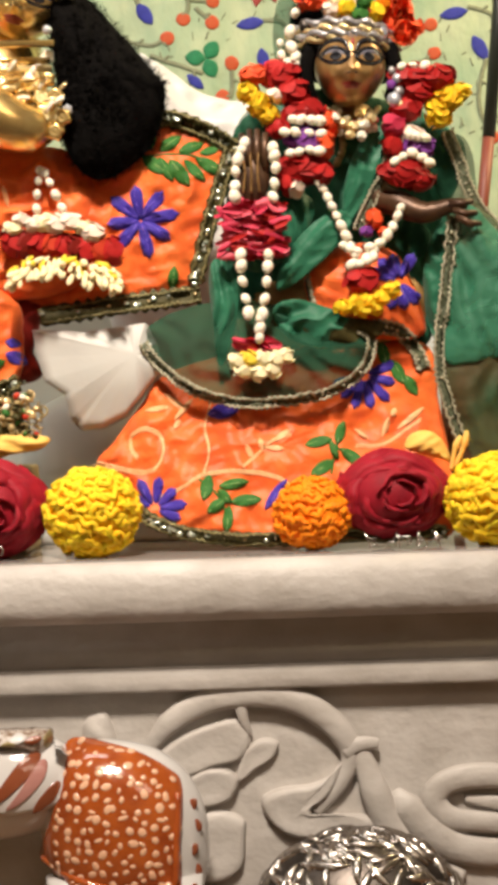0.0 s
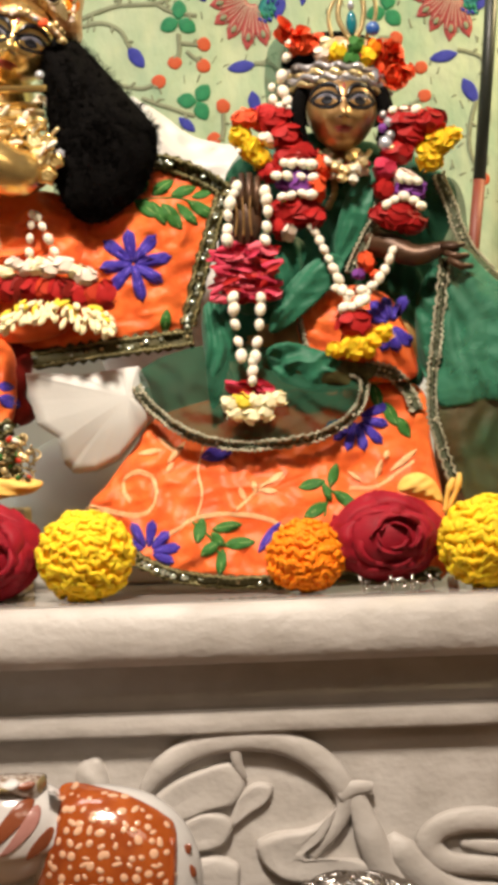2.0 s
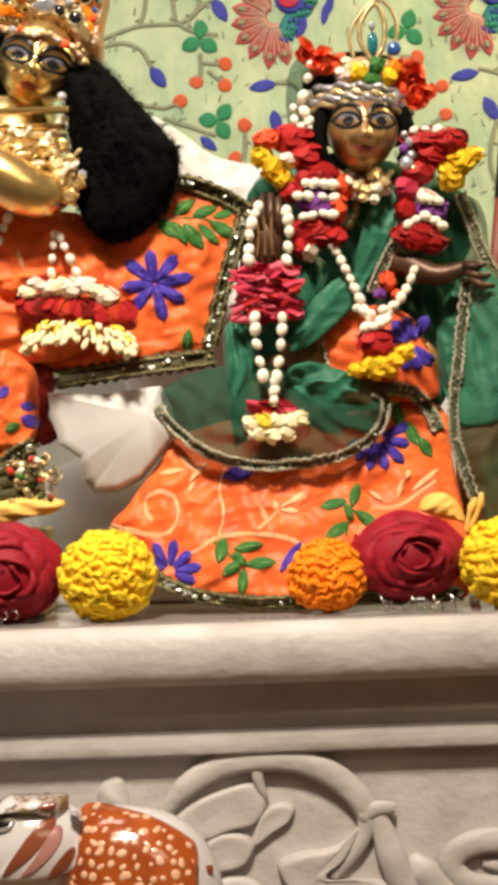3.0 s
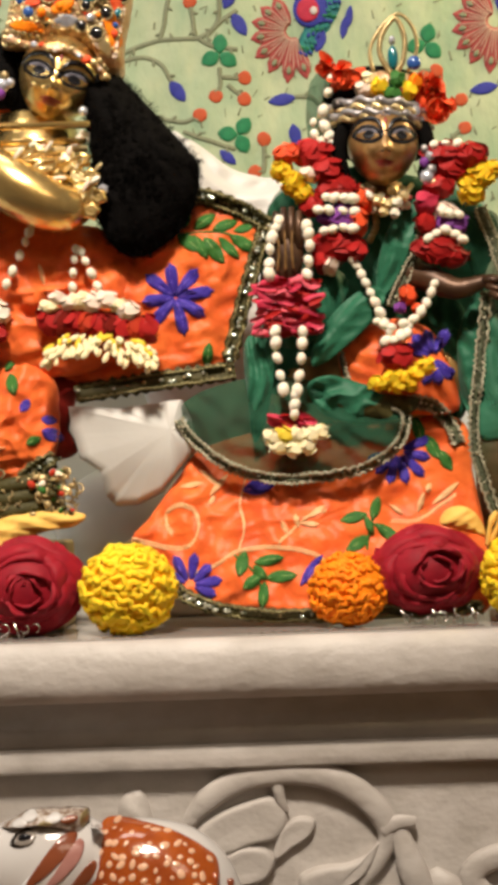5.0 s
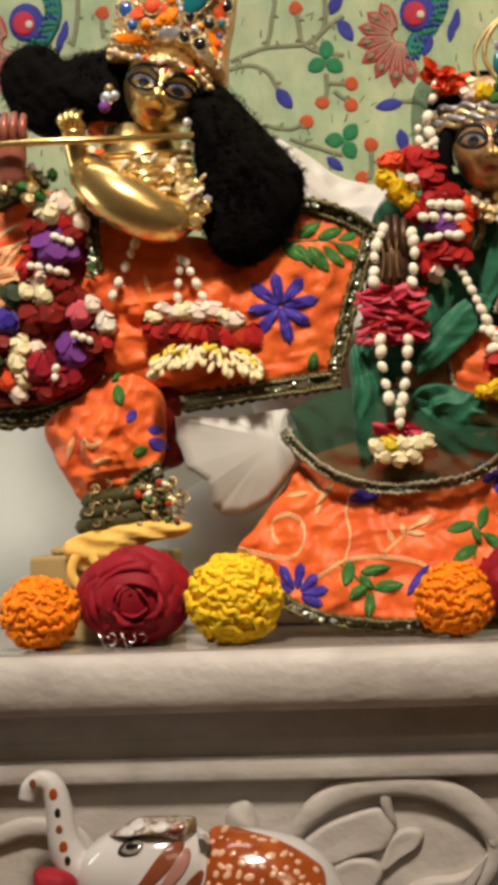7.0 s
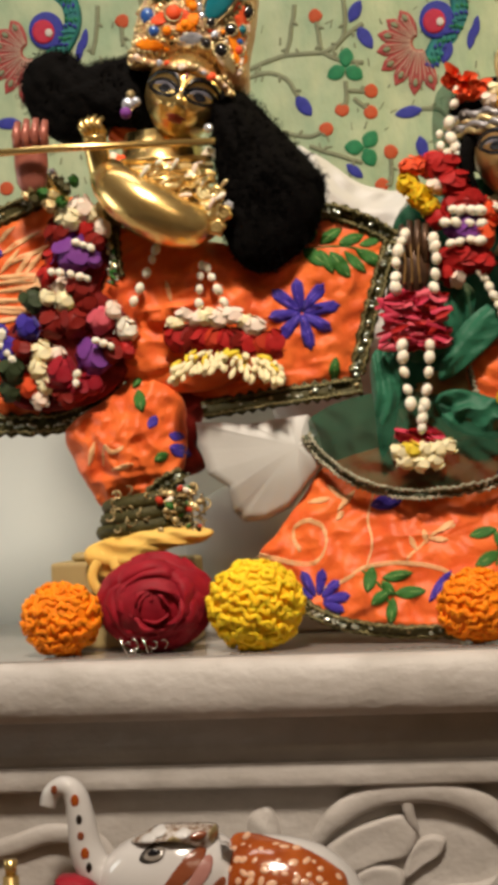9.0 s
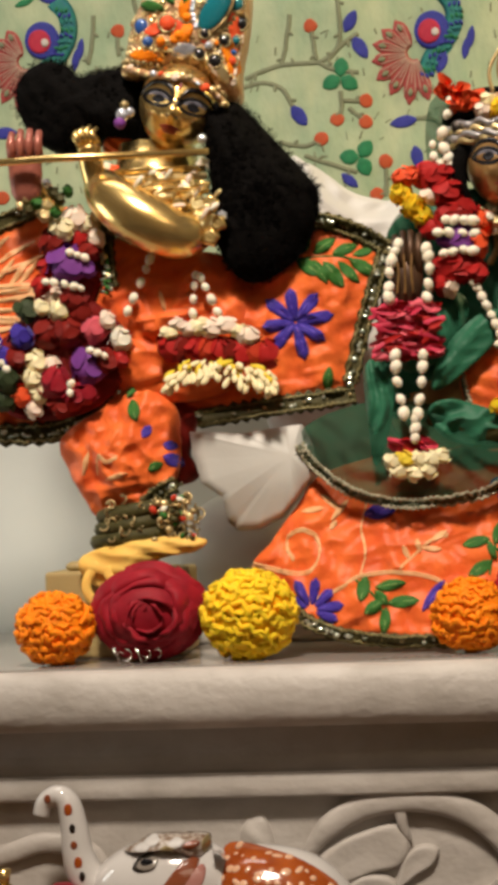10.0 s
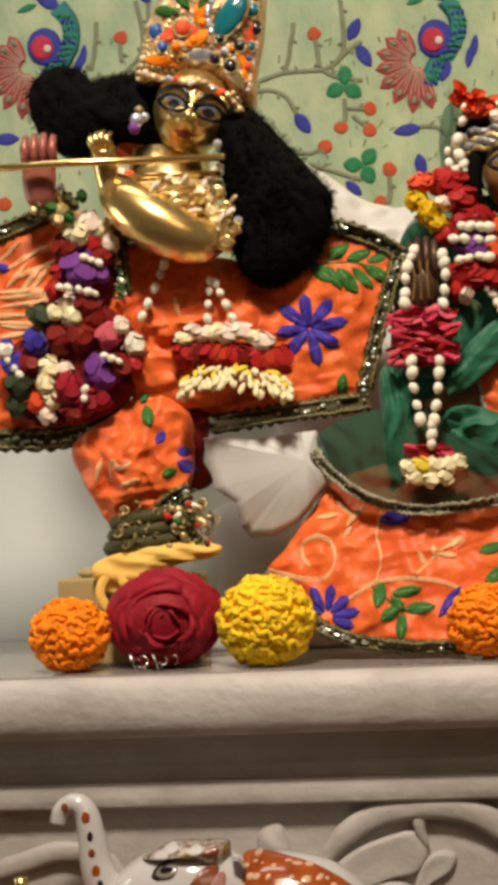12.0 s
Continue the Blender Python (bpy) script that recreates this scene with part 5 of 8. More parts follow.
def tassel(parent, line, rows, n, length, width, material, seed, name="flower", fan=0.5, yellow=0.0):
    """Slender petals packed along a line, that hang down and spread towards its ends."""
    rng = random.Random(seed)
    pts = loop_points(line, 10, False)
    for j in range(rows):
        for k in range(n):
            f = (k + rng.uniform(0.1, 0.9)) / n
            i = min(int(f * (len(pts) - 1)), len(pts) - 2)
            p = pts[i] + Vector((0, -0.003 * j - rng.uniform(0, 0.004), -length * 0.34 * j + rng.uniform(-0.002, 0.002)))
            way = Vector((fan * (2 * f - 1) + rng.uniform(-0.8, 0.8), rng.uniform(-0.8, 0.0), -1 + rng.uniform(-0.2, 0.9)))
            bm = bmesh.new()
            s = rng.uniform(0.75, 1.2)
            add_finger(bm, p, way, length * s, width * s, rng.uniform(-0.3, 0.3))
            part(name, bm, YELLOW_BASE if rng.random() < yellow * (1 - 0.6 * j) else material, parent)


def sheaf(parent, lo, hi, n, length, width, seed, slant=0.0):
    """A block of slender folded petals that lie across a garland."""
    rng = random.Random(seed)
    for k in range(n):
        f = (k + 0.5) / n
        p = Vector((rng.uniform(lo[0], hi[0]), rng.uniform(lo[1], hi[1]), lo[2] + (hi[2] - lo[2]) * f))
        flip = rng.choice((-1, 1))
        way = Vector((flip, rng.uniform(-0.35, 0.1), rng.uniform(-0.45, 0.45) + slant))
        L = length * rng.uniform(0.7, 1.25)
        bm = bmesh.new()
        add_petal(bm, p - way.normalized() * L / 2, way, L, width * rng.uniform(0.7, 1.2), rng.uniform(0.5, 1.1), math.pi / 2 + rng.uniform(-0.8, 0.8), rng.uniform(-0.2, 0.2))
        part("petal", bm, rng.choice((PINK_PETAL, PINK_PETAL, RED_PETAL, PINK_LIGHT)), parent)


# ---- dress of the flute player ----
dress = thing("embroidered_dress", (-0.2090, 0.1200, 1.1140), "bright orange satin dress with violet flowers and sequinned dark border", "dress")
bm = bmesh.new()
add_sheet(bm, [(-0.1170, 0.1350, 1.3290), (-0.0830, 0.1350, 1.3410), (-0.0520, 0.1350, 1.3500), (-0.0170, 0.1350, 1.3510), (0.0120, 0.1350, 1.3340), (0.0070, 0.1300, 1.3120), (-0.0000, 0.1300, 1.2800), (-0.0140, 0.1300, 1.2280), (-0.0230, 0.1300, 1.2090), (-0.0600, 0.1300, 1.2060), (-0.1120, 0.1300, 1.2010), (-0.1450, 0.1300, 1.2000), (-0.1680, 0.1250, 1.2210), (-0.1610, 0.1200, 1.2670), (-0.1310, 0.1250, 1.3040)], (-0.0720, 0.1300, 1.2690), 0.014, 0.006, 34, 0.0010, (0.8, 0.6), 0.030, 0.0050, 9)
flare = part("skirt_panel", bm, ORANGE, dress)
bm = bmesh.new()
add_sheet(bm, [(-0.2120, 0.1200, 1.3500), (-0.1630, 0.1200, 1.3380), (-0.1160, 0.1250, 1.3270), (-0.0970, 0.1250, 1.2840), (-0.1150, 0.1200, 1.2230), (-0.1630, 0.1200, 1.2090), (-0.2100, 0.1200, 1.2180), (-0.2290, 0.1200, 1.2700), (-0.2300, 0.1200, 1.3180)], (-0.1740, 0.1180, 1.2770), 0.024, 0.01, 30, 0.0014, (0.9, -0.4), 0.028, 0.0070, 9)
bodice = part("bodice", bm, ORANGE, dress)
bm = bmesh.new()
add_sheet(bm, [(-0.3900, 0.1300, 1.3370), (-0.3510, 0.1300, 1.3540), (-0.3220, 0.1300, 1.3620), (-0.2670, 0.1250, 1.3790), (-0.2280, 0.1200, 1.3650), (-0.2090, 0.1200, 1.3070), (-0.2120, 0.1200, 1.2270), (-0.2440, 0.1250, 1.1980), (-0.2980, 0.1300, 1.1900), (-0.3560, 0.1300, 1.1910), (-0.3990, 0.1300, 1.2120)], (-0.2990, 0.1250, 1.2790), 0.016, 0.006, 30, 0.0012, (0.8, -0.6), 0.028, 0.0050, 9)
sleeve = part("skirt_panel", bm, ORANGE, dress)
bm = bmesh.new()
add_sheet(bm, [(-0.2640, 0.1200, 1.1780), (-0.2360, 0.1200, 1.2020), (-0.1900, 0.1200, 1.2310), (-0.1650, 0.1200, 1.2060), (-0.1620, 0.1200, 1.1730), (-0.1650, 0.1200, 1.1500), (-0.1790, 0.1200, 1.1270), (-0.2130, 0.1200, 1.1170), (-0.2330, 0.1200, 1.1150), (-0.2480, 0.1200, 1.1390)], (-0.2090, 0.1150, 1.1630), 0.022, 0.012, 30, 0.0012, (0.9, 0.7), 0.026, 0.0085, 9)
leg = part("trouser_leg", bm, ORANGE, dress, "gathered orange trouser leg")
# The inner leg is orange cloth; its shade is painted as maroon.
bm = bmesh.new()
add_sheet(bm, [(-0.1950, 0.1350, 1.2280), (-0.1360, 0.1400, 1.2210), (-0.1500, 0.1350, 1.1920), (-0.1570, 0.1350, 1.1640), (-0.1490, 0.1350, 1.1490), (-0.1650, 0.1350, 1.1410), (-0.1860, 0.1350, 1.1470)], (-0.1690, 0.1300, 1.1880), 0.014, 0.008, 10, 0.002, (0.9, 0.5), 0.018, 0.002)
leg2 = part("trouser_leg", bm, MAROON, dress, "inner trouser leg, orange cloth darkened to maroon as shade")
FLARE_TREE, LEG_TREE, SLEEVE_TREE, BODICE_TREE = tree_of(flare), tree_of(leg, leg2), tree_of(sleeve), tree_of(bodice, flare)
border(dress, [(-0.0540, 0.1200, 1.3560), (-0.0310, 0.1200, 1.3530), (-0.0080, 0.1200, 1.3430), (0.0160, 0.1200, 1.3280)], 0.0139, FLARE_TREE)
border(dress, [(0.0130, 0.1200, 1.3280), (0.0030, 0.1200, 1.2970), (-0.0090, 0.1200, 1.2600), (-0.0200, 0.1200, 1.2190)], 0.0139, FLARE_TREE)
border(dress, [(-0.0160, 0.1200, 1.2100), (-0.0460, 0.1200, 1.2060), (-0.0790, 0.1200, 1.2030), (-0.1120, 0.1200, 1.1990), (-0.1480, 0.1200, 1.1950)], 0.0167, FLARE_TREE, wave=0.2)
border(dress, [(-0.3880, 0.1200, 1.3350), (-0.3490, 0.1200, 1.3500), (-0.3190, 0.1200, 1.3630), (-0.2880, 0.1200, 1.3740), (-0.2570, 0.1200, 1.3850)], 0.0158, SLEEVE_TREE)
border(dress, [(-0.3920, 0.1200, 1.2000), (-0.3530, 0.1200, 1.1920), (-0.3150, 0.1200, 1.1890), (-0.2720, 0.1200, 1.1890), (-0.2390, 0.1200, 1.1990), (-0.2170, 0.1200, 1.2160)], 0.0186, SLEEVE_TREE, wave=0.2)
border(dress, [(-0.2170, 0.1000, 1.3630), (-0.2160, 0.1000, 1.3380), (-0.2120, 0.1000, 1.3050)], 0.0119, BODICE_TREE)
border(dress, [(-0.1910, 0.1000, 1.1250), (-0.1800, 0.1000, 1.1340), (-0.1650, 0.1000, 1.1410)], 0.0137, LEG_TREE)
rng = random.Random(64)
for k in range(26):
    f = k / 25
    bm = bmesh.new()
    q = onto(BODICE_TREE, (-0.2180 + 0.0030 * f + rng.uniform(-0.0035, 0.0035), 0.1000, 1.3330 - 0.0330 * f), 0.0065)
    add_ball(bm, q, (rng.uniform(0.0014, 0.0026), 0.0008, rng.uniform(0.0014, 0.0026)), Matrix.Rotation(rng.uniform(-0.6, 0.6), 3, "X"), 8, 5)
    part("sequin", bm, rng.choice((SEQUIN, SEQUIN, GREEN_THREAD, PALE_GOLD)), dress, "bright sequin")
blossom("embroidered_petal", dress, FLARE_TREE, (-0.0630, 0.1200, 1.2710), (8, 50, 98, 140, 187, 228, 282, 325), 0.001, 0.0306, 0.0107, BLUE_THREAD, "violet-blue embroidered petal")


def leaf_set(parent, tree, rows, material, name="embroidered_leaf"):
    for c, a, l, w in rows:
        bm = bmesh.new()
        add_patch(bm, tree, petal_outline(c, a, -l / 2, l / 2, w, 0.66), crown=0.0012)
        leaf = part(name, bm, material, parent)
        d = Vector((math.cos(radians(a)), 0, math.sin(radians(a)))) * l
        bm = bmesh.new()
        add_stitch(bm, tree, [Vector(c) - d * 0.42, Vector(c) + Vector((0.0003, 0, 0.0003)), Vector(c) + d * 0.36], w * 0.13, 0.0015)
        part("leaf_vein", bm, GREEN_LIGHT if material is GREEN_THREAD else BLUE_LIGHT, leaf, "lighter thread")


def gold_work(parent, tree, pts, width):
    """Gold thread: short strokes are filled leaves, long ones a doubled line."""
    a, b = Vector(pts[0]), Vector(pts[-1])
    bm = bmesh.new()
    if len(pts) <= 3:
        d = b - a
        L = d.length * 1.25
        add_patch(bm, tree, petal_outline((a + b) / 2, math.degrees(math.atan2(d.z, d.x)), -L / 2, L / 2, min(0.0050, max(width * 1.2, L * 0.22)), 0.7), crown=0.0011)
        leaf = part("gold_leaf", bm, GOLD_THREAD, parent)
        bm = bmesh.new()
        add_stitch(bm, tree, [a, (a + b) / 2 + Vector((0.0004, 0, 0)), b], 0.0010, 0.0012)
        part("leaf_vein", bm, ORANGE, leaf, "orange gap between the threads")
    else:
        line = loop_points(pts, 5, False)
        for j, k in enumerate((-0.3, 0.3)):
            add_stitch(bm, tree, [p + Vector((0.3, 0, 1)) * width * k + 0.0006 * noise.noise_vector(p * 160) for p in line], width * 0.6, per=2)
        part("gold_stitch", bm, GOLD_THREAD, parent)


leaf_set(dress, FLARE_TREE, [((-0.0500, 0.1200, 1.3160), 142, 0.027, 0.012), ((-0.0300, 0.1200, 1.3090), 125, 0.028, 0.012), ((-0.0050, 0.1200, 1.3140), 148, 0.027, 0.011), ((-0.0370, 0.1200, 1.3340), 35, 0.022, 0.011), ((-0.0200, 0.1200, 1.3300), 20, 0.022, 0.010), ((-0.0380, 0.1200, 1.2230), 80, 0.020, 0.009), ((-0.0410, 0.1200, 1.3120), 118, 0.024, 0.009), ((-0.0175, 0.1200, 1.3105), 132, 0.025, 0.009), ((-0.0540, 0.1200, 1.3340), 50, 0.018, 0.008), ((-0.0050, 0.1200, 1.3270), 15, 0.018, 0.008)], GREEN_THREAD)
bm = bmesh.new()
add_stitch(bm, FLARE_TREE, [(-0.0600, 0.1200, 1.3230), (-0.0370, 0.1200, 1.3250), (-0.0130, 0.1200, 1.3210), (0.0050, 0.1200, 1.3090)], 0.0016)
part("stem_stitch", bm, GREEN_THREAD, dress)
leaf_set(dress, LEG_TREE, [((-0.1970, 0.1000, 1.2030), 105, 0.020, 0.010), ((-0.1810, 0.1000, 1.1560), 25, 0.013, 0.008), ((-0.2000, 0.1000, 1.2200), 60, 0.014, 0.007)], GREEN_THREAD)
leaf_set(dress, LEG_TREE, [((-0.1670, 0.1000, 1.1610), -30, 0.016, 0.011), ((-0.1690, 0.1000, 1.1730), -10, 0.012, 0.008), ((-0.1870, 0.1000, 1.1850), 60, 0.012, 0.008)], BLUE_THREAD)
leaf_set(dress, SLEEVE_TREE, [((-0.3130, 0.1000, 1.2650), 110, 0.022, 0.012), ((-0.2970, 0.1000, 1.2480), -20, 0.020, 0.010), ((-0.3160, 0.1000, 1.3330), 160, 0.012, 0.008)], BLUE_THREAD)
for tree, pts in ((SLEEVE_TREE, [(-0.3170, 0.1000, 1.3070), (-0.2980, 0.1000, 1.3110), (-0.2740, 0.1000, 1.3080)]), (SLEEVE_TREE, [(-0.3170, 0.1000, 1.2840), (-0.2940, 0.1000, 1.2810)]), (SLEEVE_TREE, [(-0.3120, 0.1000, 1.3170), (-0.3050, 0.1000, 1.3300), (-0.2970, 0.1000, 1.3330)]), (SLEEVE_TREE, [(-0.2930, 0.1000, 1.3120), (-0.2880, 0.1000, 1.3270), (-0.2780, 0.1000, 1.3300)]), (SLEEVE_TREE, [(-0.3360, 0.1000, 1.2920), (-0.3170, 0.1000, 1.2980), (-0.2930, 0.1000, 1.2920)]),
                  (LEG_TREE, [(-0.2420, 0.1000, 1.1530), (-0.2390, 0.1000, 1.1640), (-0.2370, 0.1000, 1.1690)]), (LEG_TREE, [(-0.2300, 0.1000, 1.1520), (-0.2270, 0.1000, 1.1660), (-0.2200, 0.1000, 1.1610), (-0.2110, 0.1000, 1.1650)]), (LEG_TREE, [(-0.2210, 0.1000, 1.1470), (-0.2120, 0.1000, 1.1440), (-0.2050, 0.1000, 1.1510)]),
                  (BODICE_TREE, [(-0.1710, 0.1000, 1.2980), (-0.1650, 0.1000, 1.2930), (-0.1680, 0.1000, 1.2840)])):
    gold_work(dress, tree, pts, 0.0032)

for pts in ([(-0.3191, 0.1000, 1.3396), (-0.3024, 0.1000, 1.3540)], [(-0.3126, 0.1000, 1.3317), (-0.2815, 0.1000, 1.3482)], [(-0.3053, 0.1000, 1.3228), (-0.2734, 0.1000, 1.3355)], [(-0.3199, 0.1000, 1.3121), (-0.2798, 0.1000, 1.3121)], [(-0.3165, 0.1000, 1.3001), (-0.2706, 0.1000, 1.3031)], [(-0.3207, 0.1000, 1.2870), (-0.2770, 0.1000, 1.2817)], [(-0.3009, 0.1000, 1.3112), (-0.2859, 0.1000, 1.3294)], [(-0.2918, 0.1000, 1.2975), (-0.2723, 0.1000, 1.3098)], [(-0.3211, 0.1000, 1.2743), (-0.2972, 0.1000, 1.2769)]):
    gold_work(dress, SLEEVE_TREE, pts, 0.0036)

# anklet and foot ornaments
anklet = thing("anklet", (-0.1940, 0.1100, 1.0880), "dark beaded anklet with curled gold wire", "jewellery")
bm = bmesh.new()
for k, (y, r) in enumerate(((915, 62), (938, 66), (960, 74))):
    c = Vector((-0.1990, 0.1100, 1.1100))
    z = c.z + (938 - y) * 0.00046
    ring = [Vector((c.x + r * 0.00046 * math.cos(a), c.y + 0.022 * math.sin(a), z + 0.004 * math.cos(a))) for a in [j * math.pi / 12 for j in range(25)]]
    add_tube(bm, ring, 0.0068, 8)
part("bead_band", bm, TRIM_DARK, anklet)
rng = random.Random(8)
bm = bmesh.new()
for k in range(90):
    p = Vector((-0.1880, 0.0850, 1.1110)) + Vector((rng.uniform(-0.036, 0.044), rng.uniform(-0.004, 0.006), rng.uniform(-0.016, 0.020)))
    a0, r = rng.uniform(0, 6.28), rng.uniform(0.0018, 0.004)
    add_tube(bm, [p + Vector((r * math.cos(a0 + j * 0.6), -0.002 * math.sin(j), r * math.sin(a0 + j * 0.6))) for j in range(7)], 0.0009, 5)
tagged(part("wire_curl", bm, TRIM_GOLD, anklet, "curled gold wire"), kind="stuff")

for k in range(34):
    bm = bmesh.new()
    p = Vector((-0.162, 0.083, 1.108)) + Vector((rng.uniform(-0.020, 0.017), rng.uniform(-0.003, 0.003), rng.uniform(-0.016, 0.024)))
    r = rng.uniform(0.0016, 0.0032)
    add_ball(bm, p, (r * 1.4, r, r), tilt(rng.uniform(-60, 60)), 8, 6)
    part("bead", bm, rng.choice((CORAL_DARK, GREEN_THREAD, PALE_GOLD, TRIM_DARK, TRIM_GOLD, BUD)), anklet)

# stone base and yellow cloth under the feet
bm = bmesh.new()
b0, b1 = Vector((-0.2770, 0.1000, 1.0570)), Vector((-0.1630, 0.1000, 1.0730))
add_box(bm, (b0.x, 0.10, 1.0013), (b1.x, 0.20, b1.z), 0.004)
solo("statue_base", bm, BASE_STONE, "low yellow stone block under the feet of the gold statue", "pedestal", smooth=False)
bm = bmesh.new()
p = Vector((-0.2530, 0.1100, 1.0840))
add_ball(bm, (p.x, 0.115, b1.z + 0.0035), (0.009, 0.007, 0.0045), u=14, v=10)
solo("small_stone", bm, BASE_STONE, "small olive pebble on the stone block", "stone")
petal = thing("yellow_cloth", (-0.1920, 0.0900, 1.0750), "crumpled pale yellow silk scrap draped over the base", "cloth")
bm = bmesh.new()
add_sheet(bm, [(-0.2450, 0.0900, 1.0830), (-0.2210, 0.0900, 1.0930), (-0.1810, 0.0850, 1.0990), (-0.1410, 0.0850, 1.0960), (-0.1490, 0.0880, 1.0860), (-0.1780, 0.0900, 1.0810), (-0.2010, 0.0900, 1.0640), (-0.2230, 0.0900, 1.0590), (-0.2390, 0.0900, 1.0650)], (-0.1980, 0.0880, 1.0850), 0.010, 0.004, 10, 0.0022, (0.3, 0.9), 0.014, 0.002)
part("drape", bm, YELLOW_CLOTH, petal)
for pts in ([(-0.2280, 0.0850, 1.0790), (-0.2370, 0.0830, 1.0680), (-0.2380, 0.0820, 1.0570), (-0.2300, 0.0820, 1.0450)], [(-0.2210, 0.0820, 1.0760), (-0.2180, 0.0800, 1.0670), (-0.2070, 0.0800, 1.0610)]):
    bm = bmesh.new()
    add_tube(bm, loop_points(pts, 6, False), 0.0042, 8, 0, 0.5)
    part("loose_end", bm, YELLOW_CLOTH, petal)

# garland of buds and cream flowers on the dress
garland = thing("flower_garland", (-0.1270, 0.0850, 1.2110), "hanging garland of white jasmine buds, red petals and cream flowers", "garland")
strand(garland, [(-0.1410, 0.0880, 1.3100), (-0.1430, 0.0840, 1.2900), (-0.1440, 0.0820, 1.2690)], 5)
strand(garland, [(-0.1370, 0.0880, 1.3080), (-0.1280, 0.0840, 1.2890), (-0.1200, 0.0820, 1.2710)], 5)
strand(garland, [(-0.1780, 0.0880, 1.3250), (-0.1860, 0.0860, 1.3060), (-0.1970, 0.0840, 1.2830)], 5)
for k, (x, z, r) in enumerate(((-0.163, 1.263, 0.0068), (-0.156, 1.270, 0.0066), (-0.147, 1.266, 0.0072), (-0.138, 1.267, 0.0085), (-0.128, 1.266, 0.0090), (-0.118, 1.267, 0.0088), (-0.108, 1.263, 0.0066), (-0.099, 1.258, 0.0090))):
    part("flower", puff((x, 0.081, z), (r * 1.2, r * 0.7, r * 0.85), 21, r * 0.8, r * 0.8, 300 + k), ORCHID if k % 3 else CREAM, garland)
for k in range(9):
    x = -0.164 + 0.0097 * k
    part("flower", puff((x, 0.087, 1.2525 - 0.0012 * k), (0.0115, 0.009, 0.0115), 18, 0.010, 0.012, 320 + k), (RED_PETAL, MAROON, RED_PETAL, CORAL_DARK)[k % 4], garland)
tassel(garland, [(-0.164, 0.082, 1.230), (-0.150, 0.080, 1.238), (-0.130, 0.080, 1.240), (-0.108, 0.080, 1.236), (-0.090, 0.081, 1.231), (-0.082, 0.082, 1.226)], 4, 23, 0.0110, 0.0054, CREAM, 340, fan=0.45, yellow=0.75)

posy = thing("flower_bouquet", (-0.2510, 0.0850, 1.2030), "dense garland of red, purple and cream blossoms on the chest", "garland")
# Dark red sheet that fills the gaps between the blossoms.
bm = bmesh.new()
add_sheet(bm, [(-0.262, 0.108, 1.352), (-0.240, 0.108, 1.360), (-0.222, 0.108, 1.345), (-0.220, 0.108, 1.318), (-0.228, 0.108, 1.296), (-0.206, 0.106, 1.282), (-0.200, 0.106, 1.258), (-0.208, 0.106, 1.228), (-0.232, 0.106, 1.206), (-0.268, 0.106, 1.198), (-0.302, 0.108, 1.204), (-0.314, 0.110, 1.232), (-0.306, 0.110, 1.268), (-0.284, 0.110, 1.288), (-0.272, 0.108, 1.320)], (-0.252, 0.104, 1.262), 0.010, 0.004, 16, 0.002, (0.7, 0.7), 0.018, 0.005)
part("posy_backing", bm, DEEP_RED, posy, "dark red sheet behind the blossoms")
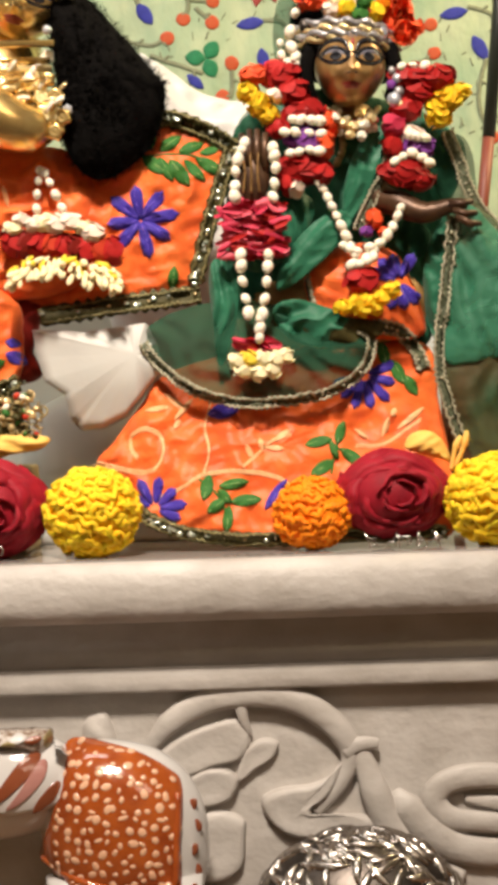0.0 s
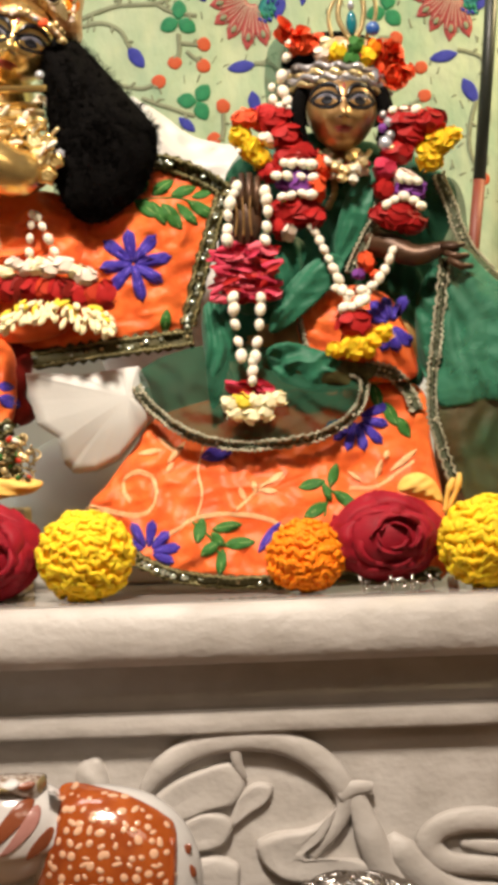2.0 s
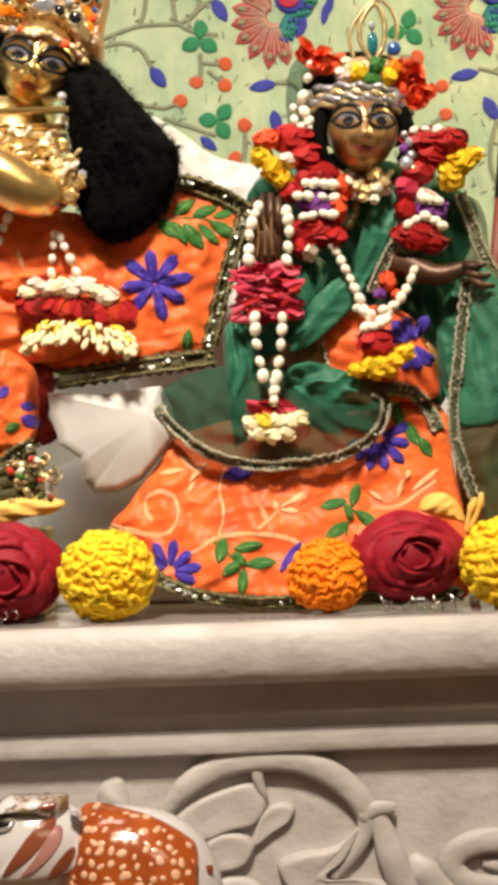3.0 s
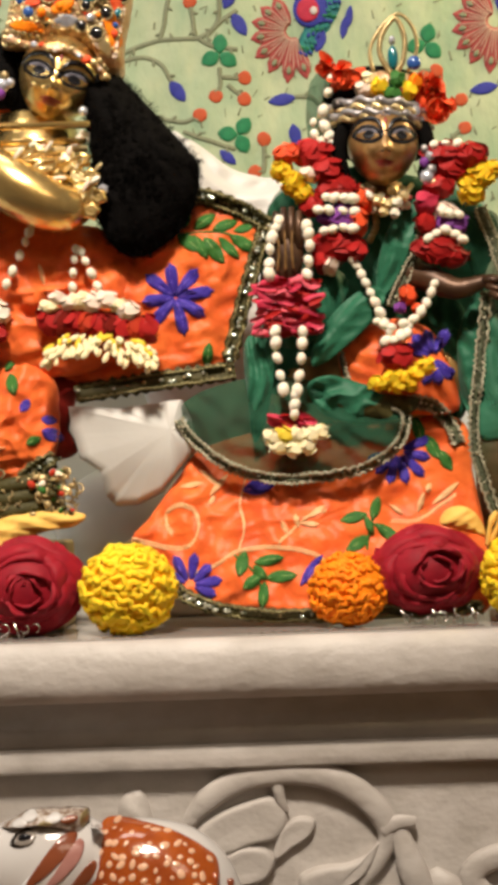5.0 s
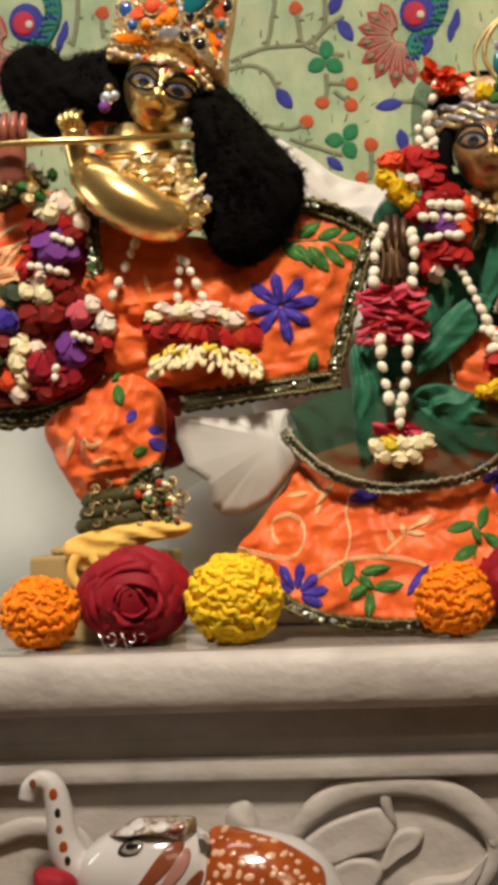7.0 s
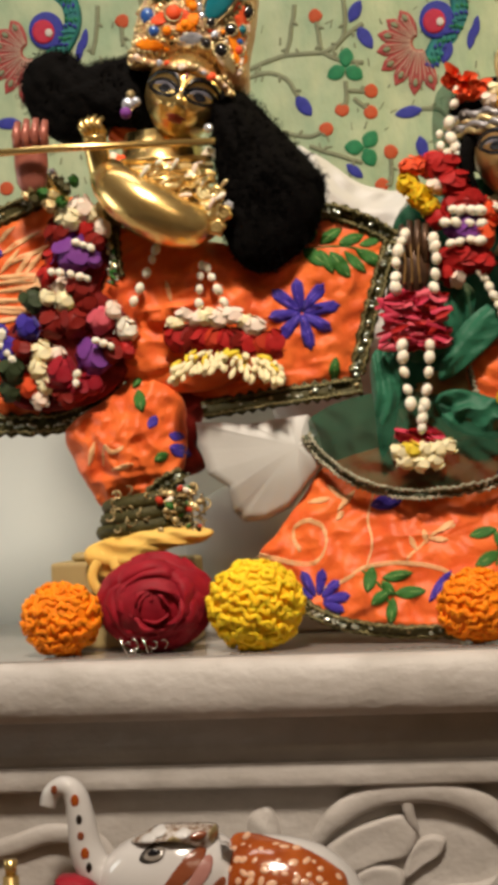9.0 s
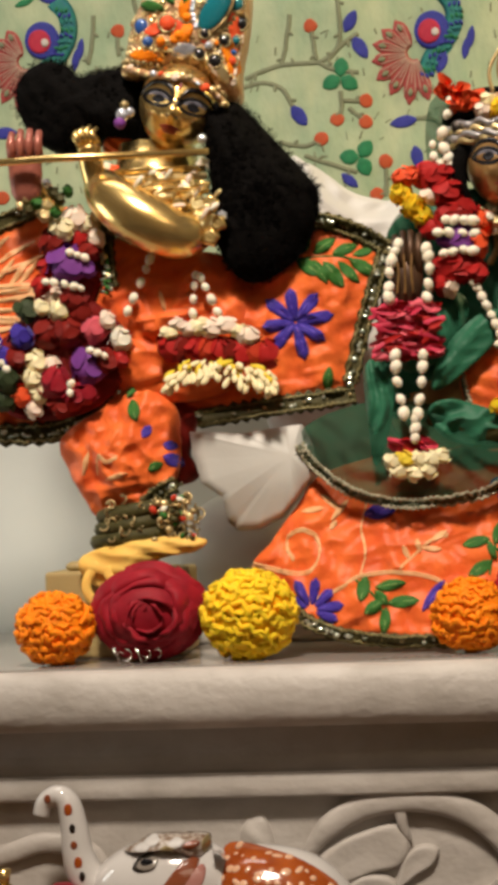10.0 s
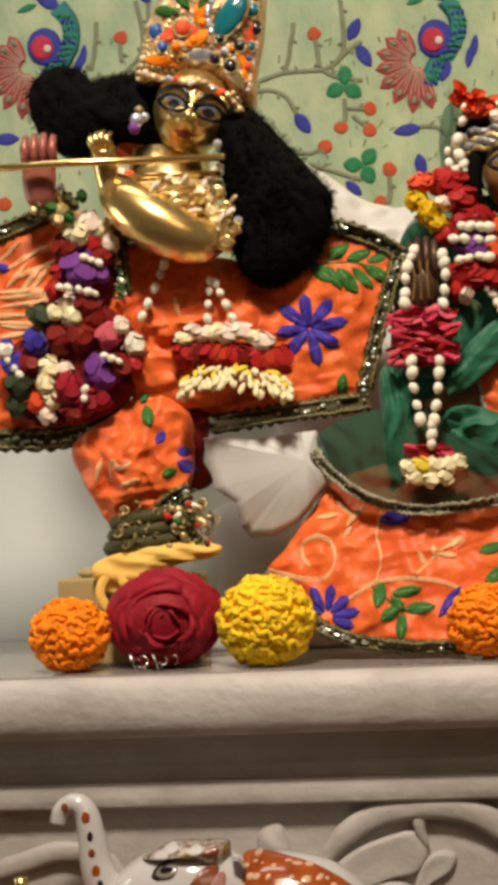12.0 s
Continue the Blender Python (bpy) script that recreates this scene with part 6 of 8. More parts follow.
for k, (x, z, r, m) in enumerate((
    (-0.2505, 1.3545, 0.0099, CREAM),
    (-0.2400, 1.3630, 0.0095, ORCHID),
    (-0.2300, 1.3570, 0.0090, CREAM),
    (-0.2215, 1.3440, 0.0073, ORCHID),
    (-0.2590, 1.3430, 0.0105, MAROON),
    (-0.2370, 1.3450, 0.0085, RED_PETAL),
    (-0.2270, 1.3340, 0.0080, MAROON),
    (-0.2475, 1.3240, 0.0150, PURPLE_PETAL),
    (-0.2640, 1.3230, 0.0080, RED_PETAL),
    (-0.2300, 1.3200, 0.0070, PURPLE_PETAL),
    (-0.2690, 1.3080, 0.0085, RED_PETAL),
    (-0.2600, 1.2990, 0.0090, ORCHID),
    (-0.2540, 1.2870, 0.0082, CREAM),
    (-0.2700, 1.2900, 0.0065, CREAM),
    (-0.2830, 1.2890, 0.0095, LEAF_OLIVE),
    (-0.2430, 1.2960, 0.0100, MAROON),
    (-0.2370, 1.2840, 0.0090, MAROON),
    (-0.2270, 1.2710, 0.0115, PINK_LIGHT),
    (-0.2150, 1.2770, 0.0069, ORCHID),
    (-0.2045, 1.2610, 0.0090, BUD),
    (-0.2640, 1.2680, 0.0120, MAROON),
    (-0.2480, 1.2680, 0.0110, MAROON),
    (-0.2870, 1.2660, 0.0100, BLUE_THREAD),
    (-0.2330, 1.2400, 0.0140, PURPLE_PETAL),
    (-0.2170, 1.2430, 0.0090, MAROON),
    (-0.2760, 1.2450, 0.0090, CREAM),
    (-0.2640, 1.2430, 0.0077, ORCHID),
    (-0.2790, 1.2320, 0.0077, CREAM),
    (-0.2730, 1.2190, 0.0082, CREAM),
    (-0.2790, 1.2080, 0.0073, ORCHID),
    (-0.2590, 1.2270, 0.0130, ROSE),
    (-0.2470, 1.2170, 0.0110, ROSE),
    (-0.2890, 1.2180, 0.0090, CORAL_PETAL),
    (-0.3000, 1.2320, 0.0100, LEAF_OLIVE),
    (-0.3050, 1.2480, 0.0100, BLUE_THREAD),
    (-0.3030, 1.2150, 0.0085, LEAF_OLIVE),
    (-0.2920, 1.2480, 0.0080, MAROON),
    (-0.2580, 1.2090, 0.0090, MAROON),
    (-0.2350, 1.2180, 0.0090, ROSE),
    (-0.3110, 1.2600, 0.0060, BUD),
    (-0.2060, 1.2450, 0.0070, RED_PETAL),
)):
    bloom(posy, (x, 0.088 + 0.003 * (k % 3), z), (r * 1.12, r * 0.8, r * 1.12), m, 20 + k, 27 if r > 0.012 else 33)
strand(posy, [(-0.2630, 0.0800, 1.3100), (-0.2470, 0.0780, 1.3070), (-0.2340, 0.0800, 1.3030)], 5, 0.85)
strand(posy, [(-0.3080, 0.0850, 1.2520), (-0.2990, 0.0850, 1.2400)], 3, 0.85)
strand(posy, [(-0.2280, 0.0780, 1.2520), (-0.2160, 0.0780, 1.2470)], 3, 0.85)
strand(posy, [(-0.2420, 0.0800, 1.3330), (-0.2300, 0.0800, 1.3280)], 3, 0.85)
strand(posy, [(-0.2440, 0.0750, 1.2250), (-0.2450, 0.0750, 1.2180)], 2, 0.85)

# jewellery of the flute player
def rosette(c, r, material, seed):
    """A small cast flower with five or six lobes."""
    bm = bmesh.new()
    c, lobes = Vector(c), 5 + seed % 2
    made = bmesh.ops.create_uvsphere(bm, u_segments=30, v_segments=14, radius=1)
    for v in made["verts"]:
        q = v.co.copy()
        a = math.atan2(q.z, q.x) + seed
        k = 1 + 0.13 * math.cos(lobes * a) * (q.x * q.x + q.z * q.z)
        dip = 0.25 * math.exp(-((q.x * q.x + q.z * q.z) - 0.12) ** 2 / 0.02)
        v.co = c + Vector((q.x * k * r, q.y * r * (0.75 - dip), q.z * k * r))
    part("rosette", bm, material, jewels)


jewels = thing("arm_jewellery", (-0.1280, 0.0700, 1.3280), "gold arm ornament with flower rosettes and pale stones", "jewellery")
rosette((-0.1560, 0.0680, 1.3750), 0.0072, GOLD, 0)
rosette((-0.1420, 0.0680, 1.3770), 0.0081, PALE_GOLD, 1)
rosette((-0.1300, 0.0680, 1.3780), 0.0063, GOLD, 2)
rosette((-0.1650, 0.0680, 1.3690), 0.0054, PALE_GOLD, 3)
rosette((-0.1490, 0.0680, 1.3650), 0.0072, GOLD, 4)
rosette((-0.1350, 0.0680, 1.3640), 0.0072, PALE_GOLD, 5)
rosette((-0.1240, 0.0680, 1.3640), 0.0072, GOLD, 6)
rosette((-0.1290, 0.0680, 1.3510), 0.0089, PALE_GOLD, 7)
rosette((-0.1190, 0.0680, 1.3480), 0.0072, GOLD, 8)
rosette((-0.1360, 0.0680, 1.3530), 0.0058, PALE_GOLD, 9)
rosette((-0.1250, 0.0680, 1.3370), 0.0072, GOLD, 10)
rosette((-0.1150, 0.0680, 1.3540), 0.0040, JEWEL_WHITE, 11)
rosette((-0.1310, 0.0850, 1.4000), 0.0054, BUD, 12)
rosette((-0.1370, 0.0850, 1.3950), 0.0045, BUD, 13)
rosette((-0.1500, 0.0850, 1.3920), 0.0045, GOLD, 14)
rosette((-0.1690, 0.0680, 1.3780), 0.0045, PALE_GOLD, 15)
rosette((-0.1850, 0.0850, 1.3890), 0.0040, GOLD, 16)
rosette((-0.2100, 0.0850, 1.4020), 0.0040, BUD, 17)
rosette((-0.2040, 0.0850, 1.3990), 0.0049, CORAL_PETAL, 18)
rosette((-0.2190, 0.0850, 1.3890), 0.0040, BUD, 19)
rosette((-0.1350, 0.0680, 1.3340), 0.0040, GOLD, 20)
for k, (x0, z0, x1, z1, sag, m) in enumerate(((-0.2060, 1.3965, -0.1300, 1.3960, 0.003, GOLD), (-0.2080, 1.3910, -0.1290, 1.3900, 0.005, PALE_GOLD), (-0.2060, 1.3850, -0.1320, 1.3830, 0.007, GOLD), (-0.1960, 1.3800, -0.1380, 1.3760, 0.007, PALE_GOLD))):
    line = [Vector((x0 + (x1 - x0) * t, 0.082 - 0.020 * math.sin(math.pi * t), z0 + (z1 - z0) * t - sag * math.sin(math.pi * t))) for t in [j / 14 for j in range(15)]]
    bm = bmesh.new()
    add_tube(bm, line, [0.0022 + 0.0010 * abs(math.sin(j * 1.9 + k)) for j in range(15)], 8)
    part("neck_chain", bm, m, jewels, "layered gold neck chain")
rng = random.Random(91)
for k in range(22):
    t = (k + 0.5) / 22
    p = Vector((-0.186 + 0.066 * t, 0.060 + rng.uniform(-0.004, 0.004), 1.386 - 0.030 * t + rng.uniform(-0.012, 0.012)))
    bm = bmesh.new()
    add_finger(bm, p, (rng.uniform(0.2, 1.0), rng.uniform(-0.3, 0.1), rng.uniform(-0.2, 0.9)), rng.uniform(0.008, 0.014), rng.uniform(0.003, 0.0052), rng.uniform(-0.2, 0.2))
    part("cream_chip", bm, (BUD, PALE_GOLD, ORCHID, GOLD)[k % 4], jewels)
ear = thing("earring", (-0.1970, 0.0850, 1.4320), "white and violet stone earring of the gold statue", "jewellery", "earrings")
for c, r, m in (((-0.1950, 0.0800, 1.4430), 0.006, JEWEL_WHITE), ((-0.1970, 0.0780, 1.4360), 0.005, PURPLE_PETAL), ((-0.1880, 0.0760, 1.4440), 0.004, JEWEL_WHITE), ((-0.1930, 0.0800, 1.4510), 0.004, TRIM_GOLD)):
    bm = bmesh.new()
    add_ball(bm, c, r, u=10, v=8)
    part("stone", bm, m, ear)
bm = bmesh.new()
add_ball(bm, (-0.1290, 0.0680, 1.4170), 0.004, u=10, v=8)
solo("earring", bm, JEWEL_WHITE, "single pale green stone beside the cheek", "jewellery", "earrings")
bracelet = thing("bracelet", (-0.2660, 0.0800, 1.3670), "green and gold bead bracelet on the raised wrist", "jewellery")
bloom(bracelet, (-0.2770, 0.0790, 1.3780), 0.0059, TRIM_GOLD, 500, 26)
bloom(bracelet, (-0.2680, 0.0790, 1.3750), 0.0059, GREEN_THREAD, 501, 26)
bloom(bracelet, (-0.2590, 0.0790, 1.3720), 0.0059, PALE_GOLD, 502, 26)
bloom(bracelet, (-0.2750, 0.0790, 1.3700), 0.0054, TRIM_DARK, 503, 26)
bloom(bracelet, (-0.2630, 0.0790, 1.3650), 0.0063, TRIM_GOLD, 504, 26)
bloom(bracelet, (-0.2530, 0.0790, 1.3660), 0.0054, GREEN_THREAD, 505, 26)
bloom(bracelet, (-0.2490, 0.0790, 1.3770), 0.0050, TRIM_DARK, 506, 26)
bloom(bracelet, (-0.2820, 0.0790, 1.3740), 0.0041, PALE_GOLD, 507, 26)
bloom(bracelet, (-0.2540, 0.0790, 1.3820), 0.0050, TRIM_DARK, 508, 26)
bloom(bracelet, (-0.2420, 0.0790, 1.3830), 0.0050, GREEN_THREAD, 509, 26)
bloom(bracelet, (-0.2590, 0.0790, 1.3900), 0.0041, JEWEL_WHITE, 510, 26)
bm = bmesh.new()
add_sheet(bm, [(-0.2200, 0.1250, 1.4250), (-0.2160, 0.1250, 1.4360), (-0.2040, 0.1250, 1.4400), (-0.1940, 0.1250, 1.4350), (-0.1950, 0.1250, 1.4240), (-0.2080, 0.1250, 1.4220)], (-0.2050, 0.1250, 1.4310), 0.002, 0.004, 10, 0.0012, (0.6, 0.8), 0.008, 0.001)
part("collar", bm, ORANGE, dress)


# ---- seated figure: statue and clothes ----
lady = bmesh.new()
add_face(lady, (0.1105, 0.0900, 1.3850), 0.0285, 0.0318, 0.033, Matrix.Rotation(radians(3), 3, "Y"), -0.62, 0.48, 0.10, -0.36)
add_tube(lady, [(0.1120, 0.1250, 1.3600), (0.1110, 0.1250, 1.3370)], [0.016, 0.018], 16)
add_ball(lady, (0.1100, 0.1550, 1.2820), (0.045, 0.03, 0.06), u=24, v=18)
add_ball(lady, (0.0950, 0.1400, 1.1930), (0.085, 0.035, 0.05), u=24, v=18)
add_ball(lady, (0.0300, 0.0780, 1.2960), (0.0130, 0.007, 0.0200), u=20, v=14, index=4)
for k in range(3):
    add_tube(lady, loop_points([(0.0215 + 0.0065 * k, 0.0700, 1.284), (0.0235 + 0.005 * k, 0.0695, 1.300), (0.0215 + 0.0065 * k, 0.0715, 1.318)], 5, False), 0.0011, 6, 0)
for i in range(4):
    p = Vector((0.0205, 0.0760, 1.3020)) + Vector((i * 0.0062, 0, 0))
    add_tube(lady, [p, p + Vector((0.0006, -0.003, 0.016)), p + Vector((0.0014, 0, 0.030 + (0.003 if i in (1, 2) else 0)))], [0.0036, 0.0035, 0.0024], 8, 4)
add_tube(lady, [(0.0330, 0.0860, 1.2820), (0.0420, 0.1080, 1.2600), (0.0700, 0.1280, 1.2460)], [0.010, 0.011, 0.012], 12, 4)
arm = loop_points([(0.1240, 0.1100, 1.2830), (0.1440, 0.0950, 1.2760), (0.1650, 0.0850, 1.2660), (0.1850, 0.0820, 1.2700), (0.2000, 0.0800, 1.2720)], 5, False)
add_tube(lady, arm, [0.013, 0.013, 0.012, 0.012, 0.011, 0.011, 0.011, 0.010, 0.010, 0.009, 0.009, 0.008, 0.008, 0.007, 0.0065, 0.006, 0.006, 0.0055, 0.005, 0.004, 0.004], 14, 4)
for i in range(3):
    p = Vector((0.1850, 0.0800, 1.2720)) + Vector((0.003 * i, -0.002, -0.005 * i))
    add_tube(lady, [p, p + Vector((0.010, -0.003, -0.001 - 0.003 * i)), p + Vector((0.019, 0, 0.001 - 0.004 * i))], [0.0034, 0.003, 0.002], 8, 4)
solo("seated_lady_statue", lady, [BRONZE, BLACK_PAINT, WHITE_PAINT, LIP_PAINT, DARK_BRONZE], "dark gilded metal statue of a seated lady", "statue")

gown = thing("embroidered_gown", (0.0400, 0.1000, 1.0100), "orange satin gown with violet flowers spread on the shelf", "dress")
bm = bmesh.new()
add_sheet(bm, [(-0.1040, 0.1000, 1.0710), (-0.0890, 0.1050, 1.0910), (-0.0670, 0.1100, 1.1200), (-0.0460, 0.1200, 1.1450), (0.0090, 0.1250, 1.1600), (0.0750, 0.1250, 1.1700), (0.1350, 0.1250, 1.1700), (0.1710, 0.1250, 1.1590), (0.1760, 0.1150, 1.1150), (0.1820, 0.1000, 1.0680), (0.1810, 0.0850, 1.0100), (0.1290, 0.0750, 1.0070), (0.0840, 0.0720, 1.0080), (0.0310, 0.0720, 1.0090), (-0.0180, 0.0750, 1.0130), (-0.0500, 0.0800, 1.0210), (-0.0790, 0.0900, 1.0420)], (0.0430, 0.0950, 1.0830), 0.014, 0.012, 36, 0.0016, (0.95, 0.25), 0.045, 0.0050, 9)
skirt = part("skirt", bm, ORANGE, gown)
bm = bmesh.new()
add_sheet(bm, [(0.0720, 0.1100, 1.2290), (0.0950, 0.1050, 1.2420), (0.1230, 0.1050, 1.2450), (0.1470, 0.1050, 1.2330), (0.1610, 0.1050, 1.1980), (0.1650, 0.1100, 1.1700), (0.1290, 0.1100, 1.1670), (0.0880, 0.1100, 1.1780), (0.0710, 0.1100, 1.2010)], (0.1160, 0.1000, 1.2080), 0.008, 0.01, 16, 0.002, (0.7, 0.7), 0.018, 0.003)
sash = part("waist_panel", bm, ORANGE, gown)
SKIRT_TREE, SASH_TREE = tree_of(skirt), tree_of(sash)
border(gown, [(-0.0830, 0.0800, 1.0450), (-0.0590, 0.0800, 1.0270), (-0.0320, 0.0800, 1.0160), (0.0040, 0.0750, 1.0110), (0.0400, 0.0700, 1.0100), (0.0930, 0.0700, 1.0100), (0.1750, 0.0800, 1.0110)], 0.0117, SKIRT_TREE)
blossom("embroidered_petal", gown, SKIRT_TREE, (-0.0570, 0.0800, 1.0360), (-22, 8, 42, 80, 118, 150), 0.004, 0.0252, 0.0086, BLUE_THREAD)
blossom("embroidered_petal", gown, SKIRT_TREE, (0.1150, 0.0900, 1.1380), (196, 222, 250, 280, 312, 345, 20), 0.004, 0.0282, 0.0086, BLUE_THREAD)
blossom("embroidered_petal", gown, SASH_TREE, (0.1450, 0.0900, 1.2130), (100, 130, 160, 250, 280, 310, 60), 0.003, 0.0254, 0.0100, BLUE_THREAD)
leaf_set(gown, SKIRT_TREE, [((0.0010, 0.0900, 1.1130), 12, 0.028, 0.013), ((0.0400, 0.0800, 1.0450), 52, 0.030, 0.008)], BLUE_THREAD)
leaf_set(gown, SKIRT_TREE, [((-0.0148, 0.0800, 1.0520), 75, 0.0207, 0.0108), ((0.0068, 0.0800, 1.0543), 8, 0.0243, 0.0090), ((-0.0073, 0.0800, 1.0373), 35, 0.0180, 0.0099), ((0.0014, 0.0800, 1.0267), 82, 0.0216, 0.0090), ((0.0162, 0.0800, 1.0410), 4, 0.0252, 0.0099), ((-0.0007, 0.0800, 1.0447), -50, 0.0153, 0.0081),
    ((0.0757, 0.0800, 1.0856), 12, 0.0225, 0.0090), ((0.0935, 0.0800, 1.0922), 70, 0.0198, 0.0090), ((0.1027, 0.0800, 1.0721), -38, 0.0252, 0.0099), ((0.0781, 0.0800, 1.0649), 28, 0.0225, 0.0099), ((0.0876, 0.0800, 1.0789), -70, 0.0180, 0.0063),
    ((0.1320, 0.0900, 1.1550), 100, 0.024, 0.010), ((0.1430, 0.0900, 1.1400), 115, 0.022, 0.011), ((0.1530, 0.0900, 1.1290), 120, 0.020, 0.010)], GREEN_THREAD)
for pts in ([(-0.0209, 0.076, 1.0589), (-0.0056, 0.076, 1.0449), (0.0026, 0.076, 1.0244)], [(-0.0035, 0.076, 1.0435), (0.0099, 0.076, 1.0399), (0.0257, 0.076, 1.0425)], [(0.0847, 0.076, 1.0597), (0.0884, 0.076, 1.0753), (0.0949, 0.076, 1.0953)], [(0.0899, 0.076, 1.0806), (0.0987, 0.076, 1.0749), (0.1141, 0.076, 1.0654)]):
    bm = bmesh.new()
    add_stitch(bm, SKIRT_TREE, pts, 0.0020)
    part("stem_stitch", bm, GREEN_THREAD, gown)
for pts, w in (([(-0.0700, 0.0800, 1.0760), (-0.0750, 0.0800, 1.0850), (-0.0740, 0.0800, 1.0950), (-0.0640, 0.0800, 1.1000), (-0.0520, 0.0800, 1.0950), (-0.0490, 0.0800, 1.0820), (-0.0550, 0.0800, 1.0690), (-0.0680, 0.0800, 1.0650), (-0.0930, 0.0800, 1.0710), (-0.1040, 0.0800, 1.0740)], 0.0034),
               ([(-0.0560, 0.0800, 1.0440), (-0.0350, 0.0800, 1.0520), (-0.0170, 0.0800, 1.0620), (0.0150, 0.0800, 1.0640), (0.0420, 0.0800, 1.0580), (0.0530, 0.0800, 1.0490)], 0.003),
               ([(-0.0170, 0.0800, 1.0630), (-0.0120, 0.0800, 1.0800), (-0.0150, 0.0800, 1.0990), (-0.0100, 0.0800, 1.1210)], 0.0026),
               ([(0.0150, 0.0800, 1.0680), (0.0290, 0.0800, 1.0790), (0.0400, 0.0800, 1.0880), (0.0540, 0.0800, 1.0920)], 0.0026),
               ([(0.0220, 0.0800, 1.0750), (0.0180, 0.0800, 1.0840)], 0.004), ([(0.0310, 0.0800, 1.0800), (0.0290, 0.0800, 1.0890)], 0.004), ([(0.0340, 0.0800, 1.0820), (0.0470, 0.0800, 1.0810)], 0.004), ([(0.0410, 0.0800, 1.0880), (0.0520, 0.0800, 1.0950)], 0.005),
               ([(-0.0620, 0.0800, 1.1150), (-0.0460, 0.0800, 1.1170)], 0.005), ([(-0.0460, 0.0800, 1.1270), (-0.0310, 0.0800, 1.1150)], 0.004), ([(-0.0380, 0.0800, 1.1080), (-0.0260, 0.0800, 1.1220)], 0.004), ([(-0.0400, 0.0800, 1.1000), (-0.0350, 0.0800, 1.1060)], 0.004),
               ([(0.1060, 0.0800, 1.0810), (0.1280, 0.0800, 1.0820), (0.1470, 0.0800, 1.0930), (0.1600, 0.0800, 1.1010)], 0.0026), ([(0.1280, 0.0800, 1.0890), (0.1330, 0.0800, 1.1020)], 0.005), ([(0.1420, 0.0800, 1.0950), (0.1610, 0.0800, 1.1090)], 0.004), ([(0.1360, 0.0800, 1.1040), (0.1390, 0.0800, 1.1100)], 0.004), ([(0.1060, 0.0800, 1.0940), (0.1150, 0.0800, 1.0870)], 0.003)):
    gold_work(gown, SKIRT_TREE, pts, w)

# green veil: bodice, strips and sheer falls
veil = thing("green_veil", (0.0710, 0.0900, 1.1180), "emerald green veil with silver-gold edging wrapped round the seated lady", "veil")


def fall(outline, centre, material, bulge=0.008, folds=0.0026, across=(0.9, 0.3), pitch=0.011, name="fold", label="", thick=0.002, crumple=0.0018):
    bm = bmesh.new()
    add_sheet(bm, outline, centre, bulge, thick, 22, folds, across, pitch, crumple, 8, closed_back=thick > 0)
    return part(name, bm, material, veil, label)


wrap = fall([(0.0150, 0.1400, 1.3430), (0.0400, 0.1400, 1.3660), (0.0830, 0.1400, 1.3780), (0.1440, 0.1400, 1.3660), (0.1900, 0.1400, 1.3460), (0.2080, 0.1400, 1.3170), (0.1870, 0.1400, 1.2650), (0.1750, 0.1350, 1.2090), (0.1680, 0.1300, 1.1620), (0.1030, 0.1300, 1.1640), (0.0470, 0.1300, 1.1850), (0.0010, 0.1300, 1.1960), (0.0030, 0.1400, 1.2530), (0.0090, 0.1400, 1.3000)], (0.0970, 0.1350, 1.2680), GREEN_VEIL, 0.016, 0.002, name="wrap", thick=0.008)
fall([(0.1020, 0.1000, 1.2820), (0.1090, 0.1000, 1.3100), (0.1230, 0.1000, 1.3340), (0.1370, 0.1000, 1.3420), (0.1440, 0.1000, 1.3270), (0.1360, 0.1000, 1.3040), (0.1190, 0.1000, 1.2770), (0.1040, 0.1000, 1.2590)], (0.1220, 0.1000, 1.3020), GREEN_VEIL, 0.007, 0.0013, (0.91, -0.41), 0.013)
fall([(0.0470, 0.0900, 1.2080), (0.0500, 0.0900, 1.2280), (0.0700, 0.0900, 1.2550), (0.0950, 0.0900, 1.2710), (0.1080, 0.0900, 1.2620), (0.0940, 0.0900, 1.2400), (0.0660, 0.0900, 1.2160)], (0.0760, 0.0900, 1.2390), GREEN_VEIL, 0.006, 0.0014, (0.66, -0.75), 0.015)
fall([(-0.0080, 0.0950, 1.2260), (0.0050, 0.0950, 1.2390), (0.0210, 0.0950, 1.2300), (0.0150, 0.0950, 1.1930), (0.0050, 0.0950, 1.1570), (-0.0030, 0.0950, 1.1510), (-0.0060, 0.0950, 1.1850)], (0.0050, 0.0950, 1.1940), GREEN_VEIL, across=(1, 0))
fall([(0.0420, 0.0900, 1.1920), (0.0610, 0.0900, 1.2000), (0.0920, 0.0900, 1.1900), (0.1100, 0.0900, 1.1740), (0.0870, 0.0900, 1.1610), (0.0550, 0.0900, 1.1690)], (0.0740, 0.0900, 1.1790), GREEN_VEIL, 0.006, 0.0012, (0.4, 0.9), 0.012, crumple=0.0075)
fall([(0.0230, 0.1000, 1.2850), (0.0690, 0.1000, 1.2880), (0.0770, 0.1000, 1.2650), (0.0480, 0.1000, 1.2290), (0.0210, 0.1000, 1.2300)], (0.0450, 0.1000, 1.2570), GREEN_VEIL)
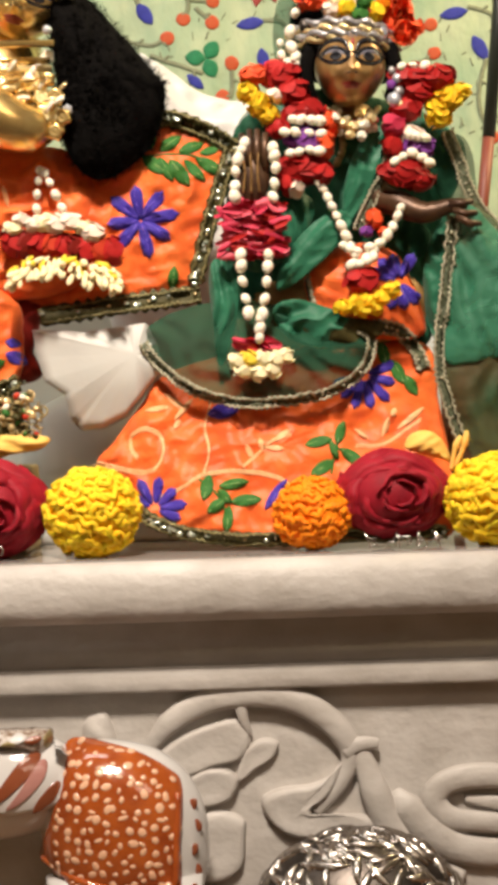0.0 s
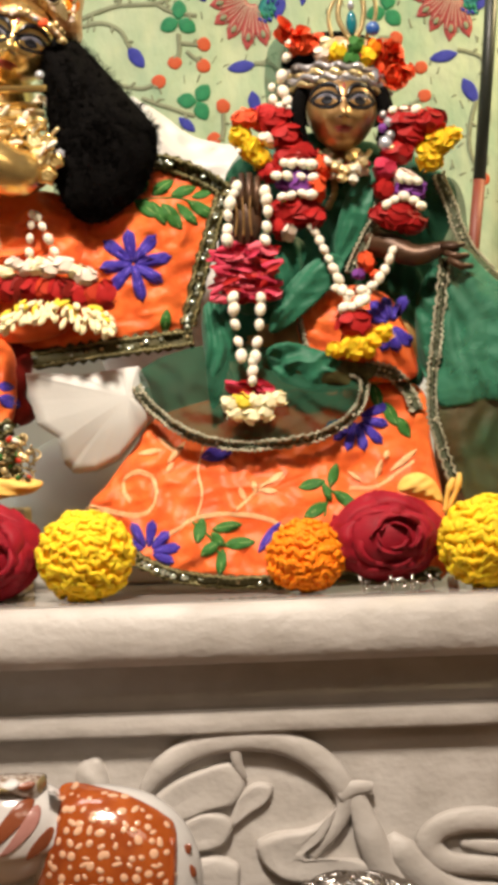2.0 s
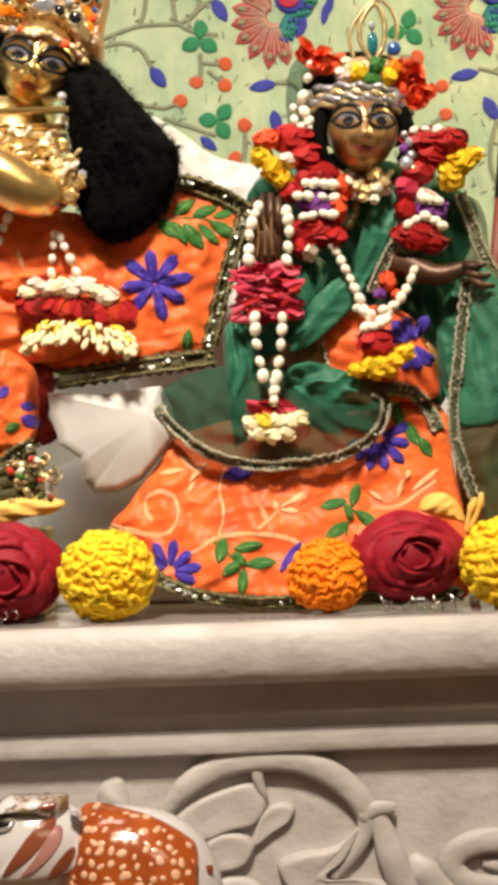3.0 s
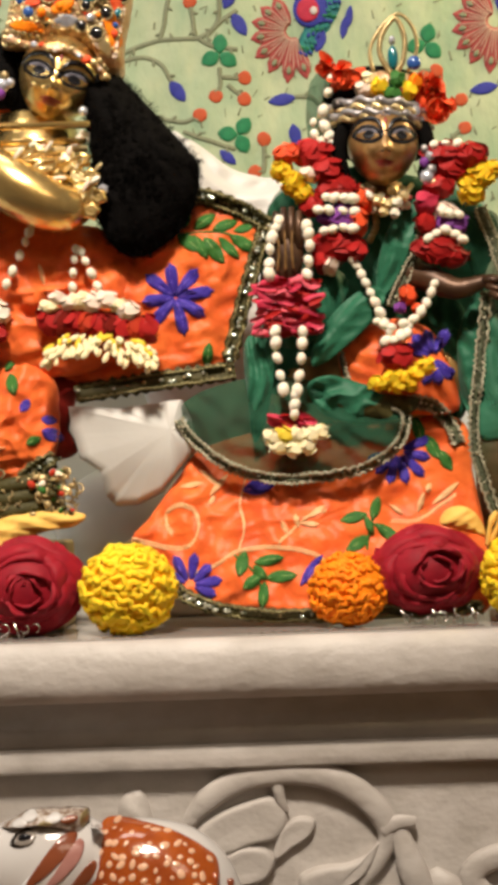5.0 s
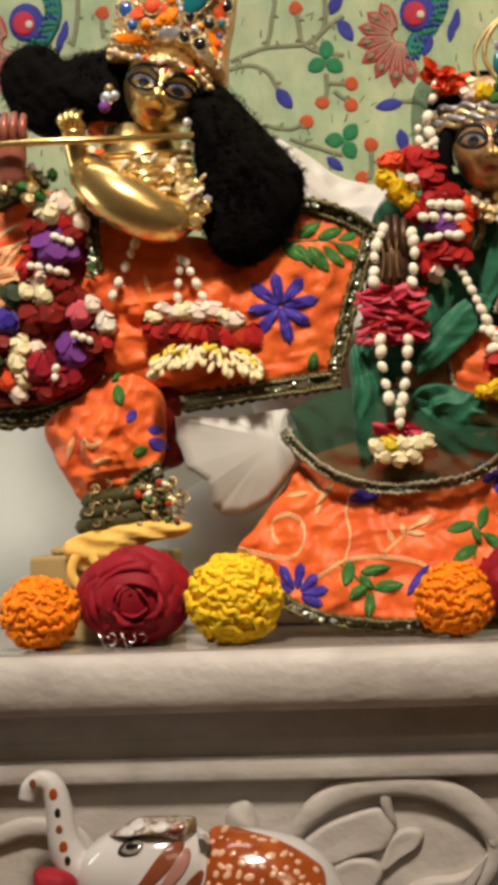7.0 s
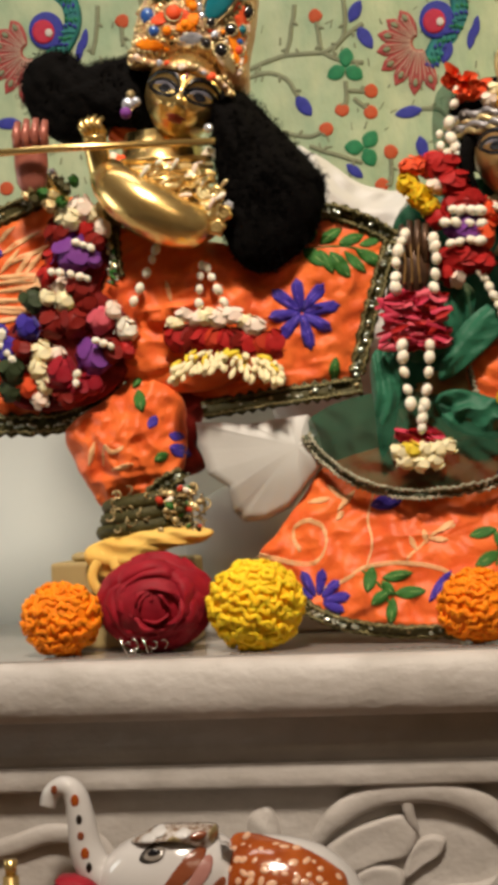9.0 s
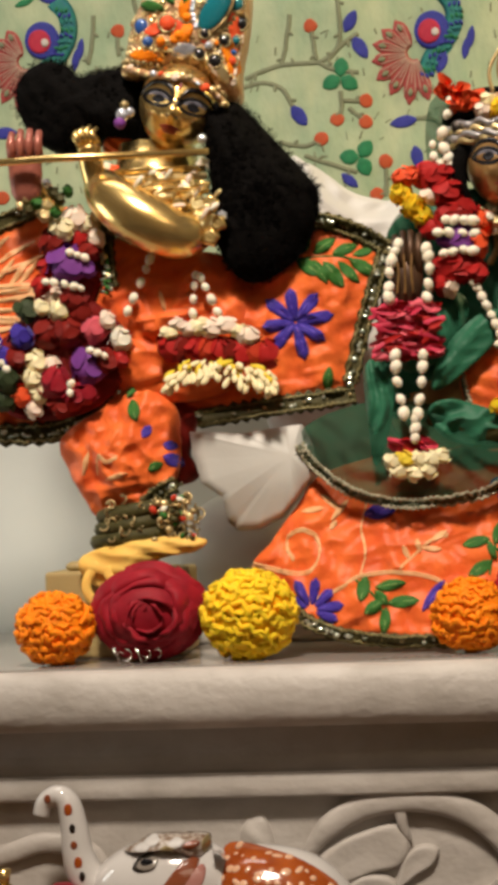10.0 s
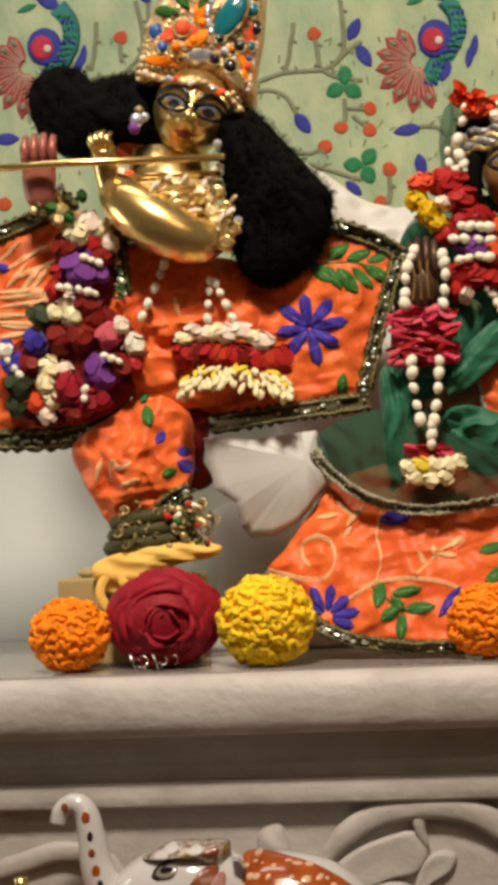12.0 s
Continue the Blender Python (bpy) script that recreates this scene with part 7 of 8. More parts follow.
lap = fall([(-0.0650, 0.1050, 1.1660), (-0.0570, 0.1050, 1.1840), (-0.0310, 0.1100, 1.1960), (0.0150, 0.1100, 1.2030), (0.0660, 0.1100, 1.1920), (0.1110, 0.1000, 1.1760), (0.1210, 0.0950, 1.1670), (0.1130, 0.0880, 1.1420), (0.0850, 0.0840, 1.1240), (0.0440, 0.0820, 1.1180), (-0.0010, 0.0840, 1.1210), (-0.0330, 0.0900, 1.1360), (-0.0510, 0.1000, 1.1520)], (0.0270, 0.0850, 1.1580), SHEER, 0.012, 0.0035, (0.8, 0.5), 0.026, "lap_fall", "sheer green fall over the lap", 0.0)
LAP_TREE = tree_of(lap)
border(veil, [(-0.0630, 0.1000, 1.1690), (-0.0510, 0.1000, 1.1520), (-0.0330, 0.0900, 1.1360), (-0.0150, 0.0900, 1.1260), (0.0120, 0.0800, 1.1190), (0.0440, 0.0800, 1.1180), (0.0850, 0.0850, 1.1250), (0.1130, 0.0900, 1.1420), (0.1210, 0.0950, 1.1670), (0.1100, 0.0950, 1.1760)], 0.0077, LAP_TREE, beads=3, weave=TRIM_LACE)
border(veil, [(0.1000, 0.0900, 1.1670), (0.1190, 0.0900, 1.1760), (0.1420, 0.0900, 1.1740), (0.1590, 0.0900, 1.1580), (0.1650, 0.0900, 1.1420)], 0.0109, tree_of(skirt, sash), weave=TRIM_LACE)
border(veil, [(0.0660, 0.0900, 1.2270), (0.0690, 0.0900, 1.2090), (0.0740, 0.0900, 1.1910), (0.0850, 0.0900, 1.1790)], 0.0109, tree_of(sash, wrap), weave=TRIM_LACE)
border(veil, [(0.1430, 0.0950, 1.3300), (0.1380, 0.0950, 1.3030), (0.1260, 0.0950, 1.2810), (0.1130, 0.0950, 1.2540)], 0.0091, weave=TRIM_LACE)
side = fall([(0.1900, 0.1000, 1.2650), (0.2040, 0.1000, 1.2780), (0.2240, 0.1050, 1.2600), (0.2560, 0.1100, 1.2220), (0.2720, 0.1100, 1.1570), (0.2710, 0.1000, 1.0650), (0.2230, 0.0900, 1.0580), (0.1940, 0.0850, 1.0750), (0.1800, 0.0880, 1.1140), (0.1750, 0.0900, 1.1460), (0.1780, 0.0950, 1.1870), (0.1850, 0.0980, 1.2240)], (0.2180, 0.0900, 1.1580), SHEER_OLIVE, 0.012, 0.003, (1, 0.1), 0.03, "side_fall", "sheer green side fall", 0.0)
fall([(0.2000, 0.0940, 1.2710), (0.2220, 0.0920, 1.2540), (0.2560, 0.0850, 1.2110), (0.2680, 0.0800, 1.1500), (0.2400, 0.0780, 1.1455), (0.2160, 0.0780, 1.1480), (0.1960, 0.0790, 1.1440), (0.1790, 0.0820, 1.1480), (0.1820, 0.0880, 1.1870), (0.1890, 0.0920, 1.2320)], (0.2190, 0.0820, 1.1980), SHEER_BRIGHT, 0.008, 0.0025, (1, 0.2), 0.022)
fall([(0.1670, 0.1150, 1.2260), (0.1770, 0.1150, 1.2540), (0.1890, 0.1100, 1.2710), (0.1930, 0.1050, 1.2610), (0.1830, 0.1050, 1.2060), (0.1780, 0.1100, 1.1650), (0.1690, 0.1150, 1.1800)], (0.1780, 0.1100, 1.2210), GREEN_VEIL)
# Brown sheet that shows through the sheer side fall.
fall([(0.1910, 0.1400, 1.2270), (0.2100, 0.1400, 1.2460), (0.2520, 0.1400, 1.2250), (0.2820, 0.1400, 1.1580), (0.2810, 0.1300, 1.0500), (0.2260, 0.1200, 1.0150), (0.1870, 0.1200, 1.0210), (0.1800, 0.1300, 1.1150)], (0.2270, 0.1300, 1.1220), DARK_BROWN, 0.01, 0.002, (1, 0.2), 0.03, "brown_backing", "brown sheet behind the sheer side fall")
border(veil, [(0.1890, 0.0900, 1.2640), (0.1840, 0.0900, 1.2230), (0.1780, 0.0850, 1.1870), (0.1740, 0.0820, 1.1500), (0.1790, 0.0800, 1.1140), (0.1910, 0.0780, 1.0780)], 0.0091, tree_of(side), weave=TRIM_LACE)
fall([(0.1790, 0.1250, 1.3430), (0.1930, 0.1250, 1.3380), (0.2090, 0.1250, 1.3240), (0.2140, 0.1250, 1.2860), (0.2070, 0.1250, 1.2770), (0.1830, 0.1200, 1.2820), (0.1760, 0.1200, 1.3100)], (0.1940, 0.1200, 1.3070), SHEER, 0.006, 0.002, (0.9, 0.3), 0.012, "shoulder_fall", "pale sheer shoulder fall", 0.0)
border(veil, [(0.1890, 0.1150, 1.3360), (0.1970, 0.1120, 1.3130), (0.2060, 0.1120, 1.2850), (0.2210, 0.1120, 1.2610), (0.2480, 0.1150, 1.2320)], 0.0101, weave=TRIM_LACE)
fall([(0.0150, 0.1350, 1.3420), (0.0260, 0.1350, 1.3600), (0.0450, 0.1350, 1.3740), (0.0530, 0.1300, 1.3540), (0.0390, 0.1300, 1.3310), (0.0200, 0.1300, 1.3270)], (0.0350, 0.1300, 1.3500), SHEER, 0.006, name="shoulder_fall", thick=0.0)
fall([(0.1420, 0.1100, 1.2590), (0.1560, 0.1100, 1.2630), (0.1720, 0.1100, 1.2530), (0.1640, 0.1100, 1.2330), (0.1460, 0.1100, 1.2400)], (0.1560, 0.1100, 1.2490), SHEER, 0.004, thick=0.0)
fall([(0.0570, 0.1250, 1.4510), (0.0780, 0.1250, 1.4580), (0.0840, 0.1200, 1.4350), (0.0710, 0.1200, 1.3980), (0.0550, 0.1250, 1.3860), (0.0500, 0.1250, 1.4190)], (0.0670, 0.1200, 1.4220), SHEER, 0.006, name="head_fall", thick=0.0)

# Dark sheet that stands in for the shadow under the pendant garland.
fall([(0.0565, 0.088, 1.1814), (0.0807, 0.088, 1.186), (0.1101, 0.088, 1.1832), (0.1317, 0.088, 1.1788), (0.1231, 0.088, 1.1664), (0.098, 0.088, 1.1618), (0.0732, 0.088, 1.1672)], (0.0938, 0.086, 1.1745), TRIM_DARK, 0.003, 0.0012, (0.4, 0.9), 0.012, "waist_shadow", "dark olive sheet in place of the shadow at the waist", 0.003, 0.004)

# headdress
tiara = thing("tiara", (0.1120, 0.0900, 1.4060), "silver head band and small crown with coral flowers and stones", "crown")
band = None
for k, (m, r) in enumerate(((SILVER_GREY, 0.0030), (PALE_GOLD, 0.0024), (SILVER_GREY, 0.0032), (TRIM_GOLD, 0.0026))):
    path = [Vector(p) - Vector((0, 0, (k - 1.5) * 0.0046)) for p in ((0.0610, 0.1050, 1.4110), (0.0750, 0.0860, 1.4120), (0.0930, 0.0720, 1.4110), (0.1100, 0.0670, 1.4090), (0.1270, 0.0720, 1.4080), (0.1410, 0.0860, 1.4050), (0.1510, 0.1050, 1.4020))]
    line = loop_points(path, 8, False)
    for j, p in enumerate(line):
        p.z += 0.0014 * math.sin(j * 0.9 + k * 2)
        p.y += 0.0012 * math.cos(j * 0.9 + k * 2)
    bm = bmesh.new()
    add_tube(bm, line, [r * (1 + 0.18 * math.sin(j * 1.7 + k)) for j in range(len(line))], 8)
    o = part("twisted_band", bm, m, tiara, "twisted silver and gold head band")
    band = band or o
bm = bmesh.new()
add_sheet(bm, [(0.0650, 0.1200, 1.4220), (0.0680, 0.1200, 1.4400), (0.0850, 0.1200, 1.4540), (0.1130, 0.1200, 1.4570), (0.1450, 0.1200, 1.4470), (0.1540, 0.1200, 1.4180), (0.1430, 0.1200, 1.3810), (0.0820, 0.1200, 1.3840)], (0.1100, 0.1200, 1.4290), 0.012, 0.02, 8, 0.0008, (1, 0), 0.01)
part("hair_cap", bm, HAIR, tiara, "black hair under the band")
bm = bmesh.new()
add_sheet(bm, [(0.0920, 0.1000, 1.4280), (0.0980, 0.1000, 1.4430), (0.1120, 0.1000, 1.4480), (0.1340, 0.1000, 1.4440), (0.1420, 0.1000, 1.4330), (0.1330, 0.0950, 1.4220), (0.1100, 0.0950, 1.4220)], (0.1180, 0.0940, 1.4340), 0.008, 0.01, 8, 0.001, (0.7, 0.7), 0.008, 0.002)
front = part("crown_front", bm, CROWN_PEACH, tiara)
bm = bmesh.new()
drop = [(0.1200, 0.0900, 1.4420), (0.1110, 0.0900, 1.4590), (0.1130, 0.0900, 1.4750), (0.1240, 0.0900, 1.4880), (0.1310, 0.0900, 1.4720), (0.1290, 0.0900, 1.4530), (0.1220, 0.0900, 1.4420)]
add_tube(bm, loop_points(drop, 6, False), 0.0022, 8)
part("crest_loop", bm, TRIM_GOLD, tiara, "gold wire crest")
bm = bmesh.new()
add_tube(bm, loop_points([(0.1050, 0.0920, 1.4460), (0.1030, 0.0920, 1.4640), (0.1130, 0.0920, 1.4820), (0.1270, 0.0920, 1.4920), (0.1380, 0.0920, 1.4810), (0.1410, 0.0920, 1.4630), (0.1330, 0.0920, 1.4450)], 6, False), 0.0016, 8)
part("crest_loop", bm, TRIM_GOLD, tiara)
for x0, x1 in ((0.0800, 0.0755), (0.1415, 0.1460)):
    bm = bmesh.new()
    add_tube(bm, loop_points([(x0, 0.088, 1.402), (x1, 0.086, 1.388), (x1, 0.088, 1.372), (x0, 0.094, 1.356)], 6, False), [0.004] + [0.0058] * 16 + [0.004, 0.003], 12)
    part("side_hair", bm, HAIR, tiara, "dark hair beside the cheek")
for c, r, s, m in (((0.1210, 0.0900, 1.4560), 0.0045, 0.010, JEWEL_TEAL), ((0.1380, 0.0900, 1.4510), 0.006, 0.006, JEWEL_BLUE), ((0.1340, 0.0800, 1.4100), 0.0075, 0.007, JEWEL_WHITE), ((0.0760, 0.0850, 1.4180), 0.006, 0.006, SILVER_DARK), ((0.1210, 0.0900, 1.4700), 0.003, 0.004, JEWEL_WHITE), ((0.1140, 0.0830, 1.4300), 0.004, 0.004, JEWEL_TEAL), ((0.1260, 0.0830, 1.4280), 0.004, 0.004, JEWEL_RED)):
    bm = bmesh.new()
    add_ball(bm, c, (r, 0.004, s), u=14, v=10)
    part("stone", bm, m, tiara)
for c, r, m, seed in (((0.1080, 0.0840, 1.4310), 0.008, MARI_Y, 1), ((0.1240, 0.0840, 1.4350), 0.008, GREEN_THREAD, 2), ((0.1320, 0.0840, 1.4280), 0.008, MARI_Y, 3), ((0.1010, 0.0860, 1.4380), 0.007, CREAM, 4), ((0.1190, 0.0820, 1.4240), 0.007, GREEN_THREAD, 5), ((0.0960, 0.0860, 1.4300), 0.007, ORCHID, 6), ((0.1380, 0.0860, 1.4340), 0.007, MARI_O, 7)):
    bloom(tiara, c, r, m, seed, 30)
for c, rx, rz, n, seed in (((0.0810, 0.0900, 1.4420), 0.014, 0.010, 26, 31), ((0.0680, 0.0950, 1.4500), 0.006, 0.006, 10, 34), ((0.1540, 0.0950, 1.4330), 0.010, 0.008, 20, 32), ((0.1570, 0.0950, 1.4150), 0.011, 0.014, 30, 33), ((0.1470, 0.0950, 1.4270), 0.008, 0.012, 18, 35)):
    bunch(tiara, c, rx * 0.75, rz * 0.75, n, 0.0095, 0.0095, CORAL_PETAL, "coral_flower", seed)
strand(tiara, [(0.0710, 0.0900, 1.4410), (0.0670, 0.0880, 1.4260), (0.0620, 0.0880, 1.4070), (0.0680, 0.0880, 1.3960), (0.0600, 0.0880, 1.3890)], 6, 1.15)
strand(tiara, [(0.0550, 0.0900, 1.4060), (0.0570, 0.0900, 1.3920), (0.0680, 0.0880, 1.3890)], 4, 0.9)
drops = thing("earring", (0.1440, 0.0850, 1.3500), "cluster of pale stones at the seated lady's ear", "jewellery", "earrings")
for dx, dz, r, m in ((-0.001, 0.014, 0.0035, SILVER_GREY), (0.003, 0.008, 0.0042, JEWEL_WHITE), (-0.002, 0.003, 0.0040, PURPLE_PETAL), (0.004, -0.003, 0.0045, SILVER_GREY), (0.000, -0.009, 0.0062, JEWEL_WHITE), (0.005, -0.013, 0.0032, PALE_GOLD)):
    bm = bmesh.new()
    add_ball(bm, (0.1440 + dx, 0.0800, 1.3650 + dz), (r, r * 0.8, r), u=10, v=8)
    part("stone", bm, m, drops)
necklace = thing("necklace", (0.1140, 0.0900, 1.3350), "gold bead necklace at the throat of the seated lady", "jewellery")
NECK = tree_of(wrap)
studs(necklace, NECK, [(0.0940, 0.0900, 1.3500), (0.1070, 0.0850, 1.3430), (0.1230, 0.0880, 1.3450)], 10, 0.0035, TRIM_GOLD)
studs(necklace, NECK, [(0.1030, 0.0900, 1.3400), (0.1050, 0.0850, 1.3260), (0.0990, 0.0880, 1.3130)], 8, 0.0032, TRIM_GOLD)

# garlands of the seated lady
side_garland = thing("flower_garland", (0.1040, 0.0800, 1.2880), "thick garland of red, yellow, white and purple flowers round the shoulders", "garland")
part('flower', puff((0.0280, 0.0870, 1.3670), (0.0086, 0.011, 0.0095), 57, 0.0068, 0.0075, 61), MARI_Y, side_garland)
part('flower', puff((0.0370, 0.0840, 1.3560), (0.0095, 0.011, 0.0095), 69, 0.0068, 0.0075, 62), MARI_Y, side_garland)
part('flower', puff((0.0440, 0.0870, 1.3470), (0.0086, 0.011, 0.0081), 48, 0.0068, 0.0075, 63), MARI_Y, side_garland)
part('flower', puff((0.0330, 0.0840, 1.3800), (0.0104, 0.011, 0.0081), 52, 0.0068, 0.0075, 64), CORAL_PETAL, side_garland)
part('flower', puff((0.0540, 0.0870, 1.3800), (0.0158, 0.011, 0.0113), 51, 0.0095, 0.0105, 65), RED_PETAL, side_garland)
part('flower', puff((0.0640, 0.0840, 1.3660), (0.0131, 0.011, 0.0113), 38, 0.0095, 0.0105, 66), RED_PETAL, side_garland)
part('flower', puff((0.0510, 0.0870, 1.3630), (0.0081, 0.011, 0.0072), 16, 0.0095, 0.0105, 67), ORCHID, side_garland)
part('flower', puff((0.0730, 0.0840, 1.3490), (0.0162, 0.011, 0.0104), 49, 0.0095, 0.0105, 68), RED_PETAL, side_garland)
part('flower', puff((0.0910, 0.0870, 1.3400), (0.0095, 0.011, 0.0113), 27, 0.0095, 0.0105, 69), CORAL_PETAL, side_garland)
part('flower', puff((0.0880, 0.0840, 1.3240), (0.0086, 0.011, 0.0122), 24, 0.0095, 0.0105, 70), CORAL_PETAL, side_garland)
part('flower', puff((0.0520, 0.0870, 1.3370), (0.0104, 0.011, 0.0095), 27, 0.0095, 0.0105, 71), RED_PETAL, side_garland)
part('flower', puff((0.0720, 0.0840, 1.3270), (0.0158, 0.011, 0.0095), 45, 0.0095, 0.0105, 72), PURPLE_PETAL, side_garland)
part('flower', puff((0.0710, 0.0870, 1.3040), (0.0198, 0.011, 0.0131), 67, 0.0095, 0.0105, 73), RED_PETAL, side_garland)
part('flower', puff((0.0850, 0.0840, 1.2990), (0.0095, 0.011, 0.0095), 20, 0.0095, 0.0105, 74), RED_PETAL, side_garland)
part('flower', puff((0.0600, 0.0870, 1.2910), (0.0113, 0.011, 0.0081), 20, 0.0095, 0.0105, 75), RED_PETAL, side_garland)
part('flower', puff((0.0640, 0.0840, 1.2880), (0.0072, 0.011, 0.0072), 16, 0.0095, 0.0105, 76), ORCHID, side_garland)
part('flower', puff((0.1600, 0.0870, 1.3760), (0.0189, 0.011, 0.0104), 51, 0.0095, 0.0105, 77), RED_PETAL, side_garland)
part('flower', puff((0.1800, 0.0840, 1.3730), (0.0140, 0.011, 0.0113), 38, 0.0095, 0.0105, 78), RED_PETAL, side_garland)
part('flower', puff((0.1640, 0.0870, 1.3620), (0.0140, 0.011, 0.0095), 29, 0.0095, 0.0105, 79), RED_PETAL, side_garland)
part('flower', puff((0.1890, 0.0840, 1.3560), (0.0122, 0.011, 0.0095), 79, 0.0068, 0.0075, 80), MARI_Y, side_garland)
part('flower', puff((0.1800, 0.0870, 1.3460), (0.0113, 0.011, 0.0122), 91, 0.0068, 0.0075, 81), MARI_Y, side_garland)
part('flower', puff((0.1980, 0.0840, 1.3610), (0.0081, 0.011, 0.0072), 38, 0.0068, 0.0075, 82), MARI_Y, side_garland)
part('flower', puff((0.1550, 0.0870, 1.3490), (0.0131, 0.011, 0.0113), 31, 0.0095, 0.0105, 83), RED_PETAL, side_garland)
part('flower', puff((0.1430, 0.0840, 1.3350), (0.0104, 0.011, 0.0104), 24, 0.0095, 0.0105, 84), PINK_PETAL, side_garland)
part('flower', puff((0.1630, 0.0870, 1.3190), (0.0131, 0.011, 0.0095), 33, 0.0095, 0.0105, 85), PURPLE_PETAL, side_garland)
part('flower', puff((0.1500, 0.0840, 1.2990), (0.0189, 0.011, 0.0122), 60, 0.0095, 0.0105, 86), RED_PETAL, side_garland)
part('flower', puff((0.1640, 0.0870, 1.2920), (0.0122, 0.011, 0.0095), 27, 0.0095, 0.0105, 87), RED_PETAL, side_garland)
part('flower', puff((0.1420, 0.0840, 1.3190), (0.0095, 0.011, 0.0095), 18, 0.0095, 0.0105, 88), RED_PETAL, side_garland)
part('flower', puff((0.1590, 0.0870, 1.3280), (0.0104, 0.011, 0.0081), 16, 0.0095, 0.0105, 89), ORCHID, side_garland)
strand(side_garland, [(0.0630, 0.0740, 1.3420), (0.0840, 0.0740, 1.3400)], 4, 1.1)
strand(side_garland, [(0.0560, 0.0740, 1.3320), (0.0700, 0.0740, 1.3310), (0.0850, 0.0760, 1.3300)], 4, 1.1)
strand(side_garland, [(0.0600, 0.0740, 1.3150), (0.0670, 0.0740, 1.3160)], 2, 1.1)
strand(side_garland, [(0.0760, 0.0740, 1.3170), (0.0830, 0.0740, 1.3160)], 2, 1.1)
strand(side_garland, [(0.1430, 0.0740, 1.3060), (0.1570, 0.0740, 1.3120), (0.1700, 0.0740, 1.3040)], 5, 1.1)
strand(side_garland, [(0.1510, 0.0800, 1.3820), (0.1690, 0.0800, 1.3820)], 3, 1.1)
strand(side_garland, [(0.1550, 0.0740, 1.3260), (0.1680, 0.0740, 1.3240)], 3, 1.1)
mala = thing("flower_garland", (0.0310, 0.0700, 1.1350), "jasmine garland with a crimson bunch hanging from the raised hand", "garland")
strand(mala, [(0.0240, 0.0720, 1.3240), (0.0170, 0.0700, 1.3060), (0.0150, 0.0680, 1.2810)], 6, 1.25)
strand(mala, [(0.0460, 0.0720, 1.3190), (0.0480, 0.0700, 1.3030), (0.0450, 0.0680, 1.2800)], 5, 1.25)
strand(mala, [(0.0180, 0.0660, 1.2350), (0.0190, 0.0660, 1.2140), (0.0230, 0.0660, 1.1890)], 5, 1.2)
strand(mala, [(0.0400, 0.0660, 1.2340), (0.0380, 0.0660, 1.2130), (0.0340, 0.0660, 1.1880)], 5, 1.2)
strand(mala, [(0.0320, 0.0660, 1.1840), (0.0310, 0.0660, 1.1690)], 3, 1.15)
sheaf(mala, (0.006, 0.066, 1.234), (0.052, 0.082, 1.277), 140, 0.0150, 0.0072, 201)
sheaf(mala, (0.015, 0.066, 1.159), (0.046, 0.078, 1.168), 22, 0.015, 0.0085, 202)
for k, (x, z, r) in enumerate(((0.0130, 1.1515, 0.0080), (0.0225, 1.1530, 0.0085), (0.0330, 1.1520, 0.0085), (0.0430, 1.1525, 0.0085), (0.0510, 1.1540, 0.0075), (0.0180, 1.1435, 0.0080), (0.0290, 1.1420, 0.0085), (0.0400, 1.1435, 0.0080))):
    part("flower", puff((x, 0.067, z), (r, r * 0.8, r * 0.85), 18, r * 0.7, r * 0.75, 400 + k), YELLOW_BASE if k == 1 else CREAM, mala)
pendant = thing("flower_garland", (0.1160, 0.0750, 1.1840), "short jasmine garland ending in a red rose and yellow petals", "garland")
strand(pendant, [(0.0830, 0.0820, 1.2920), (0.0910, 0.0800, 1.2750), (0.1000, 0.0780, 1.2540), (0.1090, 0.0760, 1.2340)], 9, 1.1)
strand(pendant, [(0.1470, 0.0820, 1.2700), (0.1400, 0.0800, 1.2550), (0.1300, 0.0780, 1.2420), (0.1180, 0.0760, 1.2310)], 7, 1.15)
strand(pendant, [(0.1000, 0.0760, 1.2410), (0.1110, 0.0740, 1.2360), (0.1290, 0.0760, 1.2420)], 5, 1.0)
strand(pendant, [(0.1060, 0.0740, 1.2250), (0.1150, 0.0720, 1.2260), (0.1230, 0.0740, 1.2310)], 4, 1.2)
bloom(pendant, (0.1130, 0.0780, 1.2120), (0.014, 0.011, 0.013), RED_PETAL, 210, 60)
for k, (x, z, r) in enumerate(((0.0985, 1.1915, 0.0080), (0.1085, 1.1945, 0.0088), (0.1185, 1.1955, 0.0088), (0.1285, 1.1980, 0.0085), (0.1370, 1.2040, 0.0085), (0.1135, 1.1885, 0.0070), (0.1240, 1.1900, 0.0070))):
    part("flower", puff((x, 0.074, z), (r, r * 0.8, r * 0.8), 24, r * 0.6, r * 0.62, 211 + k), MARI_Y, pendant)
bloom(pendant, (0.1260, 0.0900, 1.2630), 0.0077, CORAL_PETAL, 230, 30)
bloom(pendant, (0.1200, 0.0900, 1.2530), 0.0054, PURPLE_PETAL, 231, 26)
bloom(pendant, (0.1330, 0.0900, 1.2520), 0.0054, CORAL_PETAL, 232, 26)

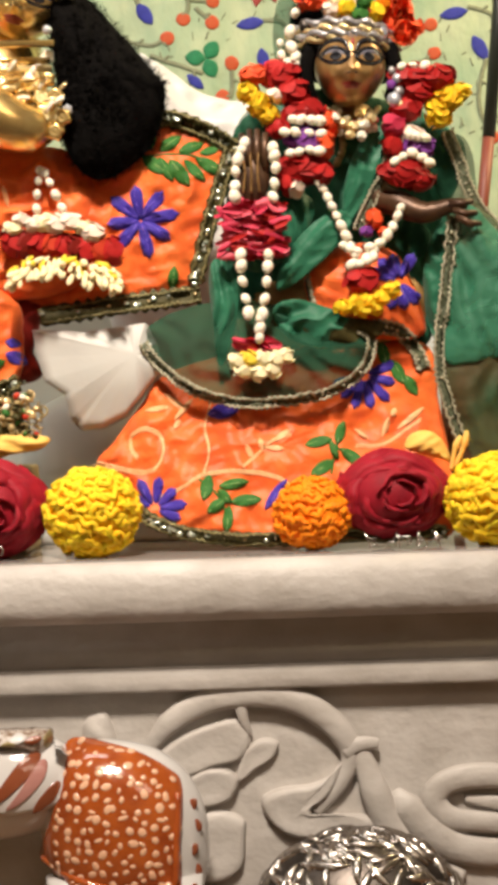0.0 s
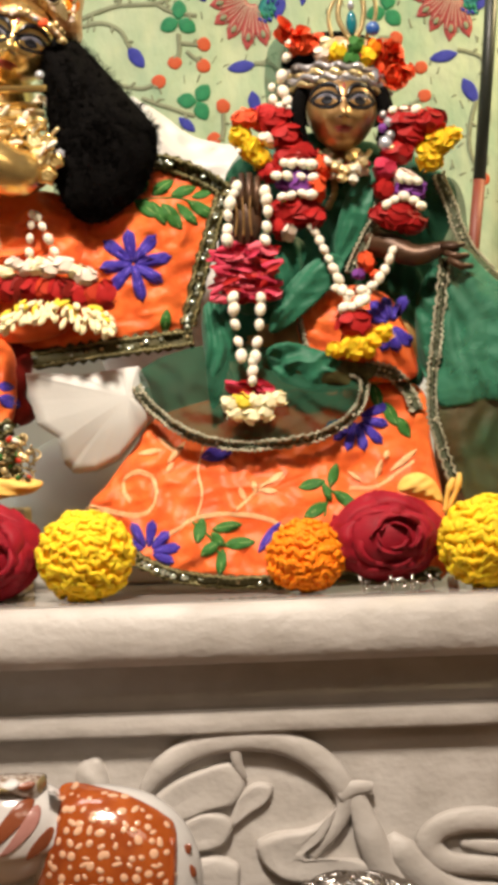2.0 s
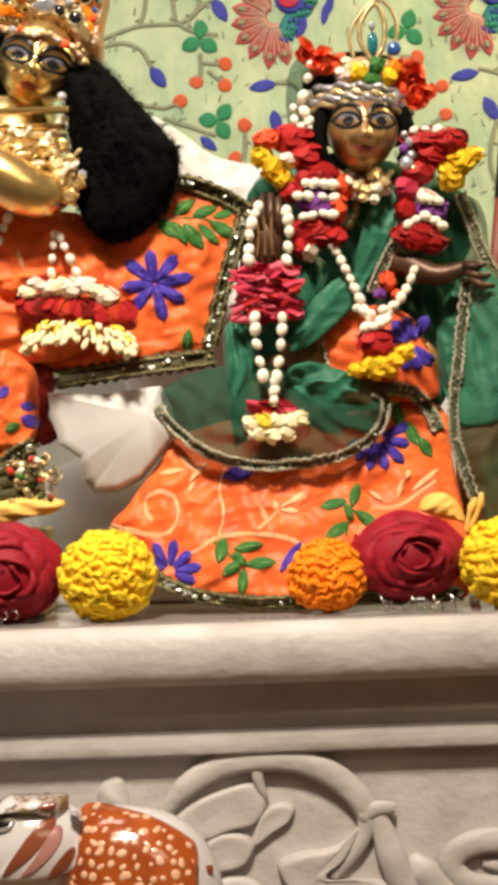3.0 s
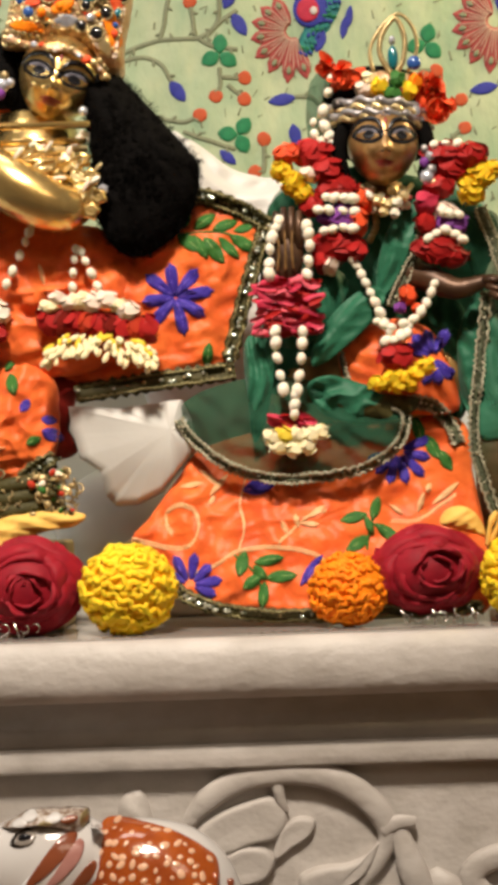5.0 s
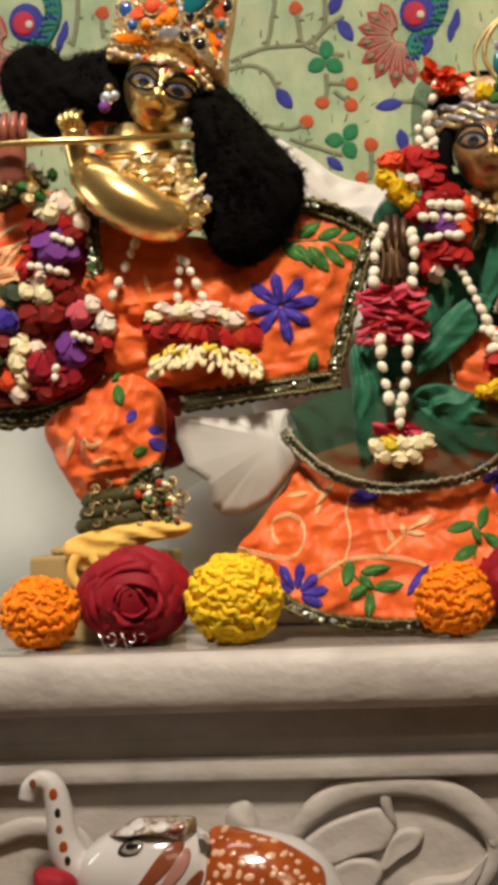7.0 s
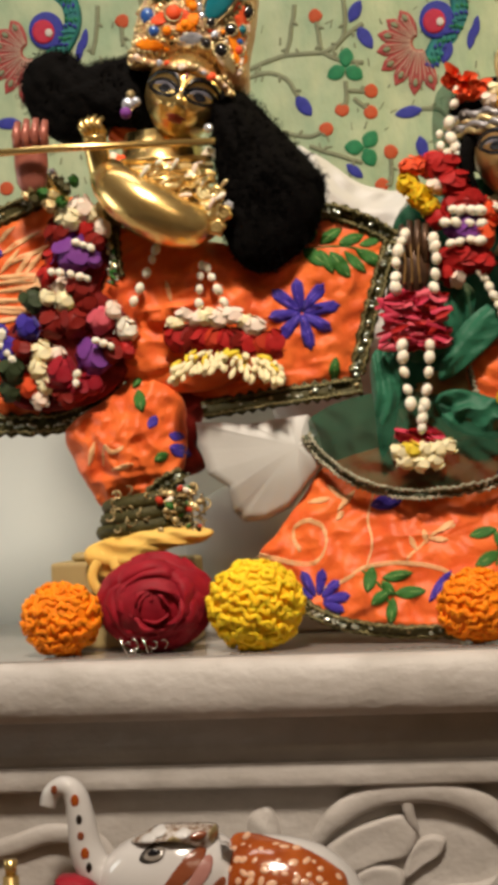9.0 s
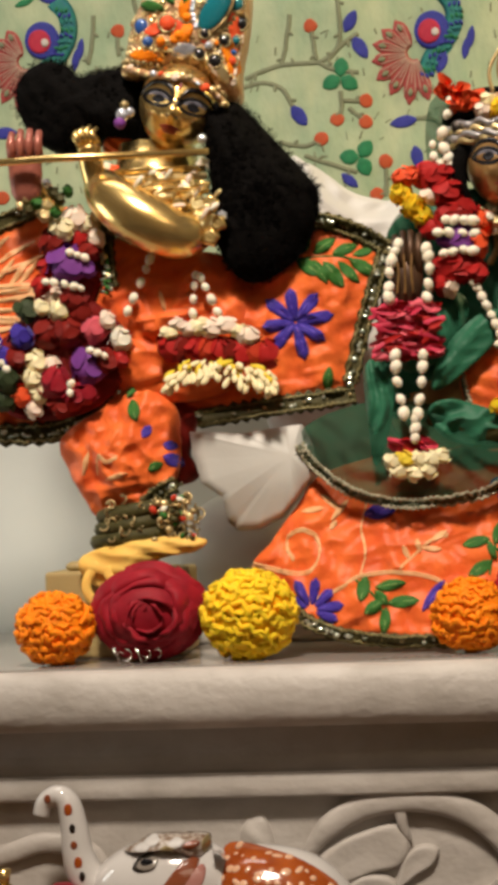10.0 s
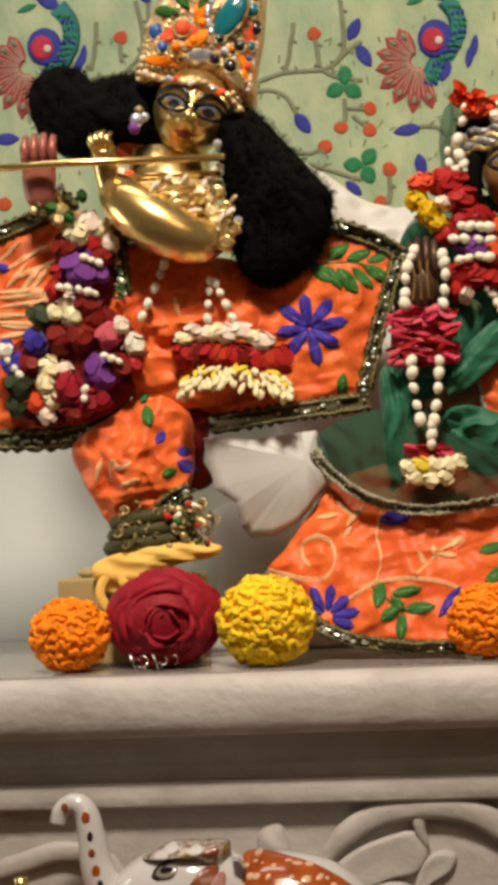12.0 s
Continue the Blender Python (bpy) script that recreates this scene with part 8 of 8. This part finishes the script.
# loose yellow petals and wire ornament round the broad rose
bm = bmesh.new()
add_sheet(bm, [(0.1430, 0.0700, 1.0790), (0.1480, 0.0700, 1.0890), (0.1610, 0.0700, 1.0920), (0.1730, 0.0700, 1.0840), (0.1800, 0.0720, 1.0670), (0.1720, 0.0700, 1.0690), (0.1540, 0.0700, 1.0740)], (0.1610, 0.0680, 1.0810), 0.007, 0.003, 8, 0.0014, (0.6, -0.8), 0.008, 0.001)
solo("loose_petal", bm, YELLOW_CLOTH, "pale yellow petal leaning on the crimson rose", "petal")
bm = bmesh.new()
for pts in ([(0.1790, 0.0660, 1.0600), (0.1820, 0.0640, 1.0760), (0.1870, 0.0640, 1.0870)], [(0.1820, 0.0660, 1.0630), (0.1890, 0.0640, 1.0780), (0.1920, 0.0640, 1.0910)]):
    add_tube(bm, loop_points(pts, 5, False), [0.002] * 6 + [0.003, 0.003, 0.0025, 0.002, 0.001], 7)
solo("loose_petal", bm, YELLOW_CLOTH, "thin yellow petals standing between rose and marigold", "petal")


def wire_stand(at, n, seed, label):
    rng = random.Random(seed)
    bm = bmesh.new()
    at = Vector(at)
    for k in range(n * 2):
        p = Vector((at.x + (k - n + 0.5) * 0.0058 + rng.uniform(-0.003, 0.003), at.y + rng.uniform(-0.003, 0.003), 1.0026))
        a0, r, h = rng.uniform(0, 6.28), rng.uniform(0.0025, 0.005), rng.uniform(0.002, 0.007)
        add_tube(bm, [p + Vector((r * math.cos(a0 + 0.6 * j), 0.0005 * j, h + r * math.sin(a0 + 0.6 * j))) for j in range(rng.randint(4, 8))], rng.uniform(0.0004, 0.0007), 6)
        if k % 3 == 0:
            add_tube(bm, [p, p + Vector((rng.uniform(-0.005, 0.005), 0.001, 0.006)), p + Vector((rng.uniform(-0.006, 0.006), 0.001, 0.012))], [0.0006, 0.0007, 0.0012], 6)
    return solo("wire_ornament", bm, SILVER, label, "ornament", "wire ornaments under the roses")


wire_stand((0.1390, 0.0280, 1.0110), 5, 1, "curled shiny silver wire ornament under the broad rose")
wire_stand((-0.1920, 0.0300, 1.0120), 3, 2, "curled shiny silver wire ornament under the crimson rose")

# dark staff beside the backdrop
staff = thing("staff", (0.2410, 0.3000, 1.2880), "slim black staff with a red-brown lower end", "staff")
bm = bmesh.new()
add_tube(bm, [(0.2750, 0.3000, 1.5990), (0.2630, 0.3000, 1.4720), (0.2510, 0.3000, 1.3610)], 0.006, 12)
part("upper_shaft", bm, POLE, staff)
bm = bmesh.new()
add_tube(bm, [(0.2510, 0.3000, 1.3610), (0.2420, 0.3000, 1.2880), (0.2120, 0.3000, 1.0100)], [0.0058, 0.0056, 0.005], 12)
part("lower_shaft", bm, POLE_RED, staff, "red-brown lower end")

# ---- elephant figurine on the lower step ----
elephant = thing("elephant_figurine", (-0.13, 0.0, 0.698), "glazed white porcelain elephant with a dotted rust blanket and raised trunk", "figurine")
bm = bmesh.new()
add_ball(bm, (-0.0820, 0.0000, 0.7990), (0.0635, 0.040, 0.0678), None, 36, 26)
for v in bm.verts:
    p = v.co - Vector((-0.0820, 0.0000, 0.7990))
    f, g = p.x / 0.0635, p.z / 0.0678
    p.x *= max(0.02, abs(f)) ** -0.18
    p.z *= max(0.02, abs(g)) ** -0.12
    p.z -= 0.16 * p.x
    v.co = Vector((-0.0820, 0.0000, 0.7990)) + p
c0 = Vector((-0.0820, 0.0000, 0.7990))
for dx, dy in ((-0.040, -0.018), (-0.036, 0.02), (0.040, -0.018), (0.036, 0.02)):
    add_tube(bm, [(c0.x + dx, dy, 0.6985), (c0.x + dx, dy, 0.72), (c0.x + dx * 0.95, dy, 0.77)], [0.018, 0.016, 0.020], 16)
torso = part("body", bm, PORCELAIN, elephant)
bm = bmesh.new()
add_ball(bm, (-0.1700, 0.0000, 0.8360), (0.0593, 0.034, 0.0398), tilt(-9), 36, 26)
trunk = loop_points([(-0.2630, 0.0000, 0.8930), (-0.2600, 0.0000, 0.9020), (-0.2510, 0.0000, 0.9075), (-0.2420, 0.0000, 0.9020), (-0.2375, 0.0000, 0.8830), (-0.2345, 0.0000, 0.8600), (-0.2250, 0.0000, 0.8410), (-0.2060, 0.0000, 0.8320)], 7, False)
add_tube(bm, trunk, [0.0062 + 0.0105 * (k / (len(trunk) - 1)) ** 1.5 for k in range(len(trunk))], 16)
head_ob = part("head", bm, PORCELAIN, elephant, "white head with a raised trunk")
HEAD_TREE, TORSO_TREE = tree_of(head_ob), tree_of(torso)
EAR_TREE = tree_of(head_ob, torso)
bm = bmesh.new()
add_patch(bm, EAR_TREE, [(-0.1424, -0.0300, 0.8611), (-0.1317, -0.0300, 0.8683), (-0.1222, -0.0300, 0.8656), (-0.1227, -0.0300, 0.8533), (-0.1312, -0.0300, 0.8247), (-0.1823, -0.0300, 0.8215), (-0.1682, -0.0300, 0.8418), (-0.1517, -0.0300, 0.8580)], 0.0030, crown=0.002, fine=True)
part("ear", bm, PORCELAIN, elephant, "white folded ear")
for outline, m in (([(-0.1515, -0.0300, 0.8621), (-0.1398, -0.0300, 0.8627), (-0.1470, -0.0300, 0.8497), (-0.1630, -0.0300, 0.8351), (-0.1788, -0.0300, 0.8255), (-0.1699, -0.0300, 0.8410)], BROWN_GLAZE), ([(-0.1412, -0.0300, 0.8586), (-0.1350, -0.0300, 0.8568), (-0.1384, -0.0300, 0.8446), (-0.1548, -0.0300, 0.8292), (-0.1654, -0.0300, 0.8253), (-0.1558, -0.0300, 0.8375)], PINK_GLAZE), ([(-0.1305, -0.0300, 0.8432), (-0.1256, -0.0300, 0.8410), (-0.1319, -0.0300, 0.8288), (-0.1456, -0.0300, 0.8209), (-0.1436, -0.0300, 0.8290)], BROWN_GLAZE)):
    bm = bmesh.new()
    add_patch(bm, EAR_TREE, outline, 0.0056, crown=0.0006, fine=True)
    part("ear_stripe", bm, m, elephant)
bm = bmesh.new()
add_patch(bm, HEAD_TREE, petal_outline((-0.1801, -0.0300, 0.8606), 22, -0.0105, 0.0095, 0.0120, 0.85), 0.0005)
eye = part("eye", bm, SILVER_DARK, elephant, "dark outlined eye")
bm = bmesh.new()
add_patch(bm, HEAD_TREE, petal_outline((-0.1784, -0.0300, 0.8610), 20, -0.0085, 0.0085, 0.0100, 0.8), 0.0016)
part("eye_white", bm, EYE_GREY, eye)
bm = bmesh.new()
add_ball(bm, onto(HEAD_TREE, (-0.1784, -0.0300, 0.8614), 0.0024), (0.0050, 0.0012, 0.0034), u=12, v=8)
part("pupil", bm, BLACK_PAINT, eye)
bm = bmesh.new()
add_sheet(bm, [(-0.1973, -0.0120, 0.8671), (-0.1868, -0.0120, 0.8740), (-0.1768, -0.0120, 0.8788), (-0.1576, -0.0120, 0.8797), (-0.1364, -0.0120, 0.8792), (-0.1324, -0.0120, 0.8754), (-0.1361, -0.0120, 0.8646), (-0.1434, -0.0120, 0.8623), (-0.1687, -0.0120, 0.8678)], (-0.1576, -0.0140, 0.8721), 0.014, 0.008, 12, 0.0006, (1, 0), 0.012, 0.0040)
cap = part("head_cloth", bm, MOSAIC, elephant, "grey and brown mosaic head cloth")
CAP_TREE = tree_of(cap)
for k, c in enumerate(((-0.1762, -0.0140, 0.8759), (-0.1640, -0.0140, 0.8706), (-0.1575, -0.0140, 0.8747), (-0.1457, -0.0140, 0.8736), (-0.1831, -0.0140, 0.8714), (-0.1352, -0.0140, 0.8725))):
    bm = bmesh.new()
    add_patch(bm, CAP_TREE, petal_outline(c, 12 + 70 * (k > 4), -0.006, 0.007, (0.0070, 0.0060)[k % 2]), 0.0008, per=2)
    part("cloth_patch", bm, (PORCELAIN, TRIM_GOLD, PORCELAIN, BROWN_GLAZE)[k % 4], cap)
for k, q in enumerate(((-0.2560, -0.0100, 0.9060), (-0.2400, -0.0120, 0.8980), (-0.2370, -0.0120, 0.8840), (-0.2360, -0.0130, 0.8720), (-0.2330, -0.0140, 0.8590), (-0.2300, -0.0150, 0.8490))):
    bm = bmesh.new()
    add_ball(bm, onto(HEAD_TREE, q, 0.0), ((0.0028, 0.0034, 0.0024)[k % 3], 0.0008, (0.0034, 0.0048, 0.0040)[k % 3]), u=10, v=8)
    part("trunk_spot", bm, (BROWN_GLAZE, BLANKET, SILVER_DARK)[k % 3], elephant)
bm = bmesh.new()
cloth = [(-0.1230, 0.0000, 0.8680), (-0.0980, 0.0000, 0.8680), (-0.0700, 0.0000, 0.8610), (-0.0470, 0.0000, 0.8480), (-0.0370, 0.0000, 0.8340), (-0.0390, 0.0000, 0.7940), (-0.0430, 0.0000, 0.7590), (-0.0800, 0.0000, 0.7610), (-0.1140, 0.0000, 0.7680), (-0.1460, 0.0000, 0.7800), (-0.1350, 0.0000, 0.8140), (-0.1270, 0.0000, 0.8390)]
add_patch(bm, TORSO_TREE, cloth, 0.003, crown=0.0015, per=6, fine=True)
blanket = part("blanket", bm, BLANKET, elephant, "rust-orange glazed blanket")
BLANKET_TREE = tree_of(blanket)
bm = bmesh.new()
add_tube(bm, loop_points([onto(BLANKET_TREE, q, 0.0005) for q in ((-0.0400, 0.0000, 0.8320), (-0.0420, 0.0000, 0.7980), (-0.0470, 0.0000, 0.7620), (-0.0800, 0.0000, 0.7640), (-0.1140, 0.0000, 0.7720), (-0.1430, 0.0000, 0.7830))], 5, False), 0.0028, 8)
part("blanket_hem", bm, BLANKET, elephant)
bm = bmesh.new()
add_ball(bm, (0, 0, 0), (0.0034, 0.00045, 0.0024), u=8, v=6)
me = bpy.data.meshes.new("dot")
for f in bm.faces:
    f.smooth = True
bm.to_mesh(me)
bm.free()
me.materials.append(DOT)
rng = random.Random(5)
k0, at = Vector((-0.0850, 0.0000, 0.8120)), world_at(blanket)
for i in range(13):
    for j in range(15):
        q = k0 + Vector(((i - 6) * 0.0086 + (j % 2) * 0.0043 + rng.uniform(-0.003, 0.003), 0, (j - 6.5) * 0.0078 + rng.uniform(-0.0025, 0.0025)))
        hit = BLANKET_TREE.ray_cast(Vector((q.x, -1, q.z)), Vector((0, 1, 0)))
        if hit[0] is None:
            continue
        o = new("dot", me)
        o.parent = blanket
        s = rng.uniform(0.7, 1.25)
        o.matrix_basis = Matrix.Translation(hit[0] - at) @ (hit[1] if hit[1].y < 0 else -hit[1]).to_track_quat("-Y", "Z").to_matrix().to_4x4() @ Matrix.Rotation(rng.uniform(-1.5, 1.5), 4, "Y") @ Matrix.Diagonal((s * rng.uniform(0.65, 1.2), 1, s * rng.uniform(0.7, 1.3), 1))

for k, q in enumerate(((-0.0300, 0.0000, 0.8210), (-0.0270, 0.0000, 0.8060), (-0.0300, 0.0000, 0.7890), (-0.0280, 0.0000, 0.7740), (-0.0310, 0.0000, 0.7620), (-0.1640, 0.0000, 0.7890), (-0.1530, 0.0000, 0.7970), (-0.1690, 0.0000, 0.7720))):
    hit = TORSO_TREE.ray_cast(Vector((q[0], -1, q[2])), Vector((0, 1, 0)))
    if hit[0] is not None:
        bm = bmesh.new()
        add_ball(bm, hit[0], (0.0036, 0.0014, 0.0052), tilt(25 * (-1) ** k), 10, 8)
        part("body_spot", bm, BROWN_GLAZE, elephant)
# embossed silver bowl
bowl = thing("silver_bowl", (0.10, -0.03, 0.698), "domed silver bowl embossed with leaves on the lower step", "bowl")
bc = Vector((0.0910, -0.0300, 0.7300))
rx, rz = 0.0810, 0.0728
# The dome between the embossed leaves is a darker silver than the leaves.
bm = bmesh.new()
add_ball(bm, bc, (rx, rx * 0.8, rz), u=48, v=32)
for v in bm.verts:
    v.co.z = max(v.co.z, 0.699)
dome = part("dome", bm, SILVER_DARK, bowl, "dark silver dome under the brighter embossed leaves")
rng = random.Random(4)
for k in range(120):
    a, e = rng.uniform(math.pi, 2 * math.pi), rng.uniform(0.15, 1.45)
    L, bend, turn = rng.uniform(0.25, 0.5), rng.uniform(-0.5, 0.5), rng.uniform(0, 6.28)
    line = []
    for j in range(6):
        t = (j / 5 - 0.5) * L
        aa = a + (t * math.cos(turn) + bend * t * t * 2 * math.sin(turn)) / max(0.3, math.cos(e))
        ee = min(1.55, e + t * math.sin(turn) + bend * t * t * 2 * math.cos(turn))
        line.append(bc + Vector((rx * math.cos(ee) * math.cos(aa), rx * 0.8 * math.cos(ee) * math.sin(aa), rz * math.sin(ee))))
    bm = bmesh.new()
    add_tube(bm, line, [0.001, 0.0026, 0.0034, 0.0034, 0.0026, 0.001], 6)
    part("embossed_leaf", bm, SILVER, bowl)

# red bloom and small brass bell beside the elephant
red = thing("rose_flower", (-0.2460, -0.0200, 0.8290), "dark red rose beside the elephant figurine", "flower")
bm = bmesh.new()
add_sheet(bm, [(-0.2550, -0.0200, 0.8390), (-0.2490, -0.0200, 0.8430), (-0.2300, -0.0200, 0.8410), (-0.2220, -0.0200, 0.8310), (-0.2290, -0.0200, 0.8160), (-0.2500, -0.0200, 0.8170)], (-0.2390, -0.0200, 0.8290), 0.012, 0.02, 8, 0.001, (0.4, 0.9), 0.01, 0.001)
part("petal", bm, ROSE, red)
bm = bmesh.new()
q = Vector((-0.2400, -0.0150, 0.8240))
add_tube(bm, [(q.x, q.y, 0.6985), (q.x, q.y, q.z)], 0.004, 8)
part("stem", bm, GREEN_THREAD, red, "green stem")
bell = thing("brass_bell", (-0.2870, -0.0200, 0.8380), "small brass bell beside the elephant figurine", "bell")
bm = bmesh.new()
q = Vector((-0.2880, -0.0200, 0.8570))
add_tube(bm, [(q.x, q.y, 0.699), (q.x, q.y, 0.715), (q.x, q.y, 0.735), (q.x, q.y, q.z - 0.012)], [0.020, 0.017, 0.010, 0.006], 20)
part("bell_body", bm, GOLD, bell)
bm = bmesh.new()
add_tube(bm, [(q.x, q.y, q.z - 0.012), (q.x, q.y, q.z)], [0.004, 0.0055], 12)
part("handle", bm, GOLD, bell, "brass handle")

# gold collar of the seated lady
collar = thing("necklace", (0.1110, 0.0850, 1.3340), "layered gold collar with small stones under the chin", "jewellery")
rng = random.Random(31)
for k in range(26):
    c = Vector((0.1110, 0.0880, 1.3420)) + Vector((rng.uniform(-0.018, 0.018), rng.uniform(-0.003, 0.003), rng.uniform(-0.011, 0.007)))
    bm = bmesh.new()
    r = rng.uniform(0.002, 0.004)
    add_ball(bm, c, (r, r * 0.8, r), u=10, v=7)
    part("bead", bm, rng.choice((PALE_GOLD, PALE_GOLD, TRIM_GOLD, BUD, JEWEL_RED)), collar)
bm = bmesh.new()
add_tube(bm, loop_points([(0.0920, 0.0950, 1.3530), (0.1000, 0.0850, 1.3430), (0.1120, 0.0820, 1.3380), (0.1250, 0.0850, 1.3430), (0.1330, 0.0950, 1.3530)], 6, False), 0.0022, 8)
part("collar_wire", bm, PALE_GOLD, collar)
for k, (c, a) in enumerate((((0.0970, 0.0800, 1.3430), 250), ((0.1040, 0.0780, 1.3380), 280), ((0.1110, 0.0770, 1.3350), 265), ((0.1200, 0.0780, 1.3360), 300), ((0.1260, 0.0800, 1.3420), 320), ((0.1080, 0.0780, 1.3290), 240), ((0.1170, 0.0780, 1.3280), 290))):
    part("gold_leaf", puff(c, 0.0042, 5, 0.007, 0.006, 300 + k), PALE_GOLD if k % 3 else BUD, collar)
